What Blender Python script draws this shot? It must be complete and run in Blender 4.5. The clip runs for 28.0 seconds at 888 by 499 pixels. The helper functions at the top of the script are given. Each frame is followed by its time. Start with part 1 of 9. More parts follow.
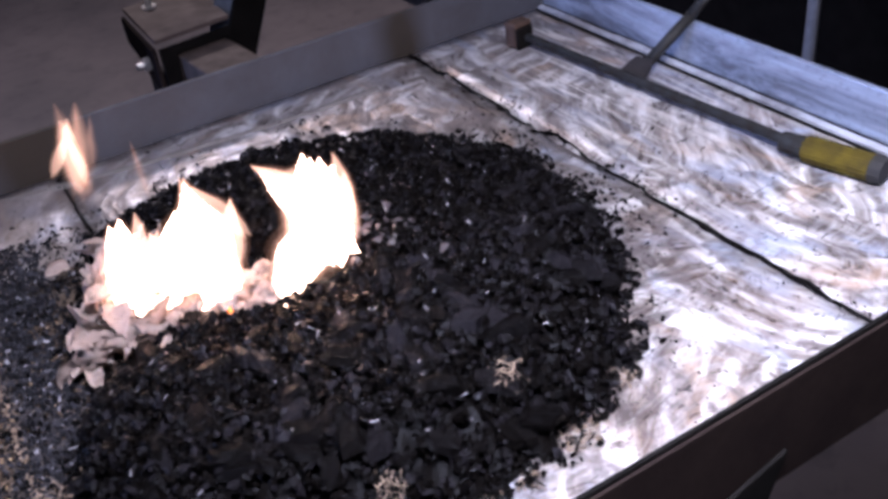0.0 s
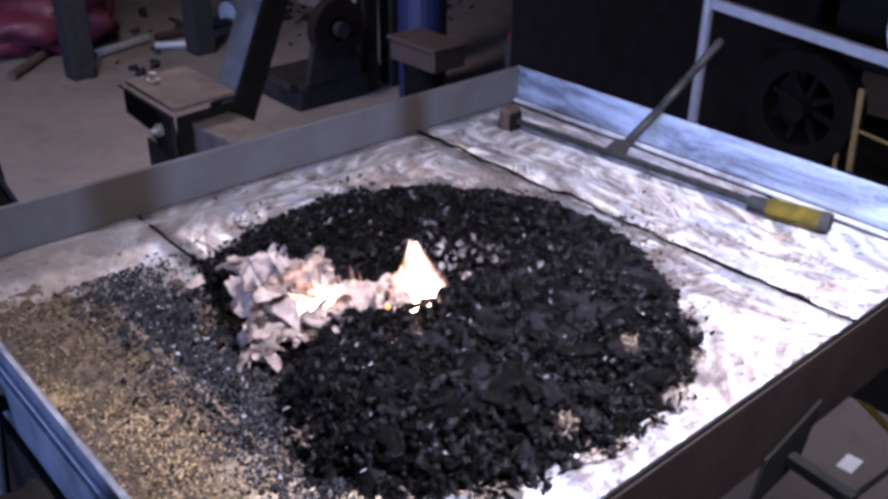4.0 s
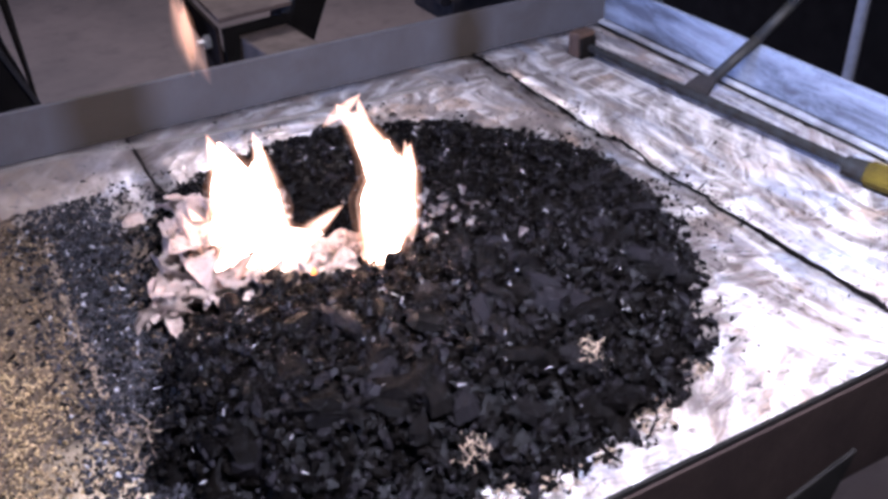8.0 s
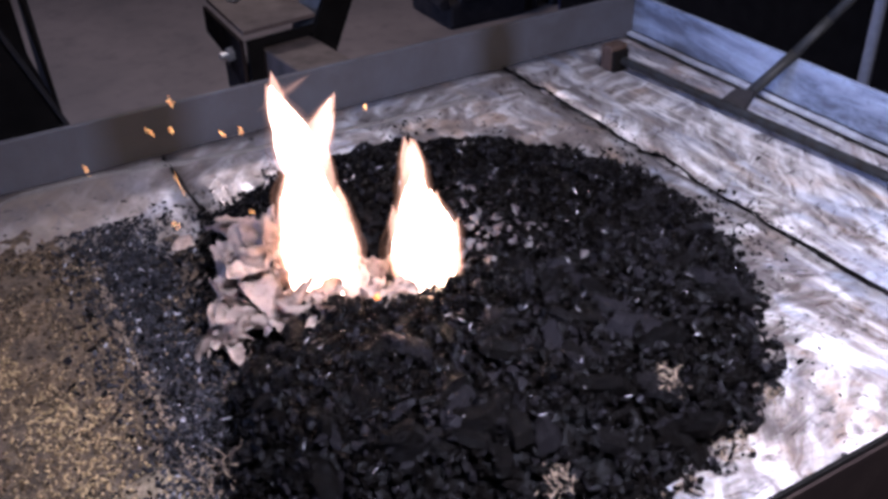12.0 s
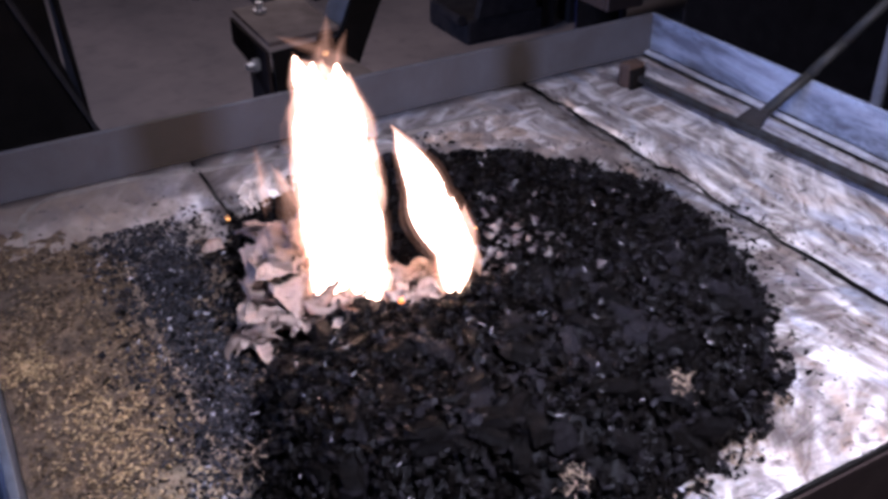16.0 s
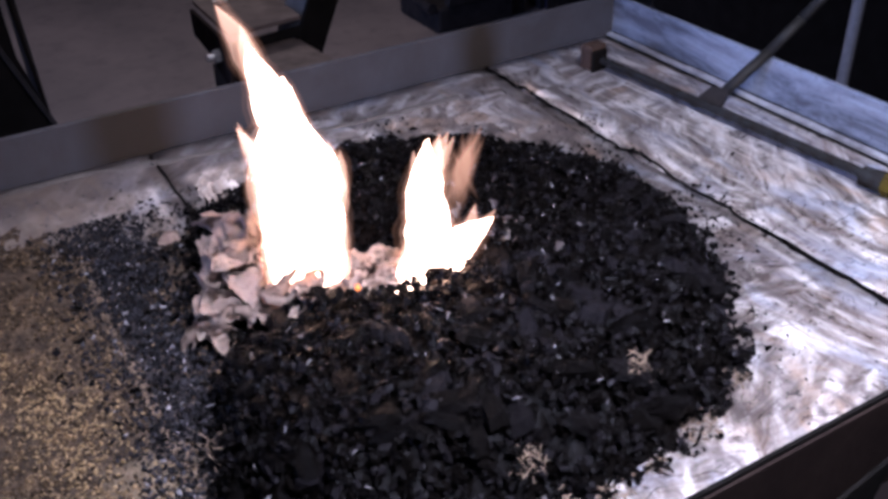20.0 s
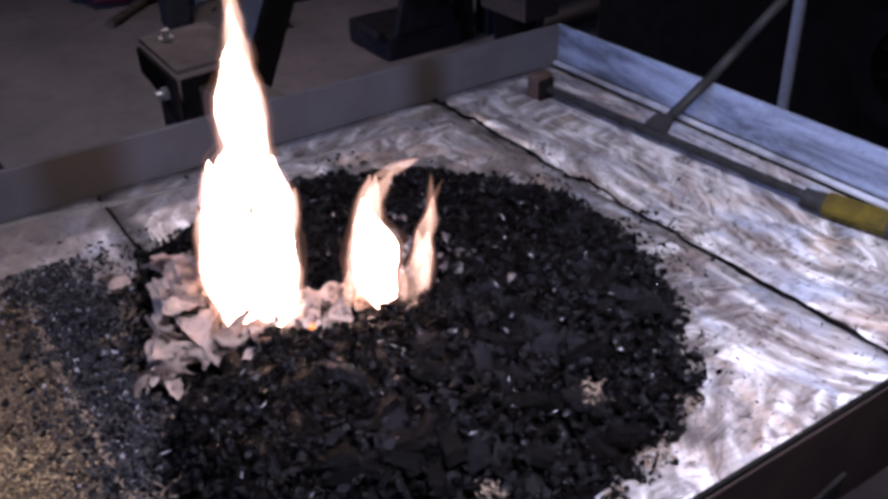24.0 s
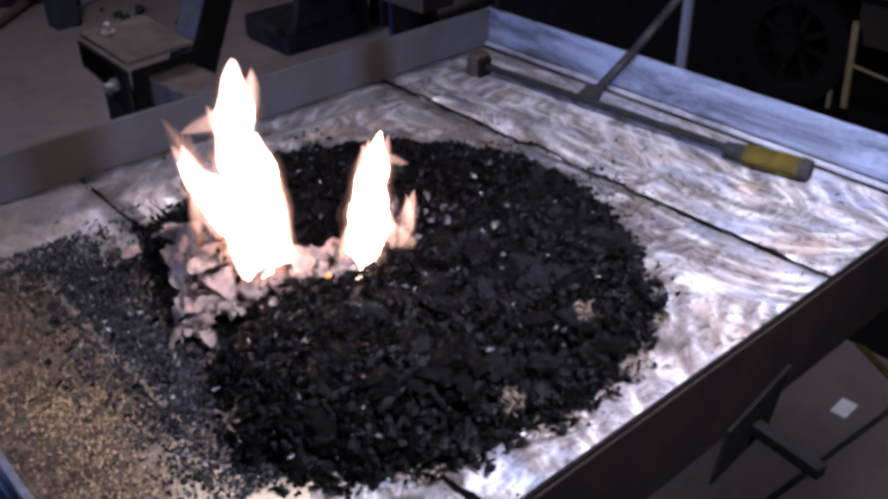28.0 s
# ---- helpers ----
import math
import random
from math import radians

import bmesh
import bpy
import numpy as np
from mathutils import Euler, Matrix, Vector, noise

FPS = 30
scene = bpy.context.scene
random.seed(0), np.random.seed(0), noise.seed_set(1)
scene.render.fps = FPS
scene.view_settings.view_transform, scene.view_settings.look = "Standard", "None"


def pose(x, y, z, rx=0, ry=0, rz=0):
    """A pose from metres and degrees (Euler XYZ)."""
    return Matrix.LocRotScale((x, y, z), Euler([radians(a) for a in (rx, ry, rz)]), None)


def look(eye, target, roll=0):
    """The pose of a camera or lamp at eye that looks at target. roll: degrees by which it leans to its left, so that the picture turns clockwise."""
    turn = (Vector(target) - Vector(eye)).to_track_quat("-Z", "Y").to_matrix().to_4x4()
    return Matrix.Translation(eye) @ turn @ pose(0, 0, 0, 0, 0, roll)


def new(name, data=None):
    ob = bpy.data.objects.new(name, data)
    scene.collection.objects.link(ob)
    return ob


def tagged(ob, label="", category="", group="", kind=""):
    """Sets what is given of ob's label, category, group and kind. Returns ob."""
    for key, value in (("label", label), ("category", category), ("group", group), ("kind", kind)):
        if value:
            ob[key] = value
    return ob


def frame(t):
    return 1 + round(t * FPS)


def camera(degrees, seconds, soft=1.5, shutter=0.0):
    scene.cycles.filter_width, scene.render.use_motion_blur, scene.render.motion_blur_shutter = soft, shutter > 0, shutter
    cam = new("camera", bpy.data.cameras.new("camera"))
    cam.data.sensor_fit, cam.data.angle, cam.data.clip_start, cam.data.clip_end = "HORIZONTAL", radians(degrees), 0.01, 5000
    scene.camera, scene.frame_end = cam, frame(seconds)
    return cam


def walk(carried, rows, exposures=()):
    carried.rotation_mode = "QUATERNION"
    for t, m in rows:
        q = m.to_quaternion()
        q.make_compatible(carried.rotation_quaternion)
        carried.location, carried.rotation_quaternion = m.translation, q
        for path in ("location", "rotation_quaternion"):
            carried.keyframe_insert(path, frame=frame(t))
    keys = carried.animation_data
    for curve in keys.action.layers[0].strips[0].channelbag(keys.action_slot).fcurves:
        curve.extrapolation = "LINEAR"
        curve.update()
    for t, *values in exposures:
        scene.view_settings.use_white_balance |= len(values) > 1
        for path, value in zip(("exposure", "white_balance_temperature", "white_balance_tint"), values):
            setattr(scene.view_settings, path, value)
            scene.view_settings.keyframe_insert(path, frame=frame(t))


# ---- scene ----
scene.cycles.transparent_max_bounces = 24
cam = camera(50.0, 28.0, soft=3.5, shutter=0.4)
PATH = [
    (0, (-0.672, -0.951, 0.442), (0.078, 0.52, -0.687), -7.9),
    (0.5, (-0.689, -0.974, 0.444), (0.06, 0.507, -0.672), -8.9),
    (1, (-0.762, -0.966, 0.453), (0.236, 0.358, -0.665), -3.2),
    (1.5, (-0.893, -0.945, 0.452), (0.235, 0.274, -0.662), 0.4),
    (2, (-1.004, -0.94, 0.459), (0.176, 0.283, -0.595), 2.0),
    (2.5, (-1.057, -0.984, 0.484), (0.19, 0.263, -0.457), 2.0),
    (4.5, (-0.941, -0.948, 0.483), (0.12, 0.434, -0.5), -1.2),
    (5, (-0.892, -0.928, 0.455), (-0.004, 0.501, -0.626), -4.5),
    (5.5, (-0.949, -0.898, 0.46), (0.074, 0.444, -0.614), -2.8),
    (6, (-0.982, -0.897, 0.443), (0.106, 0.335, -0.697), 1.0),
    (6.5, (-0.853, -0.924, 0.44), (0.028, 0.477, -0.682), -1.2),
    (7, (-0.747, -0.945, 0.429), (0.001, 0.544, -0.679), -3.1),
    (7.5, (-0.744, -0.947, 0.426), (0.017, 0.541, -0.672), -1.5),
    (8, (-0.747, -0.944, 0.43), (0.039, 0.536, -0.661), -2.1),
    (8.5, (-0.738, -0.946, 0.432), (0.051, 0.532, -0.66), -2.5),
    (9, (-0.732, -0.95, 0.427), (0.066, 0.527, -0.659), -4.3),
    (9.5, (-0.736, -0.943, 0.43), (0.078, 0.513, -0.674), -4.2),
    (10, (-0.756, -0.93, 0.433), (0.05, 0.532, -0.669), -3.7),
    (10.5, (-0.775, -0.919, 0.437), (-0.023, 0.584, -0.646), -3.9),
    (11, (-0.784, -0.905, 0.44), (-0.038, 0.588, -0.661), -3.0),
    (11.5, (-0.79, -0.899, 0.441), (0.01, 0.57, -0.656), -1.4),
    (13.5, (-0.78, -0.926, 0.448), (0.067, 0.54, -0.617), -3.4),
    (14, (-0.79, -0.918, 0.445), (-0.018, 0.587, -0.622), -3.2),
    (14.5, (-0.807, -0.905, 0.444), (-0.083, 0.615, -0.636), -2.3),
    (15, (-0.819, -0.901, 0.448), (-0.095, 0.61, -0.644), -1.5),
    (15.5, (-0.822, -0.907, 0.451), (-0.071, 0.598, -0.631), -0.1),
    (16, (-0.809, -0.92, 0.452), (-0.005, 0.568, -0.614), -1.0),
    (16.5, (-0.788, -0.937, 0.452), (0.058, 0.535, -0.605), -2.2),
    (17, (-0.777, -0.932, 0.448), (0.031, 0.557, -0.615), -2.4),
    (17.5, (-0.784, -0.915, 0.443), (-0.033, 0.597, -0.63), -3.0),
    (18, (-0.801, -0.904, 0.448), (-0.055, 0.603, -0.634), -2.4),
    (18.5, (-0.808, -0.908, 0.452), (-0.043, 0.598, -0.62), -0.2),
    (19, (-0.802, -0.914, 0.449), (-0.028, 0.581, -0.632), -0.9),
    (19.5, (-0.793, -0.924, 0.446), (0.014, 0.553, -0.635), -1.8),
    (20, (-0.791, -0.927, 0.445), (0.04, 0.534, -0.639), -1.9),
    (20.5, (-0.787, -0.929, 0.454), (0.023, 0.568, -0.597), -2.4),
    (21, (-0.78, -0.933, 0.454), (0.065, 0.554, -0.583), -2.6),
    (21.5, (-0.786, -0.933, 0.455), (0.091, 0.538, -0.577), -1.8),
    (23.5, (-0.803, -0.926, 0.459), (0.069, 0.553, -0.568), -1.1),
    (24, (-0.787, -0.928, 0.454), (0.135, 0.507, -0.59), -2.1),
    (24.5, (-0.764, -0.927, 0.452), (0.15, 0.5, -0.611), -2.7),
    (25, (-0.761, -0.93, 0.463), (0.134, 0.525, -0.577), -2.2),
    (25.5, (-0.766, -0.932, 0.464), (0.109, 0.541, -0.568), -2.0),
    (26, (-0.786, -0.918, 0.471), (0.08, 0.57, -0.547), -0.0),
    (26.5, (-0.812, -0.891, 0.468), (0.077, 0.574, -0.563), 0.8),
    (27, (-0.861, -0.881, 0.466), (0.111, 0.471, -0.643), 2.6),
    (27.5, (-0.905, -0.886, 0.462), (0.191, 0.362, -0.652), 4.7),
    (28, (-0.919, -0.955, 0.475), (0.192, 0.329, -0.582), -1.0),
]
walk(cam, [(t, look(eye, target, roll)) for t, eye, target, roll in PATH], exposures=[(0, -0.55, 5980, 21), (1, -0.25, 5980, 21), (2.5, -0.05, 5980, 21), (6, 0.3, 5980, 21), (8, 0.05, 5980, 21), (11, -0.47, 5980, 21), (14, -0.65, 5980, 23), (17, -0.75, 5980, 25), (20, -0.95, 5980, 23), (25, -1.0, 5950, 23), (27, -1.0, 5950, 23), (28, -0.85, 5950, 23)])

# ---------------------------------------------------------------- light
world = bpy.data.worlds.new("world")
scene.world = world
world.use_nodes = True
world.node_tree.nodes["Background"].inputs[0].default_value = (0.55, 0.55, 0.75, 1)
world.node_tree.nodes["Background"].inputs[1].default_value = 0.11
FLOOR = -0.79


def area(name, eye, target, watts, size, size_y, colour):
    data = bpy.data.lights.new(name, "AREA")
    data.shape, data.size, data.size_y, data.energy, data.color = "RECTANGLE", size, size_y, watts, colour
    ob = new(name, data)
    ob.matrix_world = look(eye, target)
    return ob


# unseen lamps added over the bench front and behind it, and daylight through the opening in the wall beside it
area("shop_light", (-0.46, -0.77, 0.67), (-0.40, -0.63, 0), 20.5, 0.34, 0.26, (0.96, 0.94, 1.0)).data.spread = 2.1
area("doorway_light", (-3.9, 0.3, 0.5), (0, -0.3, 0), 230, 1.6, 1.6, (0.40, 0.55, 1.0))
area("back_light", (-0.15, 1.7, 1.3), (-0.3, 1.9, FLOOR), 42, 0.5, 0.3, (1.0, 0.86, 0.8))

# ---------------------------------------------------------------- materials


class Nodes:
    """A small writer of node materials."""

    def __init__(self, name):
        self.m = bpy.data.materials.new(name)
        self.m.use_nodes = True
        self.t = self.m.node_tree
        self.b = self.t.nodes["Principled BSDF"]
        self.co = self.t.nodes.new("ShaderNodeTexCoord").outputs["Object"]

    def put(self, kind, **ins):
        n = self.t.nodes.new(kind)
        for k, v in ins.items():
            self.set(n.inputs[k.replace("_", " ")], v)
        return n

    def set(self, socket, v):
        if isinstance(v, bpy.types.NodeSocket):
            self.t.links.new(v, socket)
        else:
            socket.default_value = v

    def noise(self, scale, detail=4.0, rough=0.6, distortion=0.0, co=None, stretch=None):
        co = co or self.co
        if stretch:
            n = self.put("ShaderNodeMapping", Vector=co, Scale=stretch)
            co = n.outputs[0]
        return self.put("ShaderNodeTexNoise", Vector=co, Scale=scale, Detail=detail, Roughness=rough, Distortion=distortion).outputs[0]

    def ramp(self, fac, *stops):
        n = self.put("ShaderNodeValToRGB", Fac=fac)
        e = n.color_ramp.elements
        while len(e) < len(stops):
            e.new(0.5)
        for k, (p, c) in enumerate(stops):
            e[k].position = p
            e[k].color = (*c, 1) if isinstance(c, tuple) else (c, c, c, 1)
        return n.outputs[0]

    def span(self, v, lo, hi, a, b):
        """v from lo..hi to a..b, clamped."""
        n = self.put("ShaderNodeMapRange", Value=v)
        for k, q in zip(("From Min", "From Max", "To Min", "To Max"), (lo, hi, a, b)):
            n.inputs[k].default_value = q
        return n.outputs[0]

    def mix(self, fac, a, b):
        n = self.t.nodes.new("ShaderNodeMix")
        n.data_type = "RGBA"
        for k, v in ((0, fac), (6, a), (7, b)):
            if isinstance(v, tuple):
                v = (*v, 1)
            self.set(n.inputs[k], v)
        return n.outputs[2]

    def bump(self, height, strength=0.4, distance=0.002, normal=None):
        n = self.put("ShaderNodeBump", Height=height, Strength=strength, Distance=distance)
        if normal is not None:
            self.set(n.inputs["Normal"], normal)
        self.set(self.b.inputs["Normal"], n.outputs[0])
        return n.outputs[0]

    def done(self, colour=None, rough=None, metal=None):
        for k, v in (("Base Color", colour), ("Roughness", rough), ("Metallic", metal)):
            if v is not None:
                self.set(self.b.inputs[k], (*v, 1) if isinstance(v, tuple) else v)
        return self.m


def worn(name, a, b, scale=30, rough=(0.45, 0.75), metal=0.0, bump=0.3, dist=0.001, mid=0.5, spec=0.5):
    """Two tones mixed by noise at two scales, with a fine relief."""
    n = Nodes(name)
    big, fine = n.noise(scale, 5), n.noise(scale * 9, 3)
    f = n.ramp(big, (mid - 0.18, 0.0), (mid + 0.18, 1.0))
    c = n.mix(f, a, b)
    c = n.mix(n.ramp(fine, (0.35, 0.0), (0.75, 0.35)), c, tuple(x * 0.45 for x in a))
    n.bump(fine, bump, dist)
    n.b.inputs["Specular IOR Level"].default_value = spec
    return n.done(c, n.ramp(big, (0.3, rough[0]), (0.7, rough[1])), metal)


def plate_material():
    """Scoured sheet steel: curved strokes of grinding, smoke-brown stains."""
    n = Nodes("scoured_steel")
    def scour(cells, reach, rings, along, seed):
        # each patch is rubbed in arcs round a centre of its own
        wob = n.put("ShaderNodeTexNoise", Vector=n.co, Scale=9.0 + seed, Detail=2.0)
        soft = n.put("ShaderNodeVectorMath")
        soft.operation = "MULTIPLY_ADD"
        n.set(soft.inputs[0], wob.outputs["Color"])
        soft.inputs[1].default_value = (0.05, 0.05, 0.0)
        n.set(soft.inputs[2], n.co)
        vor = n.put("ShaderNodeTexVoronoi", Vector=soft.outputs[0], Scale=cells, Randomness=1.0)
        hub = n.put("ShaderNodeVectorMath")
        hub.operation = "MULTIPLY_ADD"
        n.set(hub.inputs[0], vor.outputs["Color"])
        hub.inputs[1].default_value = (reach, reach, 0.0)
        hub.inputs[2].default_value = (-reach * 0.85, -reach * 0.25, 0.0)
        arm = n.put("ShaderNodeVectorMath")
        arm.operation = "SUBTRACT"
        n.set(arm.inputs[0], vor.outputs["Position"])
        n.set(arm.inputs[1], hub.outputs[0])
        off = n.put("ShaderNodeVectorMath")
        off.operation = "SUBTRACT"
        n.set(off.inputs[0], soft.outputs[0])
        n.set(off.inputs[1], arm.outputs[0])
        far = n.put("ShaderNodeVectorMath")
        far.operation = "LENGTH"
        n.set(far.inputs[0], off.outputs[0])
        xyz = n.put("ShaderNodeSeparateXYZ", Vector=off.outputs[0])
        turn = n.put("ShaderNodeMath", Value=xyz.outputs["Y"])
        turn.operation = "ARCTAN2"
        n.set(turn.inputs[1], xyz.outputs["X"])
        at = n.put("ShaderNodeCombineXYZ")
        n.set(at.inputs[0], far.outputs["Value"])
        n.set(at.inputs[1], turn.outputs[0])
        return n.noise(1.0, 3, 0.6, 0.3, co=at.outputs[0], stretch=(rings, along, 1.0))

    strokes = scour(5.0, 0.30, 62.0, 2.2, 0.0)
    hair = scour(8.0, 0.36, 200.0, 4.0, 5.0)
    # the plate beside the side rim is rubbed lengthwise
    line = n.noise(1.0, 3, 0.6, 0.8, stretch=(90, 4.5, 1))
    side = n.put("ShaderNodeSeparateXYZ", Vector=n.co).outputs["X"]
    run = n.put("ShaderNodeMath", Value=n.span(side, 0.20, 0.27, 0.0, 0.5))
    run.operation = "MULTIPLY"
    n.set(run.inputs[1], n.ramp(n.noise(7, 3, 0.5), (0.44, 0.0), (0.56, 1.0)))
    scored = n.put("ShaderNodeMath", Value=n.ramp(line, (0.53, 0.0), (0.60, 1.0)))
    scored.operation = "MULTIPLY"
    n.set(scored.inputs[1], run.outputs[0])
    worn_dark = n.put("ShaderNodeMath", Value=n.ramp(line, (0.38, 1.0), (0.46, 0.0)))
    worn_dark.operation = "MULTIPLY"
    n.set(worn_dark.inputs[1], run.outputs[0])
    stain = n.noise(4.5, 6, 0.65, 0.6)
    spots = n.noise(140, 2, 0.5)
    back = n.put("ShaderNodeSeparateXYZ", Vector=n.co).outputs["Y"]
    # darker towards the back rim: fall-off of the light painted into the steel
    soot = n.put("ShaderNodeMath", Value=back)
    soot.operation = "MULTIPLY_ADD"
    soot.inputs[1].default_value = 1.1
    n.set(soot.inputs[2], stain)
    c = n.ramp(strokes, (0.38, (0.085, 0.073, 0.07)), (0.5, (0.34, 0.315, 0.305)), (0.61, (0.92, 0.92, 0.96)))
    c = n.mix(n.ramp(hair, (0.44, 0.0), (0.66, 0.55)), c, (0.62, 0.63, 0.68))
    # blue highlights of daylight painted into the colour, beside warm tan strokes
    hue = n.noise(1.0, 3, 0.6, 1.0, stretch=(17, 9, 8))
    c = n.mix(n.ramp(hue, (0.34, 0.55), (0.46, 0.0)), c, (0.46, 0.56, 0.78))
    c = n.mix(n.ramp(hue, (0.54, 0.0), (0.68, 0.55)), c, (0.60, 0.42, 0.30))
    c = n.mix(n.ramp(stain, (0.48, 0.0), (0.68, 0.6)), c, (0.20, 0.145, 0.12))
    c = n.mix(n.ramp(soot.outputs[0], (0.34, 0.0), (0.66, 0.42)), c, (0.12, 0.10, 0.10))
    # a brown film of dust over the end where the ash lies
    end = n.put("ShaderNodeMath", Value=n.put("ShaderNodeSeparateXYZ", Vector=n.co).outputs["X"])
    end.operation = "MULTIPLY_ADD"
    end.inputs[1].default_value = -3.0
    n.set(end.inputs[2], stain)
    film = n.put("ShaderNodeMath", Value=n.span(end.outputs[0], 0.94, 1.36, 0.0, 0.82))
    film.operation = "MULTIPLY"
    n.set(film.inputs[1], n.span(back, -0.12, -0.02, 0.0, 1.0))
    back_end = film.outputs[0]
    c = n.mix(back_end, c, (0.14, 0.112, 0.096))
    # soot smeared out from the heap along the rubbing
    off = n.put("ShaderNodeVectorMath")
    n.set(off.inputs[0], n.co)
    off.inputs[1].default_value = (0.055, 0.025, -0.79)
    away = n.put("ShaderNodeVectorMath")
    away.operation = "LENGTH"
    n.set(away.inputs[0], off.outputs[0])
    smear = n.noise(1.0, 6, 0.75, 1.2, stretch=(16, 44, 8))
    near = n.put("ShaderNodeMath", Value=away.outputs["Value"])
    near.operation = "MULTIPLY_ADD"
    near.inputs[1].default_value = -1.75
    n.set(near.inputs[2], smear)
    c = n.mix(n.span(near.outputs[0], -0.03, 0.15, 0.0, 0.85), c, (0.050, 0.042, 0.042))
    grime = n.noise(1.0, 4, 0.7, 0.6, stretch=(60, 22, 10))
    c = n.mix(n.ramp(grime, (0.50, 0.0), (0.66, 0.8)), c, (0.12, 0.105, 0.11))
    c = n.mix(scored.outputs[0], c, (0.95, 0.92, 0.90))
    c = n.mix(worn_dark.outputs[0], c, (0.30, 0.27, 0.265))
    c = n.mix(n.ramp(spots, (0.66, 0.0), (0.72, 0.9)), c, (0.03, 0.028, 0.03))
    n.bump(strokes, 0.9, 0.0035, n.bump(hair, 0.3, 0.0008))
    gloss = n.mix(back_end, n.ramp(hair, (0.3, 0.24), (0.7, 0.48)), (0.78, 0.78, 0.78))
    return n.done(c, gloss, n.mix(back_end, (0.5, 0.5, 0.5), (0.12, 0.12, 0.12)))


def rim_material(name, base, dirt, metal):
    n = Nodes(name)
    streak = n.noise(9, 6, 0.7, 0.6, stretch=(0.5, 0.5, 2.0))
    fine = n.noise(160, 3, 0.6)
    c = n.mix(n.ramp(streak, (0.40, 0.0), (0.62, 0.9)), base, dirt)
    c = n.mix(n.ramp(fine, (0.55, 0.0), (0.8, 0.5)), c, tuple(x * 0.4 for x in dirt))
    n.bump(fine, 0.25, 0.0006)
    return n.done(c, n.ramp(streak, (0.3, 0.3), (0.7, 0.6)), metal)


def back_rim_material():
    """Grey steel toned dark for shade, burnt rust-brown in two soft-edged patches."""
    n = Nodes("shaded_rim")
    cloud, fine = n.noise(14, 5, 0.65, 0.4), n.noise(150, 3, 0.6)
    c = n.mix(n.ramp(cloud, (0.36, 0.0), (0.66, 0.8)), (0.046, 0.048, 0.060), (0.032, 0.031, 0.036))
    c = n.mix(n.ramp(fine, (0.6, 0.0), (0.8, 0.35)), c, (0.018, 0.016, 0.016))
    x = n.put("ShaderNodeSeparateXYZ", Vector=n.co).outputs["X"]
    for at, reach in ((-0.205, 0.060), (0.215, 0.040)):
        off = n.put("ShaderNodeMath", Value=x)
        off.operation = "SUBTRACT"
        off.inputs[1].default_value = at
        far = n.put("ShaderNodeMath", Value=off.outputs[0])
        far.operation = "ABSOLUTE"
        rag = n.put("ShaderNodeMath", Value=cloud)
        rag.operation = "MULTIPLY_ADD"
        rag.inputs[1].default_value = 0.045
        n.set(rag.inputs[2], far.outputs[0])
        c = n.mix(n.span(rag.outputs[0], reach - 0.012, reach + 0.022, 0.92, 0.0), c, (0.017, 0.0125, 0.008))
    n.bump(fine, 0.2, 0.0005)
    n.b.inputs["Specular IOR Level"].default_value = 0.3
    return n.done(c, n.ramp(cloud, (0.3, 0.55), (0.7, 0.75)), 0.0)


def coal_material():
    n = Nodes("charcoal")
    r = n.put("ShaderNodeObjectInfo").outputs["Random"]
    isl = n.put("ShaderNodeNewGeometry").outputs["Random Per Island"]
    mixed = n.put("ShaderNodeMath", Value=r)
    n.set(mixed.inputs[1], isl)
    mixed.operation = "ADD"
    fr = n.put("ShaderNodeMath", Value=mixed.outputs[0])
    fr.operation = "FRACT"
    fine = n.noise(180, 4, 0.7, stretch=(1, 1, 4))
    c = n.ramp(fr.outputs[0], (0.0, (0.0012, 0.0010, 0.0010)), (0.6, (0.0020, 0.0017, 0.0016)), (0.97, (0.0065, 0.006, 0.0075)))
    c = n.mix(n.ramp(fine, (0.66, 0.0), (0.82, 0.4)), c, (0.012, 0.011, 0.012))
    n.bump(fine, 0.6, 0.0015)
    n.b.inputs["Specular IOR Level"].default_value = 0.04
    n.b.inputs["Specular Tint"].default_value = (0.8, 0.86, 1.0, 1)
    return n.done(c, n.ramp(n.noise(45, 4, 0.7), (0.35, 0.17), (0.62, 0.46)))


def ash_material(name, tones):
    n = Nodes(name)
    isl = n.put("ShaderNodeNewGeometry").outputs["Random Per Island"]
    c = n.ramp(isl, *tones)
    fine = n.noise(300, 3, 0.6)
    n.bump(fine, 0.4, 0.001)
    n.b.inputs["Specular IOR Level"].default_value = 0.09
    return n.done(c, 0.7)


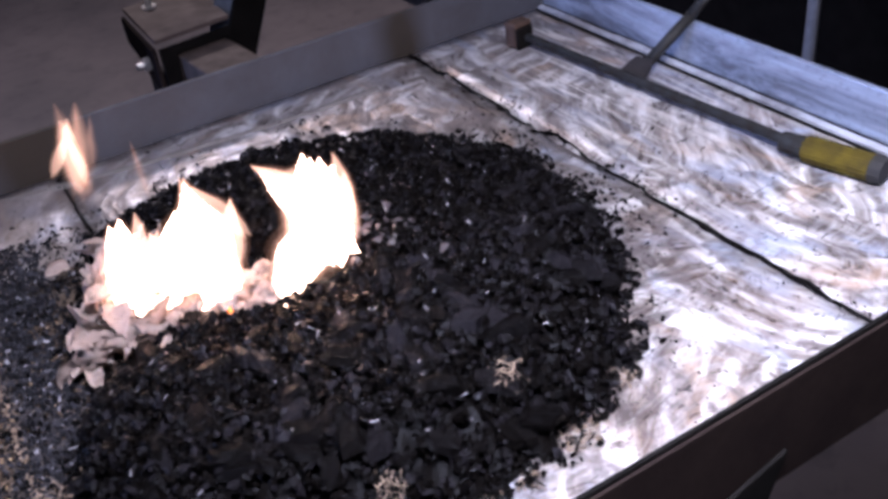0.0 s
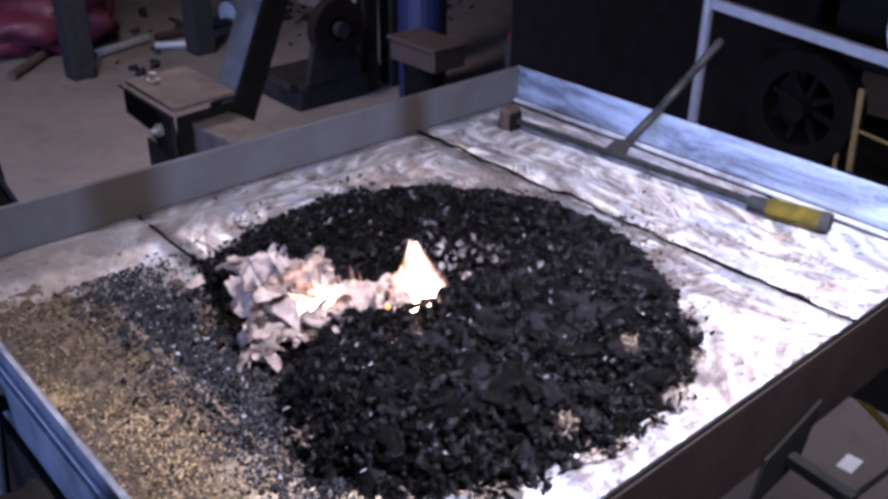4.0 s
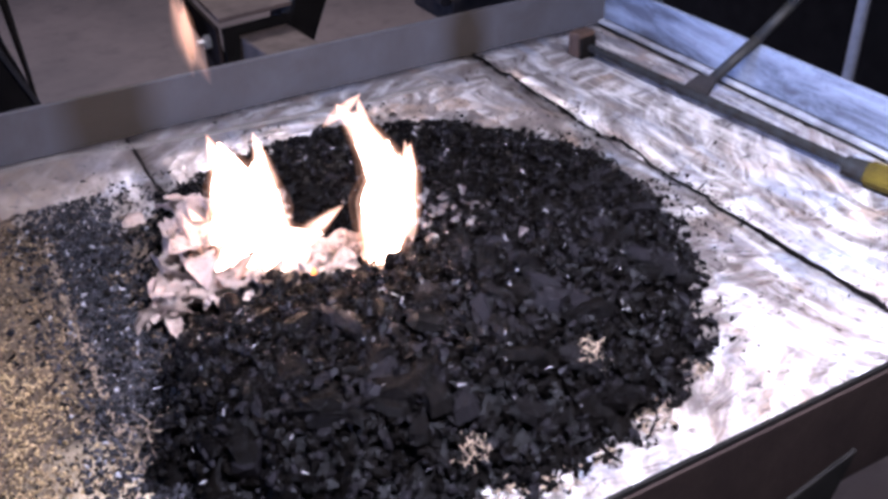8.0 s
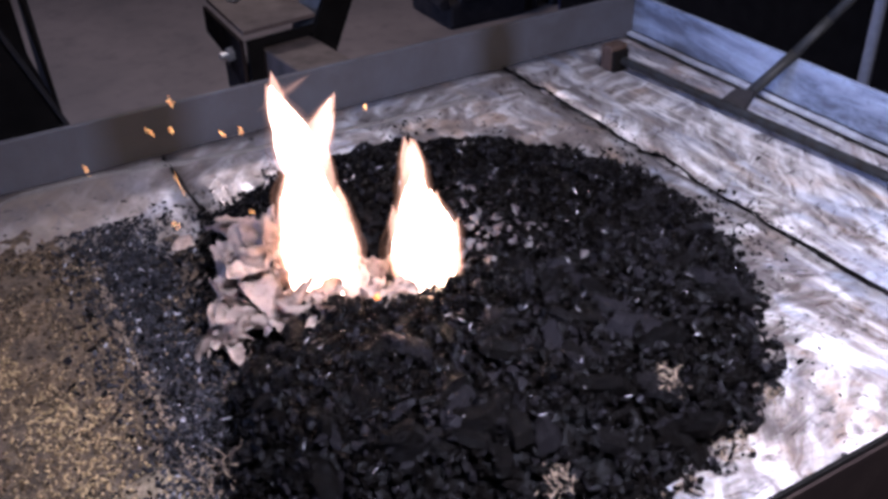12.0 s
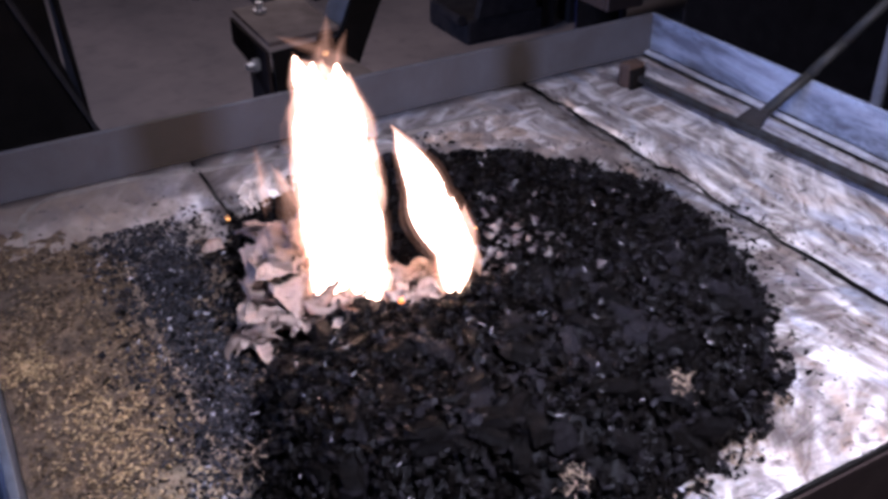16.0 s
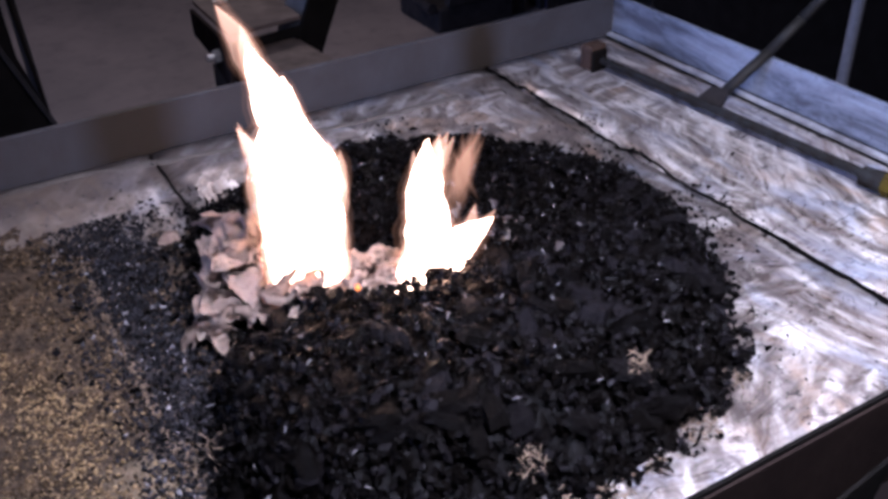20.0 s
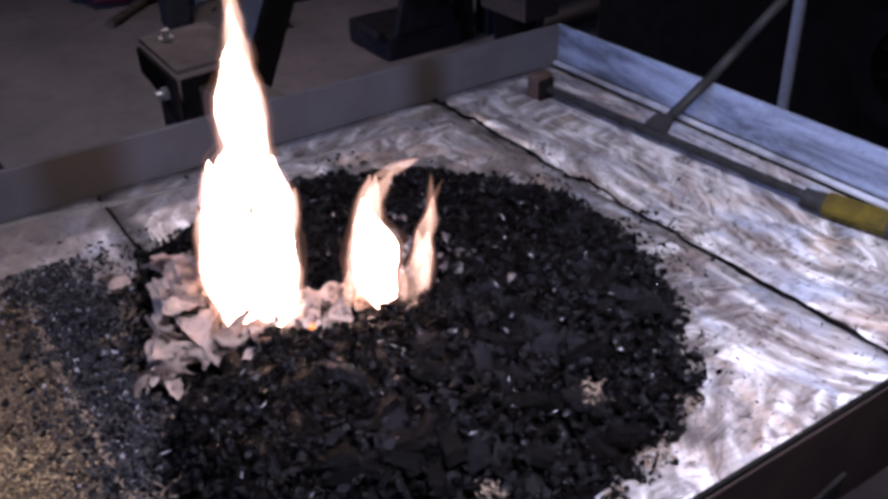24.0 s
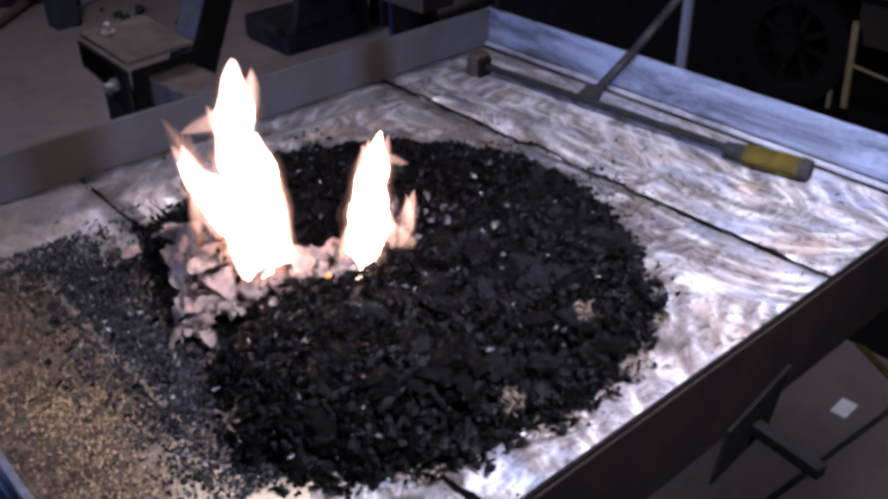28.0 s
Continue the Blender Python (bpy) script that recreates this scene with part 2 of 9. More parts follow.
def crust_material():
    """The caked ash that lies on the plates: tan, grey and black grit."""
    n = Nodes("caked_ash")
    big, mid, fine = n.noise(7, 4), n.noise(70, 4, 0.7), n.noise(260, 3, 0.7)
    c = n.mix(n.ramp(big, (0.38, 0.0), (0.62, 1.0)), (0.104, 0.074, 0.051), (0.066, 0.052, 0.043))
    c = n.mix(n.ramp(mid, (0.42, 0.85), (0.58, 0.0)), c, (0.030, 0.024, 0.020))
    band = n.put("ShaderNodeMath", Value=n.put("ShaderNodeSeparateXYZ", Vector=n.co).outputs["X"])
    band.inputs[1].default_value = 0.705
    wide = n.put("ShaderNodeMath", Value=band.outputs[0])
    wide.operation = "ABSOLUTE"
    edge = n.put("ShaderNodeMath", Value=wide.outputs[0])
    edge.operation = "MULTIPLY_ADD"
    edge.inputs[1].default_value = 11.0
    n.set(edge.inputs[2], n.noise(22, 4, 0.7))
    c = n.mix(n.ramp(edge.outputs[0], (0.62, 0.95), (0.95, 0.0)), c, (0.026, 0.0245, 0.028))
    # paler ash towards the front of the table, the light pool there painted in
    fore = n.put("ShaderNodeMath", Value=n.put("ShaderNodeSeparateXYZ", Vector=n.co).outputs["Y"])
    fore.operation = "MULTIPLY_ADD"
    fore.inputs[1].default_value = -4.0
    n.set(fore.inputs[2], big)
    c = n.mix(n.span(fore.outputs[0], 2.38, 2.75, 0.0, 0.94), c, (0.42, 0.345, 0.25))
    c = n.mix(n.ramp(fine, (0.60, 0.0), (0.74, 0.5)), c, (0.26, 0.20, 0.125))
    n.bump(mid, 1.0, 0.005, n.bump(fine, 0.8, 0.002))
    n.b.inputs["Specular IOR Level"].default_value = 0.1
    return n.done(c, 0.9)


def paper_material():
    n = Nodes("scorched_paper")
    big, fine = n.noise(28, 4, 0.6), n.noise(150, 3)
    c = n.mix(n.ramp(big, (0.50, 0.0), (0.68, 0.9)), (0.39, 0.315, 0.285), (0.13, 0.092, 0.08))
    c = n.mix(n.ramp(fine, (0.56, 0.0), (0.72, 0.6)), c, (0.05, 0.043, 0.045))
    n.bump(fine, 0.3, 0.001)
    return n.done(c, 0.9)


def flame_material(name, colour, power, clear, top):
    """Burning gas: it glows, and thins out towards the tip (local z from 0 to top)."""
    n = Nodes(name)
    nodes, links = n.t.nodes, n.t.links
    nodes.remove(n.b)
    z = n.put("ShaderNodeSeparateXYZ", Vector=n.co).outputs["Z"]
    wisp = n.noise(28, 3, 0.6, 0.8, stretch=(1, 1, 0.35))
    rel = n.put("ShaderNodeMath", Value=z)
    rel.operation = "DIVIDE"
    rel.inputs[1].default_value = top
    w = n.put("ShaderNodeMath", Value=wisp)
    w.operation = "MULTIPLY_ADD"
    w.inputs[1].default_value = 0.7
    n.set(w.inputs[2], rel.outputs[0])
    fac = n.ramp(w.outputs[0], (0.62, clear), (1.25, 0.96))
    e = n.put("ShaderNodeEmission", Color=(*colour, 1), Strength=power)
    tr = n.put("ShaderNodeBsdfTransparent")
    mx = n.put("ShaderNodeMixShader", Fac=fac)
    links.new(e.outputs[0], mx.inputs[1])
    links.new(tr.outputs[0], mx.inputs[2])
    links.new(mx.outputs[0], nodes["Material Output"].inputs["Surface"])
    return n.m


def fringe_material(name, colour, power):
    """The thin outer gas: it adds its own light to what is seen through it."""
    n = Nodes(name)
    nodes, links = n.t.nodes, n.t.links
    nodes.remove(n.b)
    wisp = n.noise(26, 3, 0.6, 0.8, stretch=(1, 1, 0.4))
    z = n.put("ShaderNodeSeparateXYZ", Vector=n.co).outputs["Z"]
    up = n.put("ShaderNodeMath", Value=n.ramp(wisp, (0.35, 0.15), (0.65, 1.0)))
    up.operation = "MULTIPLY"
    n.set(up.inputs[1], n.ramp(z, (0.0, 0.35), (0.06, 1.0)))
    k = n.put("ShaderNodeMath", Value=up.outputs[0])
    k.operation = "MULTIPLY"
    k.inputs[1].default_value = power
    e = n.put("ShaderNodeEmission", Color=(*colour, 1), Strength=k.outputs[0])
    tr = n.put("ShaderNodeBsdfTransparent")
    ad = n.put("ShaderNodeAddShader")
    links.new(e.outputs[0], ad.inputs[0])
    links.new(tr.outputs[0], ad.inputs[1])
    links.new(ad.outputs[0], nodes["Material Output"].inputs["Surface"])
    return n.m


def glow(name, colour, power):
    n = Nodes(name)
    n.set(n.b.inputs["Emission Color"], (*colour, 1))
    n.set(n.b.inputs["Emission Strength"], power)
    return n.done((0.05, 0.02, 0.01), 0.9)


def concrete_material():
    n = Nodes("concrete")
    big, mid, fine = n.noise(1.6, 5), n.noise(14, 5, 0.7), n.noise(120, 3)
    c = n.mix(n.ramp(big, (0.35, 0.0), (0.65, 1.0)), (0.155, 0.13, 0.12), (0.095, 0.082, 0.078))
    c = n.mix(n.ramp(mid, (0.5, 0.0), (0.75, 0.6)), c, (0.055, 0.047, 0.046))
    n.bump(fine, 0.3, 0.001)
    return n.done(c, 0.8)


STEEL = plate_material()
# the side rim's bright blue base has the daylight on it mixed in
RIM_GALV = rim_material("galvanised_rim", (0.36, 0.43, 0.58), (0.07, 0.08, 0.11), 0.6)
LIP = rim_material("galvanised_lip", (0.50, 0.53, 0.60), (0.14, 0.14, 0.16), 0.4)
RIM_GREY = back_rim_material()
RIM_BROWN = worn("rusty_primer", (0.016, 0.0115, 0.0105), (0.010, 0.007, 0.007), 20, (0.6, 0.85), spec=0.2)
RIM_BLUE = worn("blued_steel", (0.115, 0.137, 0.178), (0.030, 0.036, 0.048), 25, (0.3, 0.5), 0.4)
COAL = coal_material()
CRUST = crust_material()
GRIT = ash_material("ash_grit", [(0.0, (0.013, 0.010, 0.008)), (0.35, (0.046, 0.032, 0.021)), (0.72, (0.102, 0.072, 0.045)), (0.97, (0.20, 0.148, 0.095))])
PALE_GRIT = ash_material("pale_grit", [(0.0, (0.03, 0.022, 0.016)), (0.25, (0.10, 0.075, 0.05)), (0.5, (0.40, 0.32, 0.23)), (0.97, (0.66, 0.56, 0.42))])
FINES = ash_material("coal_fines", [(0.0, (0.0035, 0.0035, 0.0045)), (0.6, (0.0125, 0.0125, 0.0160)), (0.955, (0.032, 0.032, 0.040)), (0.992, (0.20, 0.20, 0.23))])
TAN = worn("tan_ash", (0.19, 0.145, 0.11), (0.07, 0.053, 0.042), 160, spec=0.15)
PAPER = paper_material()
GOLD = worn("golden_ash", (0.29, 0.20, 0.105), (0.16, 0.115, 0.055), 160)
FLAKE = worn("ash_flake", (0.034, 0.026, 0.031), (0.008, 0.006, 0.0075), 140)
DARK = worn("dark_steel", (0.032, 0.03, 0.032), (0.018, 0.017, 0.019), 25, (0.4, 0.65), 0.3)
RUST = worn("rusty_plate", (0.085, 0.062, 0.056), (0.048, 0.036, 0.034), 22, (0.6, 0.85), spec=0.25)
HEAD = worn("brown_rust", (0.062, 0.038, 0.029), (0.026, 0.017, 0.014), 70, (0.6, 0.85), spec=0.2)
FACE = worn("lit_channel", (0.13, 0.14, 0.165), (0.05, 0.054, 0.066), 18, (0.4, 0.6), 0.2)
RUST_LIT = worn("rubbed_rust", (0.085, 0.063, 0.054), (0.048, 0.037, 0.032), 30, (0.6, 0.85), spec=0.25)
BOLT = worn("zinc_bolt", (0.5, 0.5, 0.52), (0.3, 0.3, 0.3), 80, (0.25, 0.4), 0.8)
TOOL = worn("blue_grey_iron", (0.024, 0.0265, 0.030), (0.013, 0.0105, 0.009), 90, (0.5, 0.75), 0.1, spec=0.35)
YELLOW = worn("yellow_grip", (0.078, 0.060, 0.010), (0.030, 0.023, 0.009), 60, (0.5, 0.7), spec=0.3)
BLACK = worn("black_rubber", (0.02, 0.02, 0.022), (0.035, 0.035, 0.035), 40)
POLE = worn("grey_pole", (0.34, 0.35, 0.40), (0.24, 0.25, 0.28), 30, (0.35, 0.55), 0.3)
WHITE = worn("dirty_white_paint", (0.52, 0.53, 0.54), (0.36, 0.36, 0.36), 25)
DRUM = worn("grimy_bucket", (0.030, 0.029, 0.031), (0.010, 0.010, 0.011), 14)
BLUE = worn("blue_plastic", (0.014, 0.019, 0.075), (0.009, 0.012, 0.04), 20, (0.4, 0.6))
PINK = worn("red_cloth", (0.115, 0.014, 0.034), (0.04, 0.007, 0.014), 14)
WOOD = worn("brown_wood", (0.055, 0.035, 0.028), (0.03, 0.02, 0.017), 12)
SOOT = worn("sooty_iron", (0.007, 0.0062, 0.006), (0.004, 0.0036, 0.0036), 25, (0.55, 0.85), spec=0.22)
for dull in (SOOT, BLACK, RIM_BROWN, YELLOW, TOOL, DARK):
    dull.node_tree.nodes["Principled BSDF"].inputs["Specular IOR Level"].default_value = 0.03
PITCH = worn("pitch_black", (0.006, 0.0055, 0.0055), (0.003, 0.003, 0.003), 30, (0.8, 0.95), spec=0.04)
ROD = worn("dark_rod", (0.019, 0.019, 0.0185), (0.008, 0.008, 0.008), 60, (0.5, 0.7), spec=0.25)
CARD = worn("white_card", (0.80, 0.82, 0.84), (0.68, 0.70, 0.72), 40)
CONCRETE = concrete_material()
WALL = worn("dark_wall", (0.10, 0.09, 0.09), (0.06, 0.055, 0.055), 2)
BRASS = worn("brass", (0.45, 0.33, 0.14), (0.3, 0.2, 0.08), 60, (0.3, 0.45), 0.8)
LICK = fringe_material("flame_lick", (1.0, 0.60, 0.42), 1.3)
FULL = flame_material("flame_core", (1.0, 0.62, 0.42), 27.0, 0.0, 9.0)
GLOW = fringe_material("flame_glow", (1.0, 0.56, 0.38), 0.55)
HAZE = fringe_material("spent_gas", (1.0, 0.54, 0.36), 0.18)
VEIL = fringe_material("flame_veil", (1.0, 0.50, 0.32), 0.12)
GLINT = worn("pale_glint", (0.30, 0.295, 0.33), (0.08, 0.077, 0.085), 90)
EMBER = glow("ember", (1.0, 0.28, 0.06), 3.5)
SPARK = glow("spark", (1.0, 0.42, 0.13), 11.0)

# ---------------------------------------------------------------- builders
ORIGIN = {}


def thing(name, at, label, category, group="", kind=""):
    ob = new(name)
    ob.location = at
    ORIGIN[ob] = Vector(at)
    return tagged(ob, label, category, group, kind)


def part(name, bm, material, parent=None, label="", smooth=False, kind=""):
    """Links bm, drawn in world places, as one mesh under parent."""
    if parent is not None:
        bmesh.ops.translate(bm, verts=bm.verts, vec=-ORIGIN[parent])
    me = bpy.data.meshes.new(name)
    bm.to_mesh(me)
    bm.free()
    me.materials.append(material)
    if smooth:
        for p in me.polygons:
            p.use_smooth = True
    ob = new(name, me)
    if parent is not None:
        ob.parent = parent
        ORIGIN[ob] = ORIGIN[parent]
    return tagged(ob, label, kind=kind)


def box(lo, hi, bevel=0.0, m=None, bm=None):
    bm = bm or bmesh.new()
    made = bmesh.ops.create_cube(bm, size=1)["verts"]
    for v in made:
        v.co = Vector([a + (c + 0.5) * (b - a) for a, b, c in zip(lo, hi, v.co)])
    if bevel:
        es = list({e for v in made for e in v.link_edges})
        r = bmesh.ops.bevel(bm, geom=es, offset=bevel, segments=2, affect="EDGES", profile=0.5)
        made = list({v for f in r["faces"] for v in f.verts} | {v for v in made if v.is_valid})
    if m is not None:
        bmesh.ops.transform(bm, matrix=m, verts=made)
    return bm


def bar(a, b, r0, r1=None, seg=14, bm=None):
    """A round bar from a to b."""
    bm = bm or bmesh.new()
    a, b = Vector(a), Vector(b)
    m = Matrix.Translation((a + b) / 2) @ (b - a).to_track_quat("Z", "Y").to_matrix().to_4x4()
    bmesh.ops.create_cone(bm, cap_ends=True, segments=seg, radius1=r0, radius2=r0 if r1 is None else r1, depth=(b - a).length, matrix=m)
    return bm


def beam(a, b, w, h, bevel=0.001, up=(0, 0, 1), bm=None):
    """A square bar from a to b, w across and h along up."""
    a, b = Vector(a), Vector(b)
    z = (b - a).normalized()
    x = Vector(up).cross(z).normalized()
    y = z.cross(x)
    m = Matrix((x, y, z)).transposed().to_4x4()
    m.translation = a
    return box((-w / 2, -h / 2, 0), (w / 2, h / 2, (b - a).length), bevel, m, bm)


def prism(points, depth, bevel=0.0):
    """A flat plate: corners in space, thickened along its normal."""
    bm = bmesh.new()
    f = bm.faces.new([bm.verts.new(p) for p in points])
    f.normal_update()
    r = bmesh.ops.extrude_face_region(bm, geom=[f])
    up = f.normal * depth
    bmesh.ops.translate(bm, verts=[v for v in r["geom"] if isinstance(v, bmesh.types.BMVert)], vec=up)
    bmesh.ops.recalc_face_normals(bm, faces=bm.faces)
    if bevel:
        bmesh.ops.bevel(bm, geom=bm.edges[:], offset=bevel, segments=1, affect="EDGES")
    return bm


def bolt(name, at, way, r, parent):
    at, way = Vector(at), Vector(way).normalized()
    bm = bar(at, at + way * r * 0.9, r, seg=6)
    bar(at + way * r * 0.9, at + way * r * 1.9, r * 0.5, bm=bm, seg=10)
    return part(name, bm, BOLT, parent, "bright zinc hexagon bolt")


# ---------------------------------------------------------------- the room
def room():
    tagged(part("floor", box((-4, -4, FLOOR - 0.1), (4, 5, FLOOR)), CONCRETE), "worn grey-brown concrete workshop floor", "floor", kind="structure")
    for name, lo, hi in (("wall_north", (-4.1, 5, FLOOR), (4.1, 5.1, 2.2)), ("wall_south", (-4.1, -4.1, FLOOR), (4.1, -4, 2.2)), ("wall_east", (4, -4, FLOOR), (4.1, 5, 2.2))):
        tagged(part(name, box(lo, hi), WALL), "dark plain workshop wall", "wall", kind="structure")
    bm = box((-4.1, -4, FLOOR), (-4, -0.9, 2.2))
    box((-4.1, 1.5, FLOOR), (-4, 5, 2.2), bm=bm)
    box((-4.1, -0.9, 1.6), (-4, 1.5, 2.2), bm=bm)
    tagged(part("wall_west", bm, WALL), "dark plain workshop wall with open doorway", "wall", kind="structure")
    tagged(part("ceiling", box((-4.1, -4.1, 2.2), (4.1, 5.1, 2.3)), WALL), "dark workshop ceiling", "ceiling", kind="structure")


# ---------------------------------------------------------------- the forge bench
XL, YF, RIM = -0.84, -0.68, 0.052


def bench():
    t = thing("forge_table", (-0.42, -0.34, FLOOR), "steel forge table with scoured plates and raised rim", "table")
    # three plates with open joints between them
    for n, (a, b) in enumerate(((XL, -0.6148), (-0.6122, -0.1990), (-0.1970, 0.0))):
        bm = bmesh.new()
        nx, ny = max(4, int((b - a) / 0.02)), 34
        bmesh.ops.create_grid(bm, x_segments=nx, y_segments=ny, size=0.5)
        for v in bm.verts:
            x, y = a + (v.co.x + 0.5) * (b - a), YF + (v.co.y + 0.5) * -YF
            edge = min(x - a, b - x)
            wob = 0.0025 * noise.noise((x * 22 + n, y * 22, n)) if edge < 0.002 else 0
            v.co = Vector((x + wob, y, 0.0022 * noise.noise((x * 7, y * 7, 3.1)) - (0.0016 if edge < 0.002 else 0)))
        g = bmesh.ops.extrude_face_region(bm, geom=bm.faces[:])
        bmesh.ops.translate(bm, verts=[v for v in g["geom"] if isinstance(v, bmesh.types.BMVert)], vec=(0, 0, -0.012))
        bmesh.ops.recalc_face_normals(bm, faces=bm.faces)
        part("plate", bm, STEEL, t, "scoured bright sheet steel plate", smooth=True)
    part("under_plate", box((XL, YF, -0.03), (0, 0, -0.0145), 0.001), DARK, t, "sooty steel tray under the joints")
    # soot packed into the joints
    for x0 in (-0.6135, -0.198):
        bm = bmesh.new()
        rows = []
        for k in range(61):
            y = YF + 0.001 - YF * k / 60 * 0.997
            calm = max(0.2, min(1.0, (-0.15 - y) / 0.3)) if x0 < -0.5 else 1.0
            w = 0.0005 + 0.0068 * calm * max(0, noise.noise((x0 * 9, y * 34, 0))) + 0.0022 * max(0, (-y - 0.30) / 0.35)
            o = calm * 0.0075 * noise.noise((x0 * 5, y * 15, 3)) + calm * 0.0060 * noise.noise((x0 * 5, y * 55, 3))
            f = 0.0022 * noise.noise((x0 * 5, y * 30, 6))
            rows.append([bm.verts.new((x0 + o + w * c, y, h)) for c, h in ((-1, -0.013), (-0.8, 0.0004 + f), (0, 0.0016 + f), (0.8, 0.0004 + f), (1, -0.013))])
        for p, q in zip(rows, rows[1:]):
            for i in range(4):
                bm.faces.new((p[i], q[i], q[i + 1], p[i + 1]))
        part("joint", bm, COAL, t, "crooked joint packed with black soot")
    # rims
    # back rim toned dark and side rim bright: light put into the colours
    part("back_rim", box((XL, 0.0, -0.03), (0.0, 0.006, RIM), 0.0012), RIM_GREY, t, "grey steel rim toned dark for shade, with rust-brown patches")
    part("side_rim", box((0.0, YF - 0.006, -0.03), (0.006, 0.006, RIM), 0.0012), RIM_GALV, t, "galvanised rim with bluish daylight in its tone")
    bm = bmesh.new()
    rows = []
    for k in range(41):
        y = YF + 0.002 - (YF + 0.004) * k / 40
        w = 0.0110 + 0.0012 * noise.noise((y * 9, 2, 2))
        h = 0.0042 + 0.0008 * noise.noise((y * 14, 5, 2))
        rows.append([bm.verts.new(p) for p in ((-0.0030, y, 0.0), (-0.0030, y, h + 0.001), (-w, y, h), (-w, y, 0.0))])
    for p, q in zip(rows, rows[1:]):
        for i in range(4):
            bm.faces.new((p[i], p[(i + 1) % 4], q[(i + 1) % 4], q[i]))
    bmesh.ops.recalc_face_normals(bm, faces=bm.faces)
    part("rim_lip", bm, LIP, t, "narrow bent galvanised lip along the foot of the rim")
    # black strips on both sides of the lip, drawn in as its shadow lines
    bm = bmesh.new()
    for k in range(40):
        y = YF + 0.012 - (YF + 0.016) * k / 40
        w = 0.0016 + 0.0030 * max(0, noise.noise((y * 30, 8, 2)))
        bmesh.ops.create_cube(bm, size=1, matrix=Matrix.Translation((-0.0115 - w / 2, y + 0.0086, 0.0003)) @ Matrix.Diagonal((w + 0.0004, 0.0176, 0.0026, 1)))
        v = 0.0012 + 0.0014 * max(0, noise.noise((y * 24, 3, 5)))
        bmesh.ops.create_cube(bm, size=1, matrix=Matrix.Translation((-0.0020, y + 0.0086, 0.0028)) @ Matrix.Diagonal((0.0034, 0.0176, 0.0036 + v, 1)))
    part("soot_line", bm, SOOT, t, "black strips for the shadow line along the lip", kind="stuff")
    # this strip is toned black so its top edge shows no light
    fr = part("front_rim", box((XL, YF - 0.003, -0.03), (0.0, YF, RIM), 0.0004), PITCH, t, "steel rim toned black to hide its lit edge")
    part("ledge", box((XL + 0.0005, YF - 0.0052, -0.035), (-0.0005, YF - 0.0032, RIM - 0.003), 0.0003), RIM_BROWN, fr, "brown primed face")
    lf = part("end_rim", box((XL - 0.006, YF - 0.006, -0.03), (XL, 0.006, RIM), 0.0012), RIM_BLUE, t, "dark blue-grey steel rim")
    part("ledge", box((XL - 0.013, YF - 0.006, -0.035), (XL - 0.0065, 0.006, 0.036), 0.0015), RIM_BLUE, lf)
    # the specular line along the end rim, modelled as a pale strip
    part("rubbed_edge", box((XL - 0.0092, YF - 0.004, 0.0362), (XL - 0.0064, 0.004, 0.0385), 0.0005), POLE, lf, "pale strip for the highlight along the edge")
    part("skirt", box((XL - 0.020, YF + 0.02, -0.46), (XL - 0.0145, -0.01, -0.01), 0.001), SOOT, t, "black sheet-steel skirt under the end rim")
    # legs and stretchers
    for x in (XL + 0.10, -0.16):
        for y in (YF + 0.26, -0.06):
            bm = box((x - 0.02, y - 0.02, FLOOR), (x + 0.02, y - 0.015, -0.03), 0.001)
            box((x - 0.02, y - 0.02, FLOOR), (x - 0.015, y + 0.02, -0.03), 0.001, bm=bm)
            part("leg", bm, DARK, t, "dark angle-iron leg")
    # the fire pot under the middle plate
    bm = bmesh.new()
    bmesh.ops.create_cone(bm, cap_ends=True, segments=20, radius1=0.045, radius2=0.11, depth=0.14, matrix=Matrix.Translation((-0.54, -0.35, -0.10)))
    part("fire_pot", bm, DARK, t, "black cast fire pot")
    # lug with a bar below the front rim
    lug = part("lug", prism([(-0.325, YF - 0.0085, -0.006), (-0.405, YF - 0.0085, -0.028), (-0.418, YF - 0.0085, -0.075), (-0.345, YF - 0.0085, -0.062)], 0.003, 0.0004), PITCH, t, "black steel lug with a stub bar")
    part("stub_bar", beam((-0.366, YF - 0.009, -0.046), (-0.373, YF - 0.070, -0.046), 0.011, 0.011), PITCH, lug)


# ---------------------------------------------------------------- charcoal, ash, paper, fire
FIRE = Vector((-0.54, -0.315, 0.0))


EDGE = [(-195, 0.205), (-180, 0.190), (-166, 0.228), (-150, 0.284), (-136, 0.276), (-120, 0.268), (-108, 0.257), (-71, 0.249), (-30, 0.227), (25, 0.243), (88, 0.247), (125, 0.250), (150, 0.245), (165, 0.205)]


def inside(x, y):
    """How far (x, y) lies inside the heap, 0 at its edge, 1 well inside."""
    dx, dy = x + 0.475, y + 0.365
    a = math.atan2(dy, dx)
    r = float(np.interp(math.degrees(a), [e[0] for e in EDGE], [e[1] for e in EDGE]))
    r += 0.006 * noise.noise((math.cos(a) * 4, math.sin(a) * 4, 5.0)) + 0.010 * noise.noise((math.cos(a) * 13, math.sin(a) * 13, 2.0)) + 0.010 * noise.noise((x * 55, y * 55, 7.0))
    return (r - math.hypot(dx, dy)) / 0.07


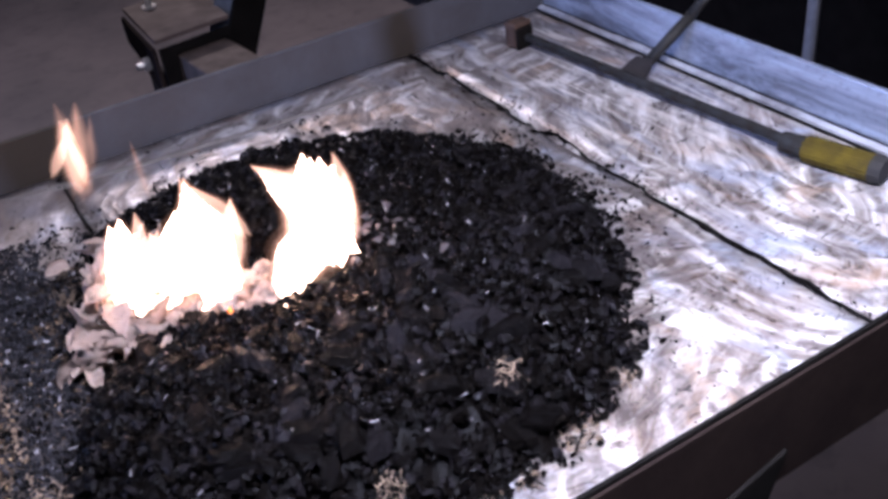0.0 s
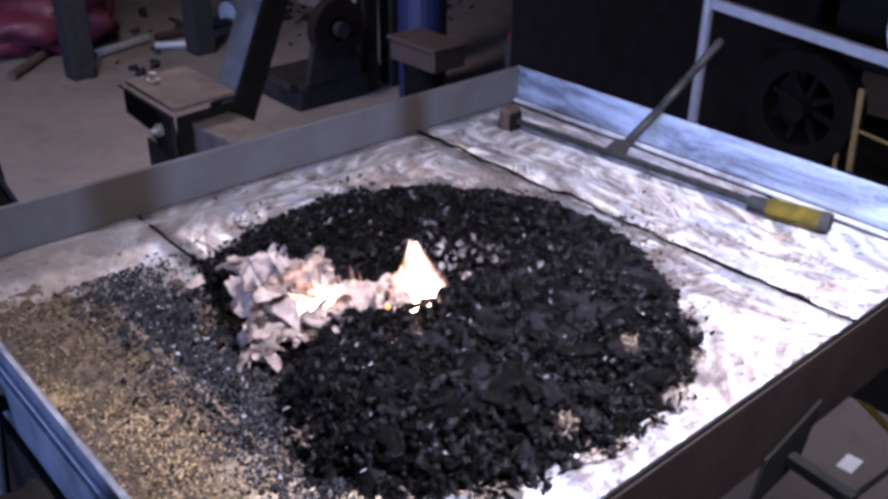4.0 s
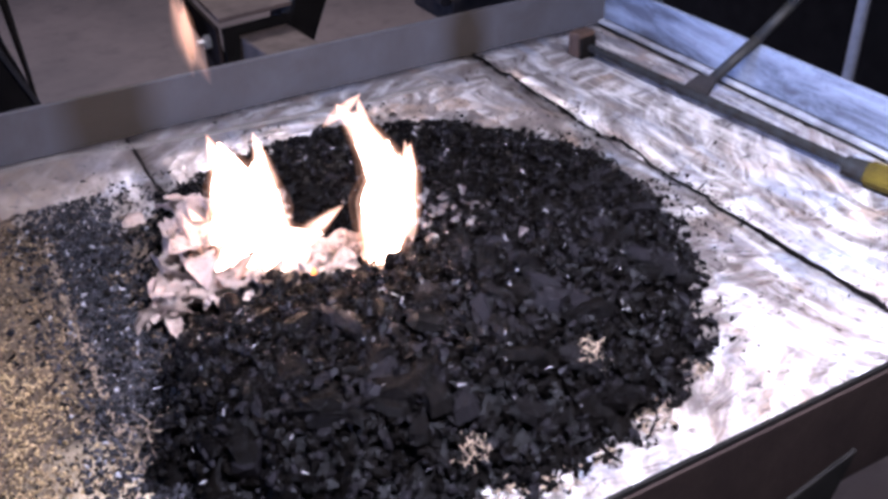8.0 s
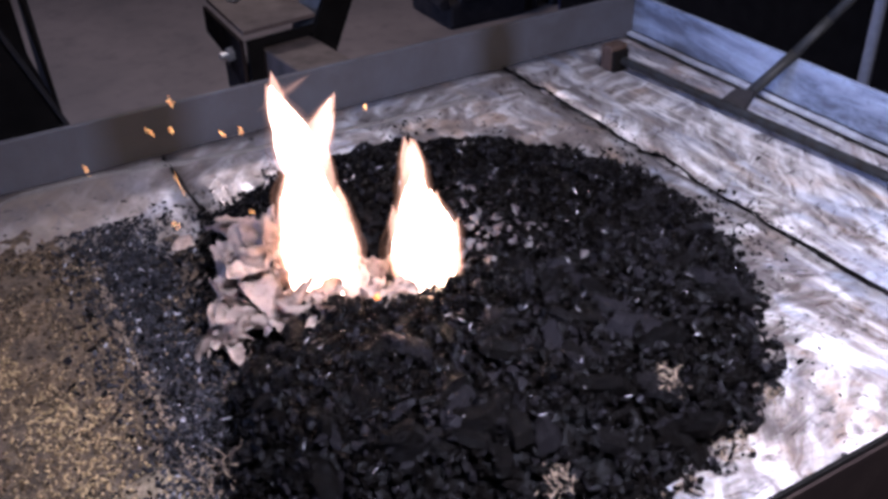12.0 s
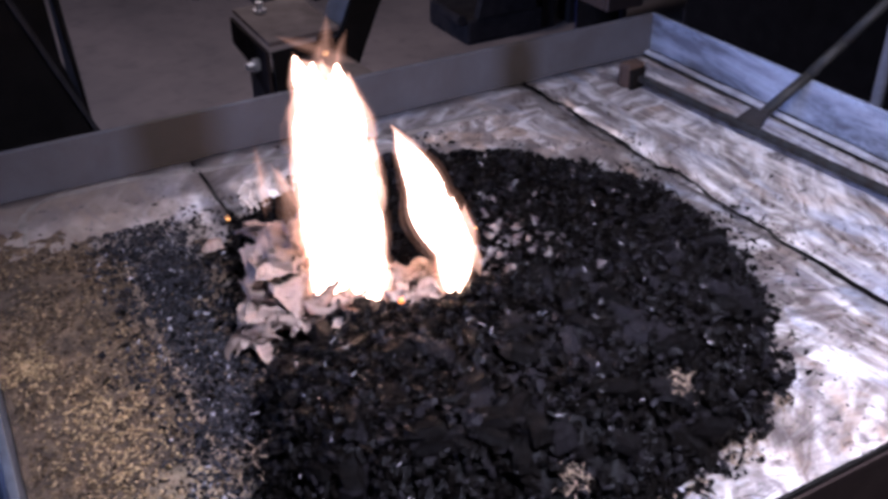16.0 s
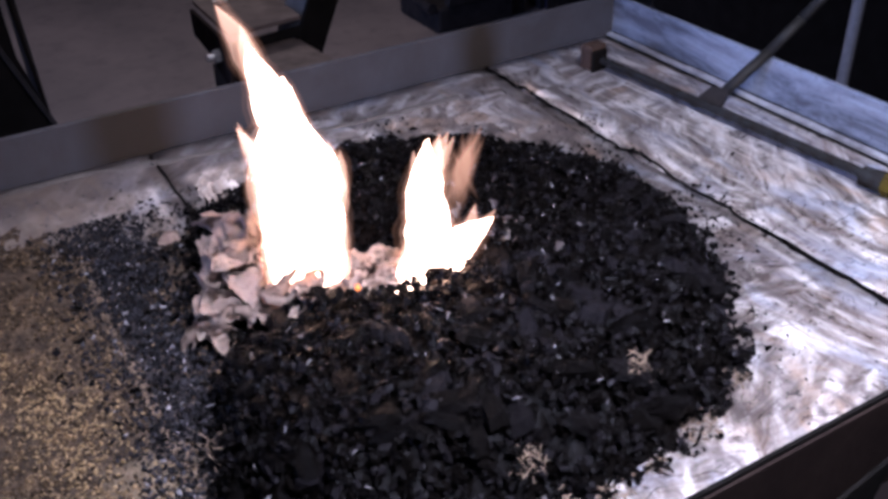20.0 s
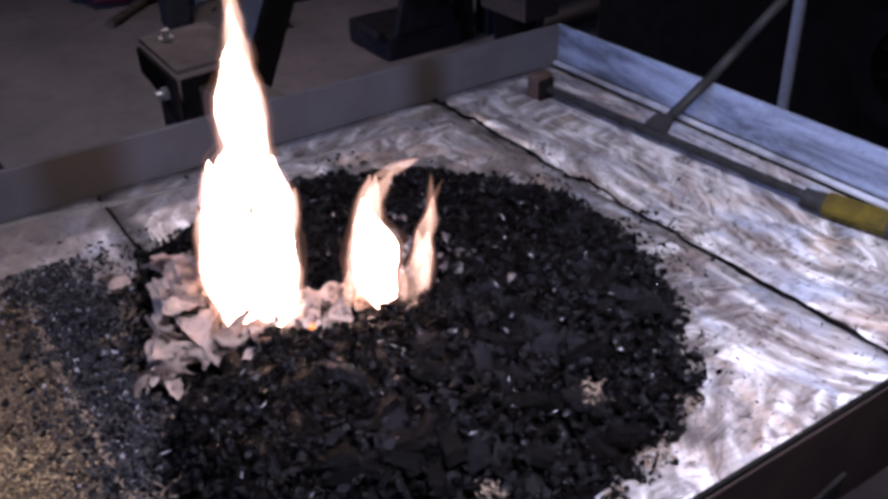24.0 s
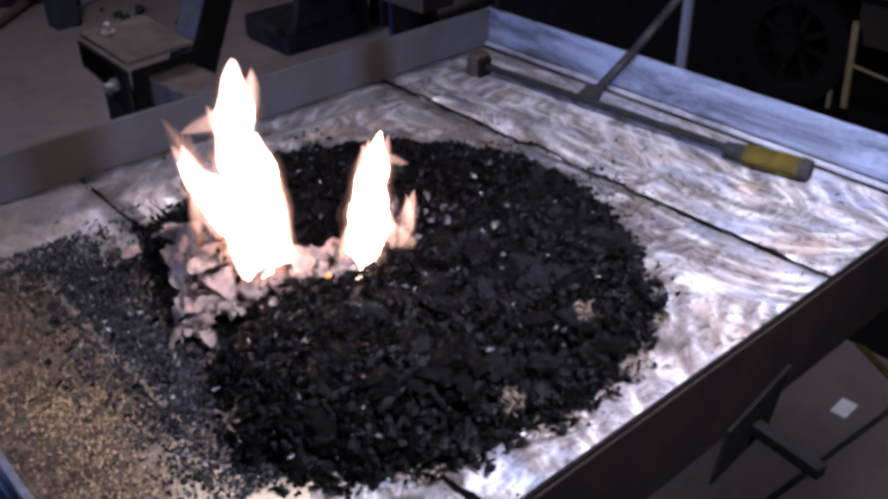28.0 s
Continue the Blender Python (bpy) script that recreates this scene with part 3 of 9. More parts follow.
def heap(x, y):
    """Height of the heap."""
    k = max(0.0, min(1.0, inside(x, y)))
    top = 0.034 + 0.012 * max(0, min(1, (-y - 0.33) / 0.15)) + 0.006 * noise.noise((x * 14, y * 14, 0))
    h = top * (1 - (1 - k) ** 2)
    # the hollow in which it burns
    u = (x - FIRE.x) * 0.87 - (y - FIRE.y) * 0.49
    v = (x - FIRE.x) * 0.49 + (y - FIRE.y) * 0.87
    d = math.sqrt((u / 0.115) ** 2 + (v / 0.072) ** 2)
    h *= max(0.12, min(1.0, (d - 0.45) / 0.7))
    if x < -0.60 and y > -0.40:
        h *= max(0.10, 1 - (-0.60 - x) / 0.05)
    return h


def lump(rng, size, flat):
    """One broken piece of charcoal: a chipped, faceted block."""
    bm = bmesh.new()
    pts = []
    for _ in range(rng.randint(9, 12)):
        d = Vector((rng.gauss(0, 1), rng.gauss(0, 1), rng.gauss(0, 1))).normalized()
        pts.append(bm.verts.new(Vector((d.x * size * rng.uniform(0.8, 1.1), d.y * size * rng.uniform(0.45, 0.8), d.z * size * flat))))
    bmesh.ops.convex_hull(bm, input=pts)
    bmesh.ops.delete(bm, geom=[v for v in bm.verts if not v.link_faces], context="VERTS")
    return bm


def plank(rng, flat):
    """A flat splinter of charred wood: a ragged oval slab with chipped edges, longer than wide."""
    bm = bmesh.new()
    wide = rng.uniform(0.38, 0.62)
    count = 9
    lower, upper = [], []
    for k in range(count):
        a = 2 * math.pi * k / count + rng.uniform(-0.25, 0.25)
        r = rng.uniform(0.78, 1.08)
        x, y = math.copysign(abs(math.cos(a)) ** 0.7, math.cos(a)) * r, math.copysign(abs(math.sin(a)) ** 0.7, math.sin(a)) * wide * r
        lower.append(bm.verts.new((x, y, -flat * rng.uniform(0.6, 1.0))))
        upper.append(bm.verts.new((x * rng.uniform(0.72, 0.95), y * rng.uniform(0.7, 0.95), flat * rng.uniform(0.3, 1.0))))
    crown = bm.verts.new((rng.uniform(-0.25, 0.25), rng.uniform(-0.1, 0.1), flat * rng.uniform(0.8, 1.2)))
    for k in range(count):
        j = (k + 1) % count
        bm.faces.new((lower[k], lower[j], upper[j], upper[k]))
        bm.faces.new((upper[k], upper[j], crown))
    bm.faces.new(lower[::-1])
    return bm


def turned(rng, x, y, z, tilt=0.6):
    return Matrix.Translation((x, y, z)) @ Euler((rng.uniform(-tilt, tilt), rng.uniform(-tilt, tilt), rng.uniform(0, 6.28))).to_matrix().to_4x4()


def scatter(name, parent, shapes, places, material, label):
    """Joins many small pieces into one mesh."""
    vs, fs = [], []
    for m, k in places:
        pv, pf = shapes[k]
        base = len(vs)
        vs += [tuple(m @ Vector(v)) for v in pv]
        fs += [tuple(base + i for i in f) for f in pf]
    me = bpy.data.meshes.new(name)
    me.from_pydata(vs, [], fs)
    me.materials.append(material)
    ob = new(name, me)
    ob.parent = parent
    return tagged(ob, label, kind="stuff")


def raw(bm):
    bm.verts.ensure_lookup_table()
    bm.verts.index_update()
    out = ([tuple(v.co) for v in bm.verts], [tuple(v.index for v in f.verts) for f in bm.faces])
    bm.free()
    return out


def charcoal():
    rng = random.Random(5)
    t = thing("charcoal_heap", (0, 0, 0), "heap of broken black charcoal with a burning hollow", "charcoal")
    # the body of the heap
    bm = bmesh.new()
    bmesh.ops.create_grid(bm, x_segments=110, y_segments=110, size=0.5)
    for v in bm.verts:
        x, y = -0.475 + v.co.x * 0.62, -0.365 + v.co.y * 0.62
        v.co = Vector((x, y, heap(x, y) * 0.9 + 0.003 * noise.noise((x * 60, y * 60, 1)) - 0.003))
    bmesh.ops.delete(bm, geom=[f for f in bm.faces if all(inside(v.co.x, v.co.y) < 0.12 for v in f.verts)], context="FACES")
    part("heap_body", bm, COAL, t, "packed charcoal dust under the lumps", kind="stuff")
    shapes = [raw(lump(rng, 1.0, f)) for f in (0.14, 0.35, 0.45, 0.6, 0.22, 0.5, 0.3, 0.16)]
    small, big = [], []
    while len(small) < 13000:
        x, y = rng.uniform(-0.75, -0.2), rng.uniform(-0.66, -0.08)
        k = inside(x, y)
        if k < -0.05 - 0.1 * rng.random() or (k < 0.2 and rng.random() < 0.2):
            continue
        if x < -0.62 and y > -0.4 and rng.random() < 0.72:
            continue
        h = heap(x, y)
        far = max(0, min(1, (-y - 0.28) / 0.22))
        s = rng.choice((rng.uniform(0.0016, 0.0036), rng.uniform(0.0016, 0.0036), rng.uniform(0.003, 0.0065))) * (0.8 + 0.4 * far)
        m = turned(rng, x, y, max(0.002, h) + 0.3 * s, 1.2) @ Matrix.Diagonal((s, s, s, 1))
        small.append((m, rng.randrange(8)))
    scatter("small_charcoal", t, shapes, small, COAL, "small broken charcoal")
    meshes = []
    for n in range(10):
        me = bpy.data.meshes.new("lump")
        b = plank(rng, (0.16, 0.24, 0.30, 0.36, 0.2)[n % 5])
        b.to_mesh(me)
        b.free()
        me.materials.append(COAL)
        meshes.append(me)
    made = 0
    while made < 290:
        x, y = rng.uniform(-0.71, -0.24), rng.uniform(-0.62, -0.1)
        k = inside(x, y)
        if k < 0.25 or (y > -0.36 and rng.random() < 0.55):
            continue
        h = heap(x, y)
        if h < 0.015:
            continue
        near = max(0, min(1, (-y - 0.33) / 0.2))
        s = rng.uniform(0.0065, 0.0115) + near * rng.choice((0.0, 0.0, 0.003, 0.007, 0.012))
        ob = new("lump", rng.choice(meshes))
        ob.parent = t
        ob.matrix_basis = turned(rng, x, y, h + 0.06 * s, 0.45) @ Matrix.Diagonal((s, s, s, 1))
        made += 1
    # stray pieces on the plates
    stray = []
    for _ in range(1500):
        a = math.radians(rng.uniform(122, 218))
        r = 0.15 + abs(rng.gauss(0, 0.055))
        x, y = -0.475 + r * math.cos(a), -0.365 + r * math.sin(a)
        if x > -0.80 and y < -0.05 and inside(x, y) < 0.6:
            s = rng.choice((0.0016, 0.0024, 0.0034, 0.0055)) * rng.uniform(0.8, 1.3)
            stray.append((turned(rng, x, y, 0.004 + 0.3 * s, 0.9) @ Matrix.Diagonal((s, s, s, 1)), rng.randrange(8)))
    for _ in range(1500):
        a, r = rng.uniform(-0.35, 2.2) if rng.random() < 0.85 else rng.uniform(-2.3, -0.35), abs(rng.gauss(0, 0.036))
        if noise.noise((a * 4.5, r * 18, 7)) < -0.05 + 3.0 * r * rng.random():
            continue
        x, y = -0.475 + (0.235 + r) * math.cos(a), -0.365 + (0.24 + r) * math.sin(a)
        if XL + 0.02 < x < -0.02 and YF + 0.02 < y < -0.02 and inside(x, y) < 0.1:
            s = rng.choice((rng.uniform(0.0007, 0.002), rng.uniform(0.0015, 0.0042)))
            stray.append((turned(rng, x, y, 0.0015, 0.9) @ Matrix.Diagonal((s, s, s, 1)), rng.randrange(8)))
    scatter("stray_charcoal", t, shapes, stray, COAL, "stray charcoal crumbs")
    crumbs = []
    for _ in range(900):
        x0, y = rng.choice((-0.6135, -0.198, -0.198)), rng.uniform(YF + 0.01, -0.01)
        x = x0 + rng.gauss(0.0, 0.005) * (1 + 1.5 * max(0, noise.noise((y * 14, x0, 4))))
        if noise.noise((y * 25, x0 * 7, 2)) > -0.1:
            s = rng.uniform(0.0006, 0.0022)
            crumbs.append((turned(rng, x, y, 0.0012, 0.9) @ Matrix.Diagonal((s, s, s, 1)), rng.randrange(8)))
    scatter("soot_grit", t, shapes, crumbs, COAL, "soot crumbs along the joints")
    # glints of light on the heap, painted as pale chips
    chips = []
    for _ in range(260):
        x, y = rng.uniform(-0.7, -0.25), rng.uniform(-0.6, -0.12)
        if inside(x, y) > 0.15 and heap(x, y) > 0.012:
            s = rng.uniform(0.0007, 0.0019)
            chips.append((turned(rng, x, y, heap(x, y) + 0.006, 0.8) @ Matrix.Diagonal((s * 2.2, s * 0.5, s * 0.6, 1)), rng.randrange(8)))
    scatter("pale_grit", t, shapes, chips, GLINT, "pale chips for the glints on the charcoal")
    # reddish ash flakes on the far slope of the hollow
    flakes = []
    for _ in range(90):
        x, y = rng.gauss(-0.440, 0.026), rng.gauss(-0.345, 0.034)
        if inside(x, y) > 0.2:
            s = rng.uniform(0.0018, 0.0052)
            flakes.append((turned(rng, x, y, heap(x, y) + 0.006, 0.9) @ Matrix.Diagonal((s * 1.7, s * 1.3, s, 1)), rng.choice((0, 4, 7))))
    scatter("flaky_ash", t, shapes, flakes, FLAKE, "pale pink-grey ash flakes on the slope")
    # tan ash showing through
    for x, y, r in ((-0.448, -0.573, 0.011), (-0.702, -0.478, 0.014), (-0.546, -0.592, 0.010)):
        bits = [(turned(rng, rng.gauss(x, r * 0.55), rng.gauss(y, r * 0.55), max(0.004, heap(x, y) + rng.uniform(-0.002, 0.009)), 0.8) @ Matrix.Diagonal((s * 2.4, s * 0.45, s * 0.4, 1)), rng.randrange(8)) for s in (rng.uniform(0.0006, 0.0028) for _ in range(60))]
        scatter("tan_ash_patch", t, shapes, bits, TAN, "patch of tan ash between the lumps")
    # tan ash laid bare along the front edge
    bits = []
    for _ in range(900):
        a = math.radians(rng.uniform(-128, -62))
        r = float(np.interp(math.degrees(a), [e[0] for e in EDGE], [e[1] for e in EDGE])) + rng.gauss(0.004, 0.007)
        if noise.noise((a * 7, 4.0, 1.0)) + 0.15 > rng.random() * 0.5:
            q = rng.uniform(0.0008, 0.0024)
            bits.append((turned(rng, -0.475 + r * math.cos(a), -0.365 + r * math.sin(a), 0.003 + rng.random() * 0.004, 0.8) @ Matrix.Diagonal((q * 1.7, q * 0.7, q * 0.5, 1)), rng.randrange(8)))
    scatter("tan_ash_patch", t, shapes, bits, TAN, "tan ash along the foot of the heap")
    # two embers
    for x, y in ((-0.647, -0.395), (-0.565, -0.40)):
        s = 0.0045
        b = lump(rng, s, 0.6)
        bmesh.ops.translate(b, verts=b.verts, vec=(x, y, heap(x, y) + 0.008))
        part("ember", b, EMBER, t, "glowing orange ember")


def ash():
    rng = random.Random(9)
    t = thing("ash_layer", (0, 0, 0), "layer of brown gritty ash over the plates", "ash", kind="stuff")
    bm = bmesh.new()
    bmesh.ops.create_grid(bm, x_segments=130, y_segments=150, size=0.5)

    def cover(x, y):
        a = (-0.60 - x) / 0.10 + 0.5 * noise.noise((x * 9, y * 9, 4)) - max(0, (y + 0.28) / 0.11)
        b = (-0.56 - y) / 0.04 - (x + 0.69) / 0.05 + 0.5 * noise.noise((x * 16, y * 16, 6))
        bare = max(0, (x + 0.745) / 0.05) * max(0, min(1, (-0.50 - y) / 0.05))
        return max(a, b) - 1.1 * bare

    for v in bm.verts:
        x, y = XL + 0.001 + (v.co.x + 0.5) * 0.44, YF + 0.001 + (v.co.y + 0.5) * 0.62
        c = cover(x, y)
        v.co = Vector((x, y, 0.0045 * max(-0.8, min(1, c)) + 0.002 * noise.noise((x * 50, y * 50, 8)) + 0.0022 * noise.noise((x * 120, y * 120, 8))))
    bmesh.ops.delete(bm, geom=[f for f in bm.faces if all(cover(v.co.x, v.co.y) < -0.75 for v in f.verts)], context="FACES")
    part("crust", bm, CRUST, t, "caked brown ash crust", smooth=True, kind="stuff")
    shapes = [raw(lump(rng, 1.0, f)) for f in (0.6, 0.5, 0.8, 0.4)]
    grit, pale, fines = [], [], []
    while len(grit) + len(pale) < 9000:
        x, y = rng.uniform(XL + 0.006, -0.42), rng.uniform(YF + 0.005, -0.08)
        c = cover(x, y)
        front = (-0.505 - y) / 0.05 + 0.8 * noise.noise((x * 20, y * 20, 2))
        if c < (0.1 if front < 0 else -1.4) + 0.5 * rng.random() or inside(x, y) > 0.1 or (front > 0 and rng.random() < 0.55):
            continue
        if abs(x + 0.702 + 0.10 * max(0, -y - 0.40)) + rng.gauss(0, 0.010) < 0.024 + 0.02 * noise.noise((x * 18, y * 18, 31)) and rng.random() < 0.9:
            continue
        if noise.noise((x * 26, y * 26, 11)) < rng.uniform(-0.6, 0.1) and front < 0:
            continue
        s = rng.choice((rng.uniform(0.0006, 0.0014), rng.uniform(0.0010, 0.0025)))
        (pale if front > rng.random() else grit).append((turned(rng, x, y, 0.0055 if c > 0.3 else 0.001, 1.2) @ Matrix.Diagonal((s, s, s, 1)), rng.randrange(4)))
    scatter("grit", t, shapes, grit, GRIT, "brown and tan ash grit")
    scatter("grit", t, shapes, pale, PALE_GRIT, "pale tan ash grit")
    while len(fines) < 4600:
        a = rng.gauss(0, 0.025)
        y = rng.uniform(-0.53, -0.12)
        x = -0.700 + a - 0.10 * max(0, -y - 0.40)
        if inside(x, y) > 0.3:
            continue
        s = rng.uniform(0.0010, 0.0034)
        fines.append((turned(rng, x, y, 0.006, 1.2) @ Matrix.Diagonal((s, s, s, 1)), rng.randrange(4)))
    scatter("coal_fines", t, shapes, fines, FINES, "blue-black charcoal grit beside the heap")
    for x, y, r in ((-0.790, -0.358, 0.026), (-0.775, -0.415, 0.030), (-0.820, -0.290, 0.018), (-0.790, -0.480, 0.030)):
        bits = [(turned(rng, rng.gauss(x, r * 0.6), rng.gauss(y, r * 0.8), 0.0065, 1.0) @ Matrix.Diagonal((q, q, q, 1)), rng.randrange(4)) for q in (rng.uniform(0.0008, 0.0024) for _ in range(240))]
        scatter("golden_ash", t, shapes, bits, GOLD, "golden patch of burnt clay crumbs")
    line = []
    for _ in range(420):
        y = rng.uniform(-0.50, -0.18)
        q = rng.uniform(0.0008, 0.0026)
        if noise.noise((y * 40, 3, 3)) > -0.15:
            line.append((turned(rng, -0.724 + 0.006 * noise.noise((y * 12, 1, 1)) + rng.gauss(0, 0.0022) - 0.18 * min(0, y + 0.45), y, 0.0065, 1.0) @ Matrix.Diagonal((q, q, q, 1)), rng.randrange(4)))
    scatter("ash_line", t, shapes, line, TAN, "broken line of pale ash crumbs")
    # curb of clay that runs along the back of the plates and round the corner
    bm = bmesh.new()
    path = [Vector((-0.27 - 0.42 * k / 30, -0.058 + 0.05 * (k / 30) ** 2, 0)) for k in range(31)]
    path += [Vector((-0.74 - 0.05 * math.sin(a), -0.055 + 0.047 * math.cos(a), 0)) for a in [j * math.pi / 16 for j in range(1, 9)]]
    path += [Vector((-0.79 - 0.01 * k / 8, -0.055 - 0.16 * k / 8, 0)) for k in range(1, 9)]
    rows = []
    for k, p in enumerate(path):
        d = (path[min(k + 1, len(path) - 1)] - path[max(k - 1, 0)]).normalized()
        s = Vector((-d.y, d.x, 0))
        w = 0.0065 + 0.005 * noise.noise((k * 0.7, 0, 0))
        hh = 0.0010 + 0.0026 * noise.noise((k * 0.9, 3, 0))
        rows.append([bm.verts.new(p + s * w * c + Vector((0, 0, hh * z))) for c, z in ((-1, -0.6), (-0.4, 0.8), (0.1, 1.0), (0.6, 0.5), (1, -0.6))])
    for a, b in zip(rows, rows[1:]):
        for i in range(4):
            bm.faces.new((a[i], a[i + 1], b[i + 1], b[i]))
    bmesh.ops.recalc_face_normals(bm, faces=bm.faces)
    part("curb", bm, worn("pale_curb", (0.17, 0.155, 0.148), (0.09, 0.08, 0.075), 50), t, "thin pale ridge of baked ash", smooth=True)


def petal(rng, size):
    """A flake of burnt paper: a ragged leaf, cupped, rippled and rolled in at one edge."""
    bm = bmesh.new()
    seed = rng.uniform(0, 50)
    cup, ripple, waves, roll = rng.uniform(-0.5, 0.6), rng.uniform(0.06, 0.16), rng.uniform(3.5, 8.0), rng.uniform(0.2, 0.9)
    wide = rng.uniform(0.55, 0.95)
    rows, n = [], 17
    long = rng.choice((1.0, 1.2, 1.7))
    for i in range(n):
        u = 2 * i / (n - 1) - 1
        row = []
        for j in range(9):
            v = j / 4 - 1
            rag = math.sqrt(max(0.05, 1 - abs(u) ** 3)) * (1 + 0.25 * noise.noise((u * 1.7, math.copysign(1, v), seed)) + 0.22 * noise.noise((u * 5.5, math.copysign(1, v), seed + 3)))
            x, y = u * long * (1 + 0.12 * noise.noise((v * 2, seed, 0))), v * wide * rag
            a = roll * max(0.0, v) ** 2 * 2.2
            z = cup * (x * x + 0.6 * y * y) + ripple * math.sin(waves * x + 2 * noise.noise((x, y, seed))) * (1 - 0.4 * abs(v)) + 0.10 * noise.noise((x * 2.4, y * 2.4, seed)) + 0.10 * (1 - 2 * abs(noise.noise((x * 3.2, y * 3.2, seed + 9))))
            y, z = y * math.cos(a * 0.6), z + abs(y) * math.sin(a)
            row.append(bm.verts.new(Vector((x, y, z)) * size))
        rows.append(row)
    for p, q in zip(rows, rows[1:]):
        for j in range(8):
            bm.faces.new((p[j], p[j + 1], q[j + 1], q[j]))
    bmesh.ops.solidify(bm, geom=bm.faces[:], thickness=0.0003)
    return bm


def paper(at, size, seed, lift=0.0, label="crumpled half-burnt white paper in the fire"):
    """A crumpled sheet that has burnt to a clump of curled flakes."""
    rng = random.Random(seed)
    t = thing("crumpled_paper", at, label, "paper", "crumpled papers in the fire")
    for k in range(14):
        a = rng.uniform(0, 6.28)
        r = size * abs(rng.gauss(0, 0.32))
        piece = petal(rng, size * rng.uniform(0.13, 0.32))
        m = Matrix.Translation(Vector(at) + Vector((r * math.cos(a), r * math.sin(a), lift + size * rng.uniform(0.0, 0.30))))
        m = m @ Matrix.Rotation(rng.uniform(0, 6.28), 4, "Z") @ Euler((rng.uniform(-0.75, 0.75), rng.uniform(-0.9, 0.9), 0)).to_matrix().to_4x4()
        bmesh.ops.transform(piece, matrix=m, verts=piece.verts)
        part("flake", piece, PAPER, t, smooth=True)
    return t


def papers():
    for k, (x, y, size, lift) in enumerate((
        (-0.646, -0.325, 0.056, 0.010), (-0.618, -0.275, 0.062, 0.018), (-0.622, -0.310, 0.062, 0.024), (-0.603, -0.245, 0.050, 0.022),
        (-0.612, -0.352, 0.046, 0.012), (-0.588, -0.374, 0.036, 0.018), (-0.562, -0.384, 0.032, 0.019), (-0.532, -0.382, 0.036, 0.020),
        (-0.552, -0.262, 0.034, 0.014), (-0.515, -0.350, 0.038, 0.014), (-0.598, -0.292, 0.056, 0.020),
        (-0.662, -0.350, 0.044, 0.006), (-0.575, -0.330, 0.050, 0.010), (-0.545, -0.345, 0.044, 0.010))):
        paper((x, y, 0.003), size, k + 1, lift)


def tongue(length, radius, seed, fat=1.0):
    """A lick of flame: a spindle with lobed sides and a drawn-out tip, its foot at the origin."""
    bm = bmesh.new()
    rings, seg = 20, 16
    rows = []
    for i in range(rings + 1):
        k = 2 * i / rings - 1
        prof = 1 - abs(k) ** (1.6 if k > 0 else 2.4)
        r = max(0.0003, radius * prof * fat)
        cx = radius * 0.22 * noise.noise((k * 1.5, seed, 0)) * (1 - k * k)
        row = []
        for j in range(seg):
            a = 2 * math.pi * j / seg
            c, q = math.cos(a), math.sin(a)
            rr = r * (1 + 0.11 * noise.noise((c * 1.2, q * 1.2, k * 1.6 + seed)) + 0.08 * noise.noise((c * 2.5, q * 2.5, k * 4 + seed)))
            row.append(bm.verts.new((cx + rr * c, rr * q * 0.8, (k + 1) / 2 * length)))
        rows.append(row)
    for a, b in zip(rows, rows[1:]):
        for j in range(seg):
            bm.faces.new((a[j], a[(j + 1) % seg], b[(j + 1) % seg], b[j]))
    bm.faces.new(rows[0][::-1])
    bm.faces.new(rows[-1])
    return bm


def gas(name, bm, material, parent):
    me = bpy.data.meshes.new(name)
    bm.to_mesh(me)
    bm.free()
    me.materials.append(material)
    for p in me.polygons:
        p.use_smooth = True
    ob = new(name, me)
    ob.parent = parent
    return ob


def flame(fire, length, radius, seed, core):
    """One lick of fire: a bright core inside thin fringes of gas."""
    ob = gas("flame", tongue(length, radius, seed, 0.72), core or LICK, fire)
    for fat, longer, thin in ((0.90, 1.0, GLOW), (1.12, 1.05, VEIL)):
        bm = tongue(length * longer, radius, seed, fat)
        bmesh.ops.translate(bm, verts=bm.verts, vec=(0, 0, -length * (longer - 1) * 0.4))
        tagged(gas("fringe", bm, thin, ob), "thin orange fringe of flame")
    return ob


def wisp(fire, length, radius, seed):
    """A pale lick of gas that has almost burnt out."""
    ob = tagged(gas("wisp", tongue(length * 1.0, radius, seed, 0.22), HAZE, fire), "thin pale orange wisp of flame")
    for fat, longer, thin in ((0.38, 1.15, HAZE), (0.62, 1.3, VEIL)):
        bm = tongue(length * longer, radius, seed, fat)
        bmesh.ops.translate(bm, verts=bm.verts, vec=(0, 0, -length * (longer - 1) * 0.5))
        tagged(gas("fringe", bm, thin, ob), "thin orange fringe of flame")
    return ob


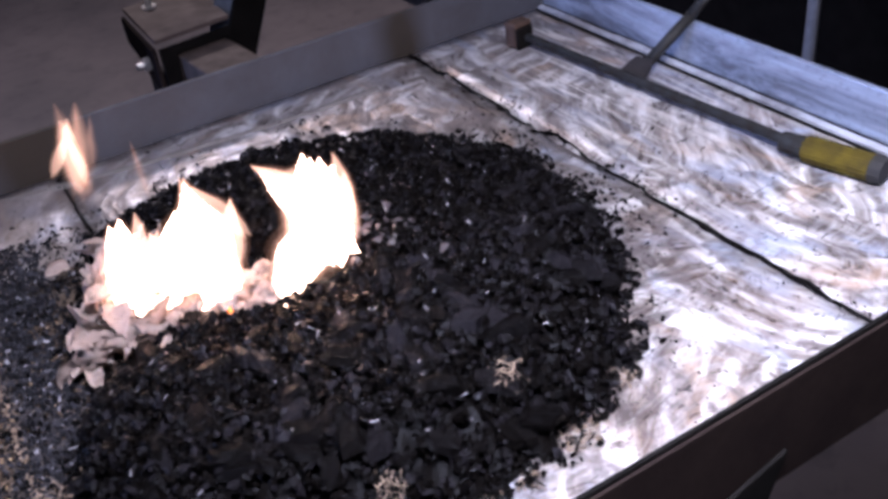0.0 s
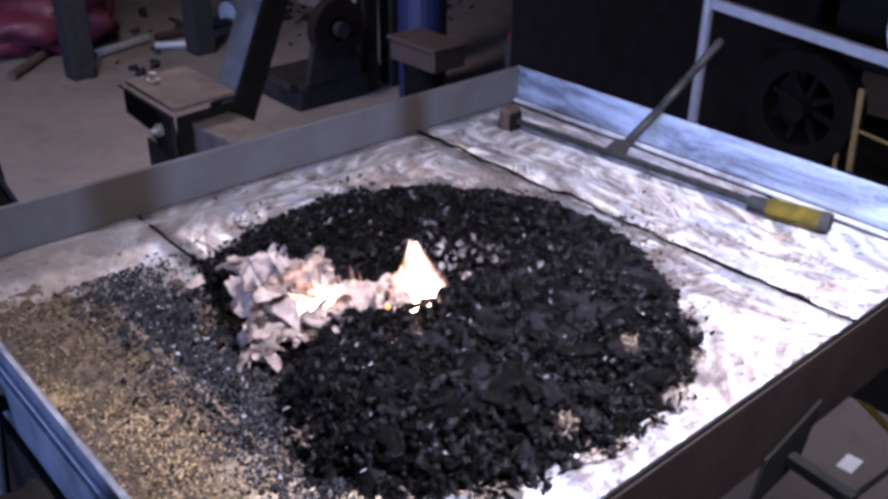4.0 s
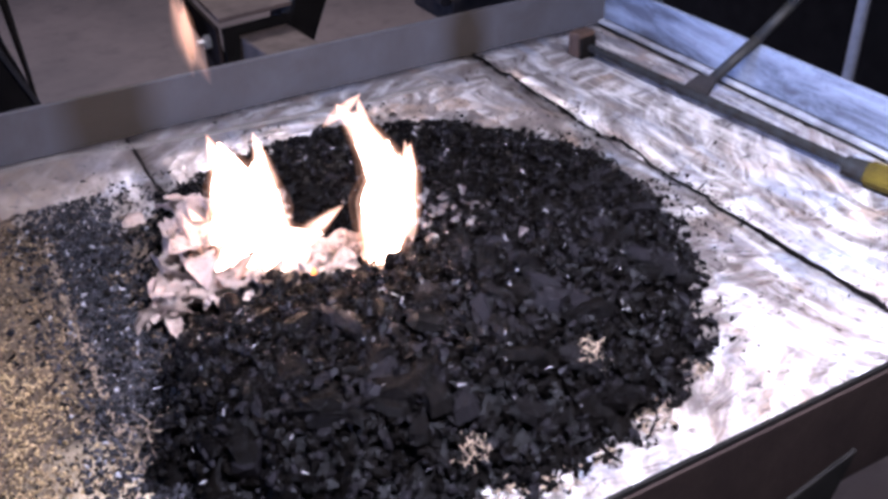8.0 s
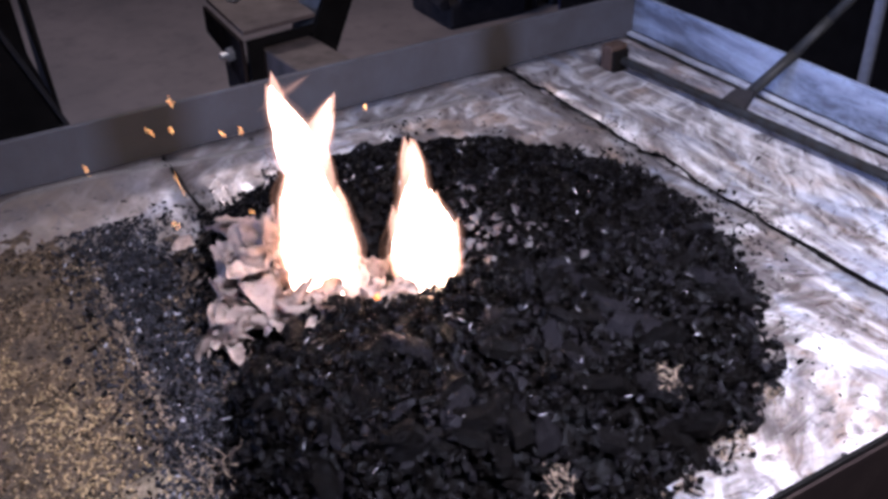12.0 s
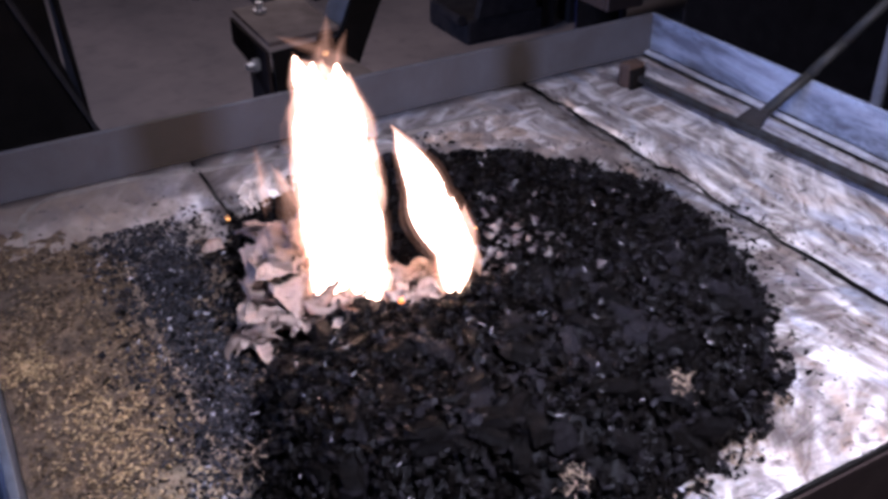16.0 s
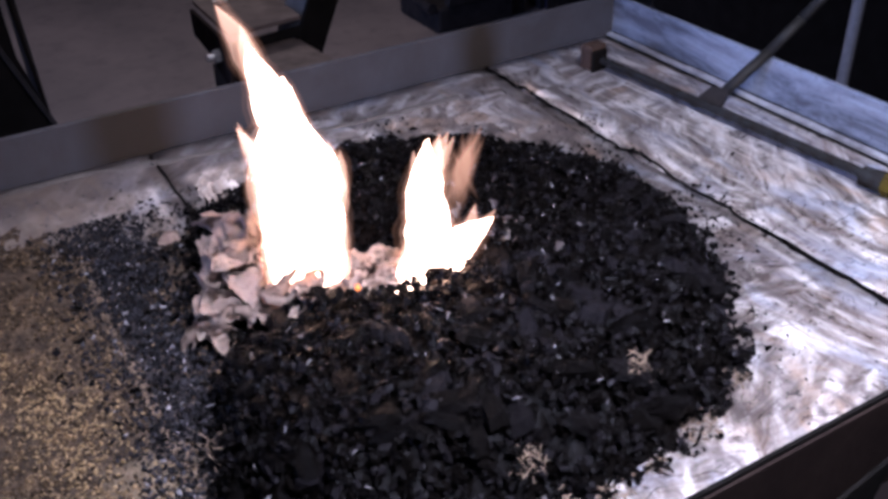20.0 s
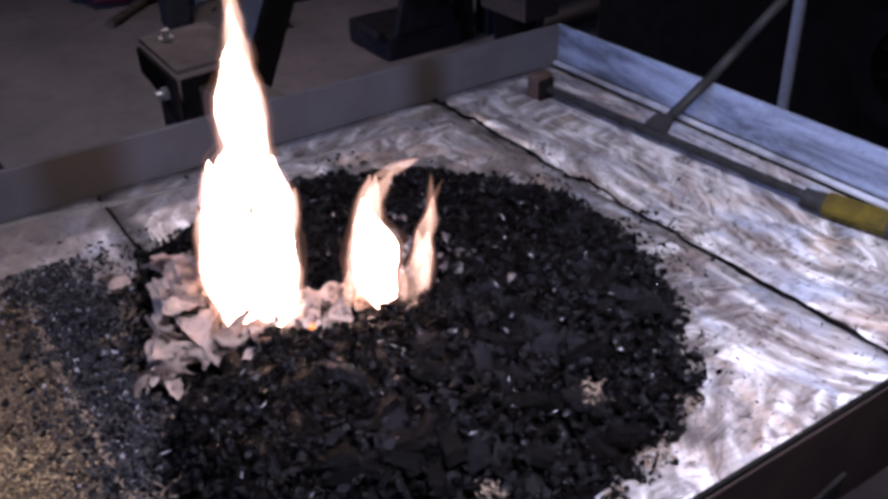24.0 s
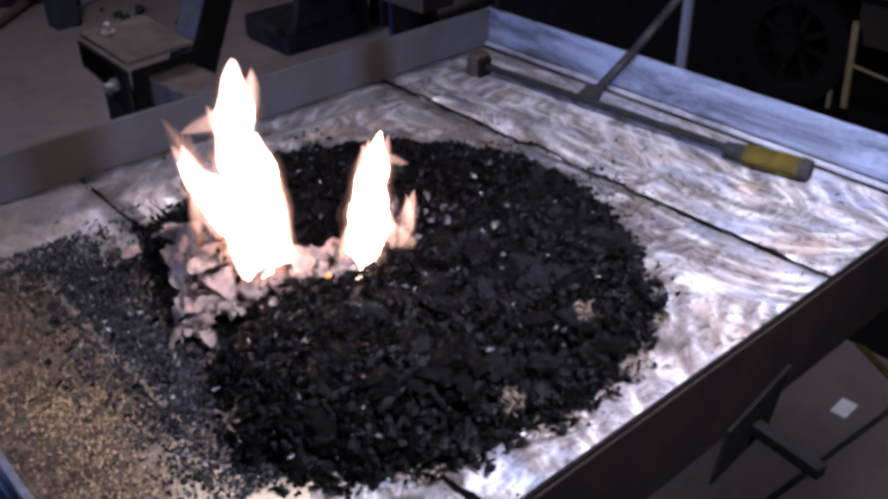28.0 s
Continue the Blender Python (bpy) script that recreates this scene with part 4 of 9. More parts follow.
# ---------------------------------------------------------------- tools on the bench
def fire_rake():
    t = thing("fire_rake", (-0.065, -0.30, 0), "iron fire rake with yellow grip lying on the plate", "rake")
    a, b = Vector((-0.088, -0.078, 0.012)), Vector((-0.063, -0.468, 0.012))
    part("shaft", beam(a, b, 0.0095, 0.009, 0.003), TOOL, t, "blue-grey iron shaft")
    hd = part("head", beam((-0.104, -0.076, 0.0152), (-0.077, -0.073, 0.0152), 0.019, 0.030, 0.003), HEAD, t, "rust-brown iron rake head")
    # black plate added for the head's front face, which lies in shade
    part("cheek", beam((-0.102, -0.0875, 0.0125), (-0.079, -0.0845, 0.0125), 0.005, 0.0245, 0.001), SOOT, hd, "black plate for the shaded front of the head")
    g = Vector((-0.050, -0.535, 0.013))
    d = (g - b).normalized()
    part("ferrule", bar(b - d * 0.022, b + d * 0.004, 0.0095, 0.0105, 16), TOOL, t, "steel ferrule")
    bm = bar(b, b + d * 0.062, 0.0130, 0.0125, 8)
    bmesh.ops.bevel(bm, geom=bm.edges[:], offset=0.0015, segments=2, affect="EDGES")
    grip = part("grip", bm, YELLOW, t, "worn yellow plastic grip")
    part("end_cap", bar(b + d * 0.0605, b + d * 0.071, 0.0128, 0.0115, 12), BLACK, grip, "black end cap")


def poker():
    t = thing("poker", (-0.056, -0.235, 0), "dark iron poker with flared foot leaning on the rim", "poker")
    pts = [Vector((-0.044, -0.241, 0.012)), Vector((-0.003, -0.262, 0.060)), Vector((0.022, -0.277, 0.096)), Vector((0.052, -0.299, 0.145))]
    bm = bmesh.new()
    for a, b, r0, r1 in ((pts[0], pts[1], 0.0062, 0.0058), (pts[1], pts[2], 0.0058, 0.0055), (pts[2], pts[3], 0.0055, 0.0056)):
        bar(a, b, r0, r1, 12, bm)
    part("rod", bm, ROD, t, "dark round iron rod", smooth=True)
    foot = prism([(-0.046, -0.229, 0.016), (-0.038, -0.249, 0.017), (-0.060, -0.257, 0.0015), (-0.075, -0.226, 0.0015)], 0.006, 0.001)
    part("foot", foot, DARK, t, "flared flat iron foot")
    part("tip", bar(pts[3], pts[3] + (pts[3] - pts[2]).normalized() * 0.006, 0.0056, 0.004, 12), TOOL, t, "rubbed grey tip")


# ---------------------------------------------------------------- round the bench
def bracket_stand():
    t = thing("steel_stand", (-0.36, 0.36, FLOOR), "rusty bolted steel stand behind the forge table", "stand")
    # rusty top, darker side, black front: the shade is put into the tones
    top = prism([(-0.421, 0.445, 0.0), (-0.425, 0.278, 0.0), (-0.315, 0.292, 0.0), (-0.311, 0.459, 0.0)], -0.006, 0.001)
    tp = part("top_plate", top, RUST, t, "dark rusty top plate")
    part("side_plate", prism([(-0.421, 0.445, -0.006), (-0.425, 0.278, -0.006), (-0.425, 0.278, -0.085), (-0.424, 0.36, -0.05), (-0.421, 0.445, -0.045)], 0.006, 0.001), RIM_BROWN, t, "rusty side plate toned dark for shade")
    part("front_plate", prism([(-0.423, 0.279, -0.007), (-0.317, 0.292, -0.007), (-0.317, 0.292, -0.02), (-0.40, 0.282, -0.02), (-0.405, 0.281, -0.085), (-0.423, 0.279, -0.085)], 0.006, 0.001), SOOT, t, "front plate toned black for shade")
    bolt("bolt", (-0.390, 0.412, 0.0), (0, 0, 1), 0.011, tp)
    bolt("bolt", (-0.430, 0.315, -0.035), (-1, -0.05, 0), 0.010, t)
    part("tube", beam((-0.362, 0.300, -0.052), (-0.345, 0.110, -0.052), 0.075, 0.055, 0.003), RUST_LIT, t, "rusty square tube")
    # the leaning channel: its lit and shaded faces are two painted tones
    a, b = Vector((-0.335, 0.320, -0.055)), Vector((-0.012, 0.355, 0.62))
    ch = part("channel_web", beam(a, b, 0.008, 0.048, 0.001, up=(0.3, -0.95, 0)), FACE, t, "blue-grey lit face of the tall leaning channel")
    part("flange", beam(a + Vector((0.022, -0.0265, 0)), b + Vector((0.022, -0.0265, 0)), 0.054, 0.006, 0.001, up=(0.3, -0.95, 0)), SOOT, ch, "front flange toned black for shade")
    part("post", box((-0.42, 0.31, FLOOR), (-0.33, 0.40, -0.075), 0.003), DARK, t, "dark square post")
    part("foot_plate", box((-0.50, 0.24, FLOOR), (-0.25, 0.47, FLOOR + 0.012), 0.002), DARK, t)


def dark_cabinet():
    """The black sheet-steel hood at the end of the bench."""
    t = thing("steel_guard", (-0.80, 0.30, FLOOR), "black sheet-steel guard standing behind the table end", "guard")
    part("sheet", prism([(-0.662, 0.285, -0.074), (-0.688, 0.285, 0.03), (-0.70, 0.285, 0.42), (-1.15, 0.285, 0.42), (-1.15, 0.285, -0.074)], 0.006, 0.001), SOOT, t, "black painted sheet")
    part("edge_strip", beam((-0.662, 0.279, -0.074), (-0.735, 0.279, 0.13), 0.006, 0.006), DARK, t, "worn grey edge strip")
    part("side_sheet", prism([(-0.666, 0.290, -0.070), (-0.656, 0.52, -0.10), (-0.665, 0.52, 0.42), (-0.70, 0.290, 0.42)], 0.004), SOOT, t)
    for x in (-0.70, -1.12):
        part("leg", box((x - 0.02, 0.30, FLOOR), (x + 0.02, 0.34, -0.07), 0.002), DARK, t)


def pole_frame():
    t = thing("guard_rail", (0.63, 0.10, FLOOR), "thin grey pipe frame beside the dark machine", "frame")
    part("upright", bar((0.63, 0.10, FLOOR), (0.655, 0.115, 0.75), 0.011, seg=14), POLE, t, "thin grey upright pipe", smooth=True)
    part("rail", beam((0.64, 0.095, 0.03), (0.66, -0.62, -0.035), 0.016, 0.020), POLE, t, "pale flat rail")
    part("foot", box((0.57, 0.04, FLOOR), (0.69, 0.16, FLOOR + 0.01), 0.002), DARK, t)


def ring(at, r0, r1, depth, axis="X", seg=32):
    """A ring (or wheel rim) round an axis."""
    bm = bmesh.new()
    rows = []
    for j in range(seg):
        a = 2 * math.pi * j / seg
        c, s = math.cos(a), math.sin(a)
        rows.append([bm.verts.new((d, r * c, r * s)) for d, r in ((-depth / 2, r0), (depth / 2, r0), (depth / 2, r1), (-depth / 2, r1))])
    for j in range(seg):
        p, q = rows[j], rows[(j + 1) % seg]
        for i in range(4):
            bm.faces.new((p[i], p[(i + 1) % 4], q[(i + 1) % 4], q[i]))
    bmesh.ops.recalc_face_normals(bm, faces=bm.faces)
    m = {"X": Matrix.Identity(4), "Y": Matrix.Rotation(math.pi / 2, 4, "Z"), "Z": Matrix.Rotation(math.pi / 2, 4, "Y")}[axis]
    bmesh.ops.transform(bm, matrix=Matrix.Translation(at) @ m, verts=bm.verts)
    return bm


def dark_machine():
    t = thing("power_hammer", (0.95, -0.2, FLOOR), "dark old machine with flywheels in the shade", "machine")
    part("frame", box((0.80, -0.75, FLOOR), (1.15, 0.05, -0.28), 0.01), SOOT, t, "black cast frame")
    # stretched far back as a black block where there is only dark shade
    part("column", box((0.92, 0.02, FLOOR), (1.2, 0.93, 0.35), 0.012), SOOT, t)
    w = part("flywheel", ring((0.72, -0.09, -0.15), 0.075, 0.115, 0.05), SOOT, t, "dark iron flywheel", smooth=False)
    for k in range(4):
        a = k * math.pi / 4 + 0.3
        v = Vector((0, math.cos(a), math.sin(a))) * 0.085
        part("spoke", beam(Vector((0.72, -0.09, -0.15)) - v, Vector((0.72, -0.09, -0.15)) + v, 0.012, 0.012, up=(1, 0, 0)), SOOT, w)
    part("hub", bar((0.68, -0.09, -0.15), (0.85, -0.09, -0.15), 0.022), SOOT, w)
    part("crank_arm", beam((0.70, -0.215, -0.24), (0.70, -0.205, -0.08), 0.008, 0.012), BRASS, t, "rubbed brass crank arm")
    part("link", beam((0.70, -0.185, -0.25), (0.70, -0.180, -0.11), 0.005, 0.008), BRASS, t, "rubbed link")
    part("pin", bar((0.69, -0.22, -0.155), (0.69, -0.30, -0.165), 0.003), BRASS, t)
    # the pale casing on top
    c = part("casing", bar((0.70, -0.31, 0.045), (0.88, -0.31, 0.045), 0.085, seg=28), WHITE, t, "dirty white round casing")
    part("bore", bar((0.692, -0.302, 0.05), (0.702, -0.302, 0.05), 0.026, seg=20), BLACK, c, "black round opening")
    part("motor", box((0.74, -0.215, 0.0), (0.95, -0.10, 0.10), 0.02), SOOT, t, "grey motor block")
    part("shelf", box((0.74, -0.75, -0.06), (1.15, 0.02, -0.042), 0.003), SOOT, t)


def pulley_machine():
    t = thing("pulley_machine", (0.92, 2.1, FLOOR), "small dark machine with a belt pulley on the floor", "machine")
    part("base", box((0.88, 2.0, FLOOR), (1.22, 2.3, FLOOR + 0.10), 0.015), DARK, t, "dark cast base")
    part("cheek", prism([(0.92, 2.02, FLOOR + 0.1), (1.18, 2.02, FLOOR + 0.1), (1.12, 2.02, FLOOR + 0.34), (0.98, 2.02, FLOOR + 0.34)], -0.03, 0.002), DARK, t, "tapered cheek plate")
    p = part("pulley", ring((1.06, 1.99, FLOOR + 0.30), 0.05, 0.115, 0.05, "Y"), RIM_BROWN, t, "dark brown grooved pulley")
    part("hub", bar((1.06, 1.94, FLOOR + 0.30), (1.06, 2.10, FLOOR + 0.30), 0.03), DARK, p)
    part("post", box((1.22, 2.02, FLOOR), (1.28, 2.08, 0.5), 0.003), DARK, t, "drilled dark post")
    part("post", box((1.35, 2.02, FLOOR), (1.43, 2.10, 0.5), 0.003), DARK, t, "dark post")
    part("handle", bar((0.86, 2.0, FLOOR + 0.10), (0.86, 2.12, FLOOR + 0.10), 0.02), DARK, t)
    part("block", box((1.02, 2.04, FLOOR + 0.36), (1.18, 2.2, FLOOR + 0.46), 0.01), RUST_LIT, t, "brown block on top")


def background_clutter():
    rng = random.Random(4)
    w = thing("wooden_crate", (1.11, 1.55, FLOOR), "brown wooden crate on a black drum", "crate")
    part("side", box((1.06, 1.42, FLOOR + 0.26), (1.20, 1.44, FLOOR + 0.33), 0.003), WOOD, w)
    part("end", box((1.06, 1.4425, FLOOR + 0.26), (1.08, 1.66, FLOOR + 0.33), 0.003), WOOD, w)
    part("lid", box((1.05, 1.41, FLOOR + 0.3325), (1.21, 1.67, FLOOR + 0.345), 0.003), WOOD, w, "rubbed wooden lid")
    b = thing("black_drum", (1.13, 1.56, FLOOR), "small black drum standing on the floor", "drum")
    part("body", bar((1.13, 1.56, FLOOR), (1.13, 1.56, FLOOR + 0.258), 0.066, 0.072, seg=24), SOOT, b)
    b2 = thing("blue_drum", (1.37, 1.85, FLOOR), "tall dark blue plastic drum behind the crate", "drum")
    part("body", bar((1.37, 1.85, FLOOR), (1.37, 1.85, FLOOR + 0.75), 0.095, seg=24), BLUE, b2)
    part("rim", ring((1.37, 1.85, FLOOR + 0.76), 0.085, 0.102, 0.03, "Z"), BLUE, b2)
    c = thing("paint_bucket", (1.33, 1.20, FLOOR), "dirty white bucket with a red lid", "bucket")
    part("body", bar((1.33, 1.20, FLOOR), (1.33, 1.20, FLOOR + 0.38), 0.095, 0.110, seg=24), DRUM, c)
    part("lid", bar((1.33, 1.20, FLOOR + 0.381), (1.33, 1.20, FLOOR + 0.400), 0.100, seg=24), PINK, c, "red plastic lid")
    part("band", ring((1.33, 1.20, FLOOR + 0.24), 0.111, 0.116, 0.09, "Z"), DARK, c, "smeared band")
    s = thing("red_sack", (0.50, 3.45, FLOOR), "dark red crumpled sack on the floor", "sack")
    bm = bmesh.new()
    bmesh.ops.create_icosphere(bm, subdivisions=4, radius=1)
    for v in bm.verts:
        n = 1 + 0.3 * noise.noise(v.co * 1.8) + 0.16 * noise.noise(v.co * 5) + 0.09 * noise.noise(v.co * 11)
        v.co = Vector((v.co.x * 0.33 * n + 0.50, v.co.y * 0.2 * n + 3.45, FLOOR + max(0, 0.12 + v.co.z * 0.14 * n)))
    part("cloth", bm, PINK, s, smooth=True)
    for k, (x, y, l, a, m, lab) in enumerate((
        (0.72, 3.20, 0.30, 0.3, POLE, "grey crooked pipe offcut lying on the floor"), (0.95, 3.05, 0.26, -0.5, POLE, "bent pipe offcut lying on the floor"),
        (1.10, 3.25, 0.40, 0.1, WOOD, "brown stick lying on the floor"), (0.30, 3.20, 0.35, 0.8, RUST_LIT, "rusty bar lying on the floor"))):
        d = Vector((math.cos(a), math.sin(a), 0)) * l / 2
        o = thing("pipe_offcut", (x, y, FLOOR), lab, "pipe", "offcuts on the floor")
        part("pipe", bar(Vector((x, y, FLOOR + 0.02)) - d, Vector((x, y, FLOOR + 0.02)) + d, 0.02), m, o)
    for x, y, a in ((1.32, 3.30, 0.4), (1.72, 3.05, 0.1)):
        o = thing("white_jar", (x, y, FLOOR), "white plastic jar lying on its side", "jar")
        d = Vector((math.cos(a), math.sin(a), 0))
        j = part("body", bar(Vector((x, y, FLOOR + 0.055)), Vector((x, y, FLOOR + 0.055)) + d * 0.2, 0.055, seg=20), WHITE, o)
        part("cap", bar(Vector((x, y, FLOOR + 0.055)) + d * 0.201, Vector((x, y, FLOOR + 0.055)) + d * 0.24, 0.035, seg=16), BLUE, j)
    for x in (0.42, 0.98):
        o = thing("timber_post", (x, 2.95, FLOOR), "dark timber post standing on the floor", "post")
        part("post", box((x - 0.05, 2.9, FLOOR), (x + 0.05, 3.0, 1.4), 0.004), BLACK, o)
    o = thing("chip_heap", (0.9, 3.1, FLOOR), "scattered dark scrap along the back of the floor", "scrap", kind="stuff")
    shapes = [raw(lump(rng, 1.0, f)) for f in (0.3, 0.5, 0.8)]
    bits = []
    for _ in range(140):
        x, y, q = rng.uniform(0.35, 2.6), rng.gauss(3.3, 0.3), rng.uniform(0.012, 0.06)
        bits.append((turned(rng, x, y, FLOOR + q * 0.4, 0.6) @ Matrix.Diagonal((q, q, q, 1)), rng.randrange(3)))
    ob = scatter("scrap", o, shapes, bits, DARK, "dark scrap pieces")
    ob.matrix_parent_inverse = Matrix.Translation((-0.9, -3.1, -FLOOR))
    # a bench along the back wall, dark under the top
    k = thing("back_bench", (0.8, 4.3, FLOOR), "dark workbench along the back wall", "bench")
    part("top", box((-2.0, 4.0, -0.05), (3.0, 4.8, 0.0), 0.005), WOOD, k)
    for x in (-1.9, 0.5, 2.9):
        part("leg", box((x - 0.05, 4.05, FLOOR), (x + 0.05, 4.15, -0.05), 0.004), BLACK, k)
    part("back_panel", box((-2.0, 4.7, FLOOR), (3.0, 4.75, -0.05)), BLACK, k)


def floor_litter():
    o = thing("white_card", (0.597, -0.395, FLOOR), "small white card lying on the floor", "card")
    part("card", box((-0.026, -0.016, 0.0005), (0.026, 0.016, 0.002), 0.0004, Matrix.Translation((0.597, -0.395, FLOOR)) @ Matrix.Rotation(0.05, 4, "Z")), CARD, o)
    o = thing("folding_rule", (0.75, -0.40, FLOOR), "yellow folding rule lying on the floor", "rule")
    a, b = Vector((0.84, -0.25, FLOOR + 0.006)), Vector((0.64, -0.60, FLOOR + 0.006))
    part("blade", beam(a, b, 0.016, 0.006, 0.0008), YELLOW, o)
    part("blade", beam(a + Vector((0.01, 0.0, 0.0)), Vector((0.76, -0.56, FLOOR + 0.006)), 0.012, 0.005, 0.0008), RUST_LIT, o)
    part("joint", bar(a - Vector((0, 0, 0.004)), a + Vector((0, 0, 0.008)), 0.012), BRASS, o)
    o = thing("black_cable", (0.95, -0.35, FLOOR), "black cable curling over the floor", "cable")
    cu = [Vector((0.86 + 0.28 * k / 24, -0.26 - 0.11 * math.sin(k / 24 * 2.6) - 0.1 * (k / 24) ** 2, FLOOR + 0.004)) for k in range(25)]
    bm = bmesh.new()
    for p, q in zip(cu, cu[1:]):
        bar(p, q, 0.004, seg=8, bm=bm)
    part("cable", bm, BLACK, o)
    rng = random.Random(8)
    for x, y, s in ((1.236, -0.229, 0.035), (0.682, -0.273, 0.02), (0.868, -0.389, 0.022), (0.92, -0.16, 0.015)):
        o = thing("paper_scrap", (x, y, FLOOR), "small curled paper scrap on the floor", "scrap", "scraps on the floor")
        bm = bmesh.new()
        bmesh.ops.create_grid(bm, x_segments=8, y_segments=4, size=0.5)
        for v in bm.verts:
            v.co = Vector((x + v.co.x * s * 1.6, y + v.co.y * s, FLOOR + 0.002 + 0.5 * s * v.co.x ** 2 + 0.15 * s * (1 + noise.noise((v.co.x * 4, v.co.y * 4, x)))))
        bmesh.ops.solidify(bm, geom=bm.faces[:], thickness=0.001)
        part("scrap", bm, RUST_LIT if s < 0.03 else WHITE, o)
    # sawn joints of the floor slabs
    for a, b in (((0.16, -0.42), (1.2, -0.50)), ((0.45, -0.72), (1.4, -0.62)), ((0.1, -1.2), (1.2, -0.1))):
        o = part("floor_joint", beam((*a, FLOOR + 0.001), (*b, FLOOR + 0.001), 0.010, 0.003, 0.0), BLACK)
        tagged(o, "dark joint line in the concrete floor", "joint", kind="structure")


def tongs_rack():
    """Tongs that hang outside the end rim, and an added dark tub below them."""
    for y, lean in ((-0.20, 0.05), (-0.27, 0.03)):
        t = thing("tongs", (XL - 0.02, y, 0.03), "long blacksmith tongs hanging on the table end", "tongs", "tongs on the table end")
        for s in (-1, 1):
            part("rein", bar((XL - 0.018, y + s * 0.004, 0.030), (XL - 0.03 - lean, y - 0.03 + s * 0.014, -0.24), 0.0030, 0.0036, 10), BOLT if s > 0 else DARK, t, "bright steel rein" if s > 0 else "dark steel rein")
        part("rivet", bar((XL - 0.025, y - 0.002, 0.012), (XL - 0.012, y - 0.002, 0.012), 0.007), DARK, t)
    # made-up black tub that covers the lit floor, for the darkness there
    t = thing("dark_filler_tub", (XL - 0.32, -0.40, FLOOR), "black tub added to darken the space beside the table end", "tub")
    part("body", bar((XL - 0.32, -0.40, FLOOR), (XL - 0.32, -0.40, -0.16), 0.17, 0.20, 28), SOOT, t, "black tub body")
    part("rim", ring((XL - 0.32, -0.40, -0.155), 0.192, 0.21, 0.018, "Z"), SOOT, t)


def black_shape():
    # stands in for an unidentified rounded dark thing near the camera; hook added
    t = thing("black_shape", (XL - 0.055, -0.50, -0.2), "rounded black shape outside the table end", "bag")
    bm = bmesh.new()
    bmesh.ops.create_icosphere(bm, subdivisions=4, radius=1)
    for v in bm.verts:
        c = Vector([math.copysign(abs(q) ** 0.55, q) for q in v.co])
        c *= 1 + 0.08 * noise.noise(v.co * 2.2)
        v.co = Vector((XL - 0.070 + c.x * 0.030, -0.520 + c.y * 0.098, -0.085 + c.z * 0.195 - 0.045 * v.co.y))
    part("body", bm, SOOT, t, "rounded black body", smooth=True)
    part("hook", bar((XL - 0.040, -0.50, 0.030), (XL - 0.003, -0.50, 0.0555), 0.003), DARK, t, "added wire hook")


room()
bench()
charcoal()
ash()
papers()
fire_rake()
poker()
bracket_stand()
dark_cabinet()
pole_frame()
dark_machine()
pulley_machine()
background_clutter()
floor_litter()
tongs_rack()
black_shape()

# ---------------------------------------------------------------- the fire
fire = thing("fire", (-0.55, -0.35, 0.0), "bright white-orange flames burning in the charcoal", "fire")
# licks of five sizes, from the broad ones at the foot to the small ones at the tips, and the spent gas
LICKS = [(6, 0.024, 0.108, FULL), (9, 0.018, 0.092, FULL), (12, 0.0125, 0.076, None), (12, 0.0082, 0.058, None), (10, 0.005, 0.038, None)]
flames = [flame(fire, long, wide, 1.3 + 2.7 * k + 31.0 * n, core) for n, (count, wide, long, core) in enumerate(LICKS) for k in range(count)]
wisps = [wisp(fire, long, wide, 5.1 + 1.9 * k + 17.0 * n) for n, (count, wide, long) in enumerate(((3, 0.015, 0.060), (4, 0.010, 0.044), (4, 0.006, 0.036))) for k in range(count)]
sparks = []
spark_mesh = bpy.data.meshes.new("spark")
_b = bmesh.new()
bmesh.ops.create_icosphere(_b, subdivisions=1, radius=0.00031)
bmesh.ops.scale(_b, verts=_b.verts, vec=(1, 1, 10.0))
_b.to_mesh(spark_mesh)
_b.free()
spark_mesh.materials.append(SPARK)
for _ in range(500):
    s = new("spark", spark_mesh)
    s.parent = fire
    tagged(s, "flying orange spark")
    sparks.append(s)


def rise(piece, depth, rows):
    """Seconds, the place along the hollow and above it, and the lean."""
    walk(piece, [(t, pose(0.8712 * u + 0.4909 * depth, -0.4909 * u + 0.8712 * depth, z, 0, lean, -29.4)) for t, u, z, lean in rows])


def fly(piece, rng, start, spread, pace, drift=-0.10):
    """A spark: it waits in the embers, shoots up, drifts and falls back into the heap."""
    x, y = rng.gauss(-0.02, 0.012), rng.gauss(0.015, 0.012)
    vx, vy, vz = rng.gauss(drift, spread), rng.gauss(0.06, spread * 0.7), rng.uniform(0.5, 1.0) * pace
    rows = [(0.0, pose(x, y, -0.02)), (start, pose(x, y, -0.01))]
    for k in range(1, 6):
        s = k * 0.15
        dx, dz = vx * s + rng.gauss(0, 0.006), max(vz * s - 0.32 * pace * s * s, 0.02)
        rows.append((start + s, pose(x + dx, y + vy * s, dz, rng.uniform(-35, 35), rng.uniform(-35, 35), 0)))
    end = pose(x + vx * 0.4, y + vy * 0.4, -0.012)
    rows += [(start + 1.0, end), (28.0, end)]
    walk(piece, [r for r in rows if r[0] <= 28.0])


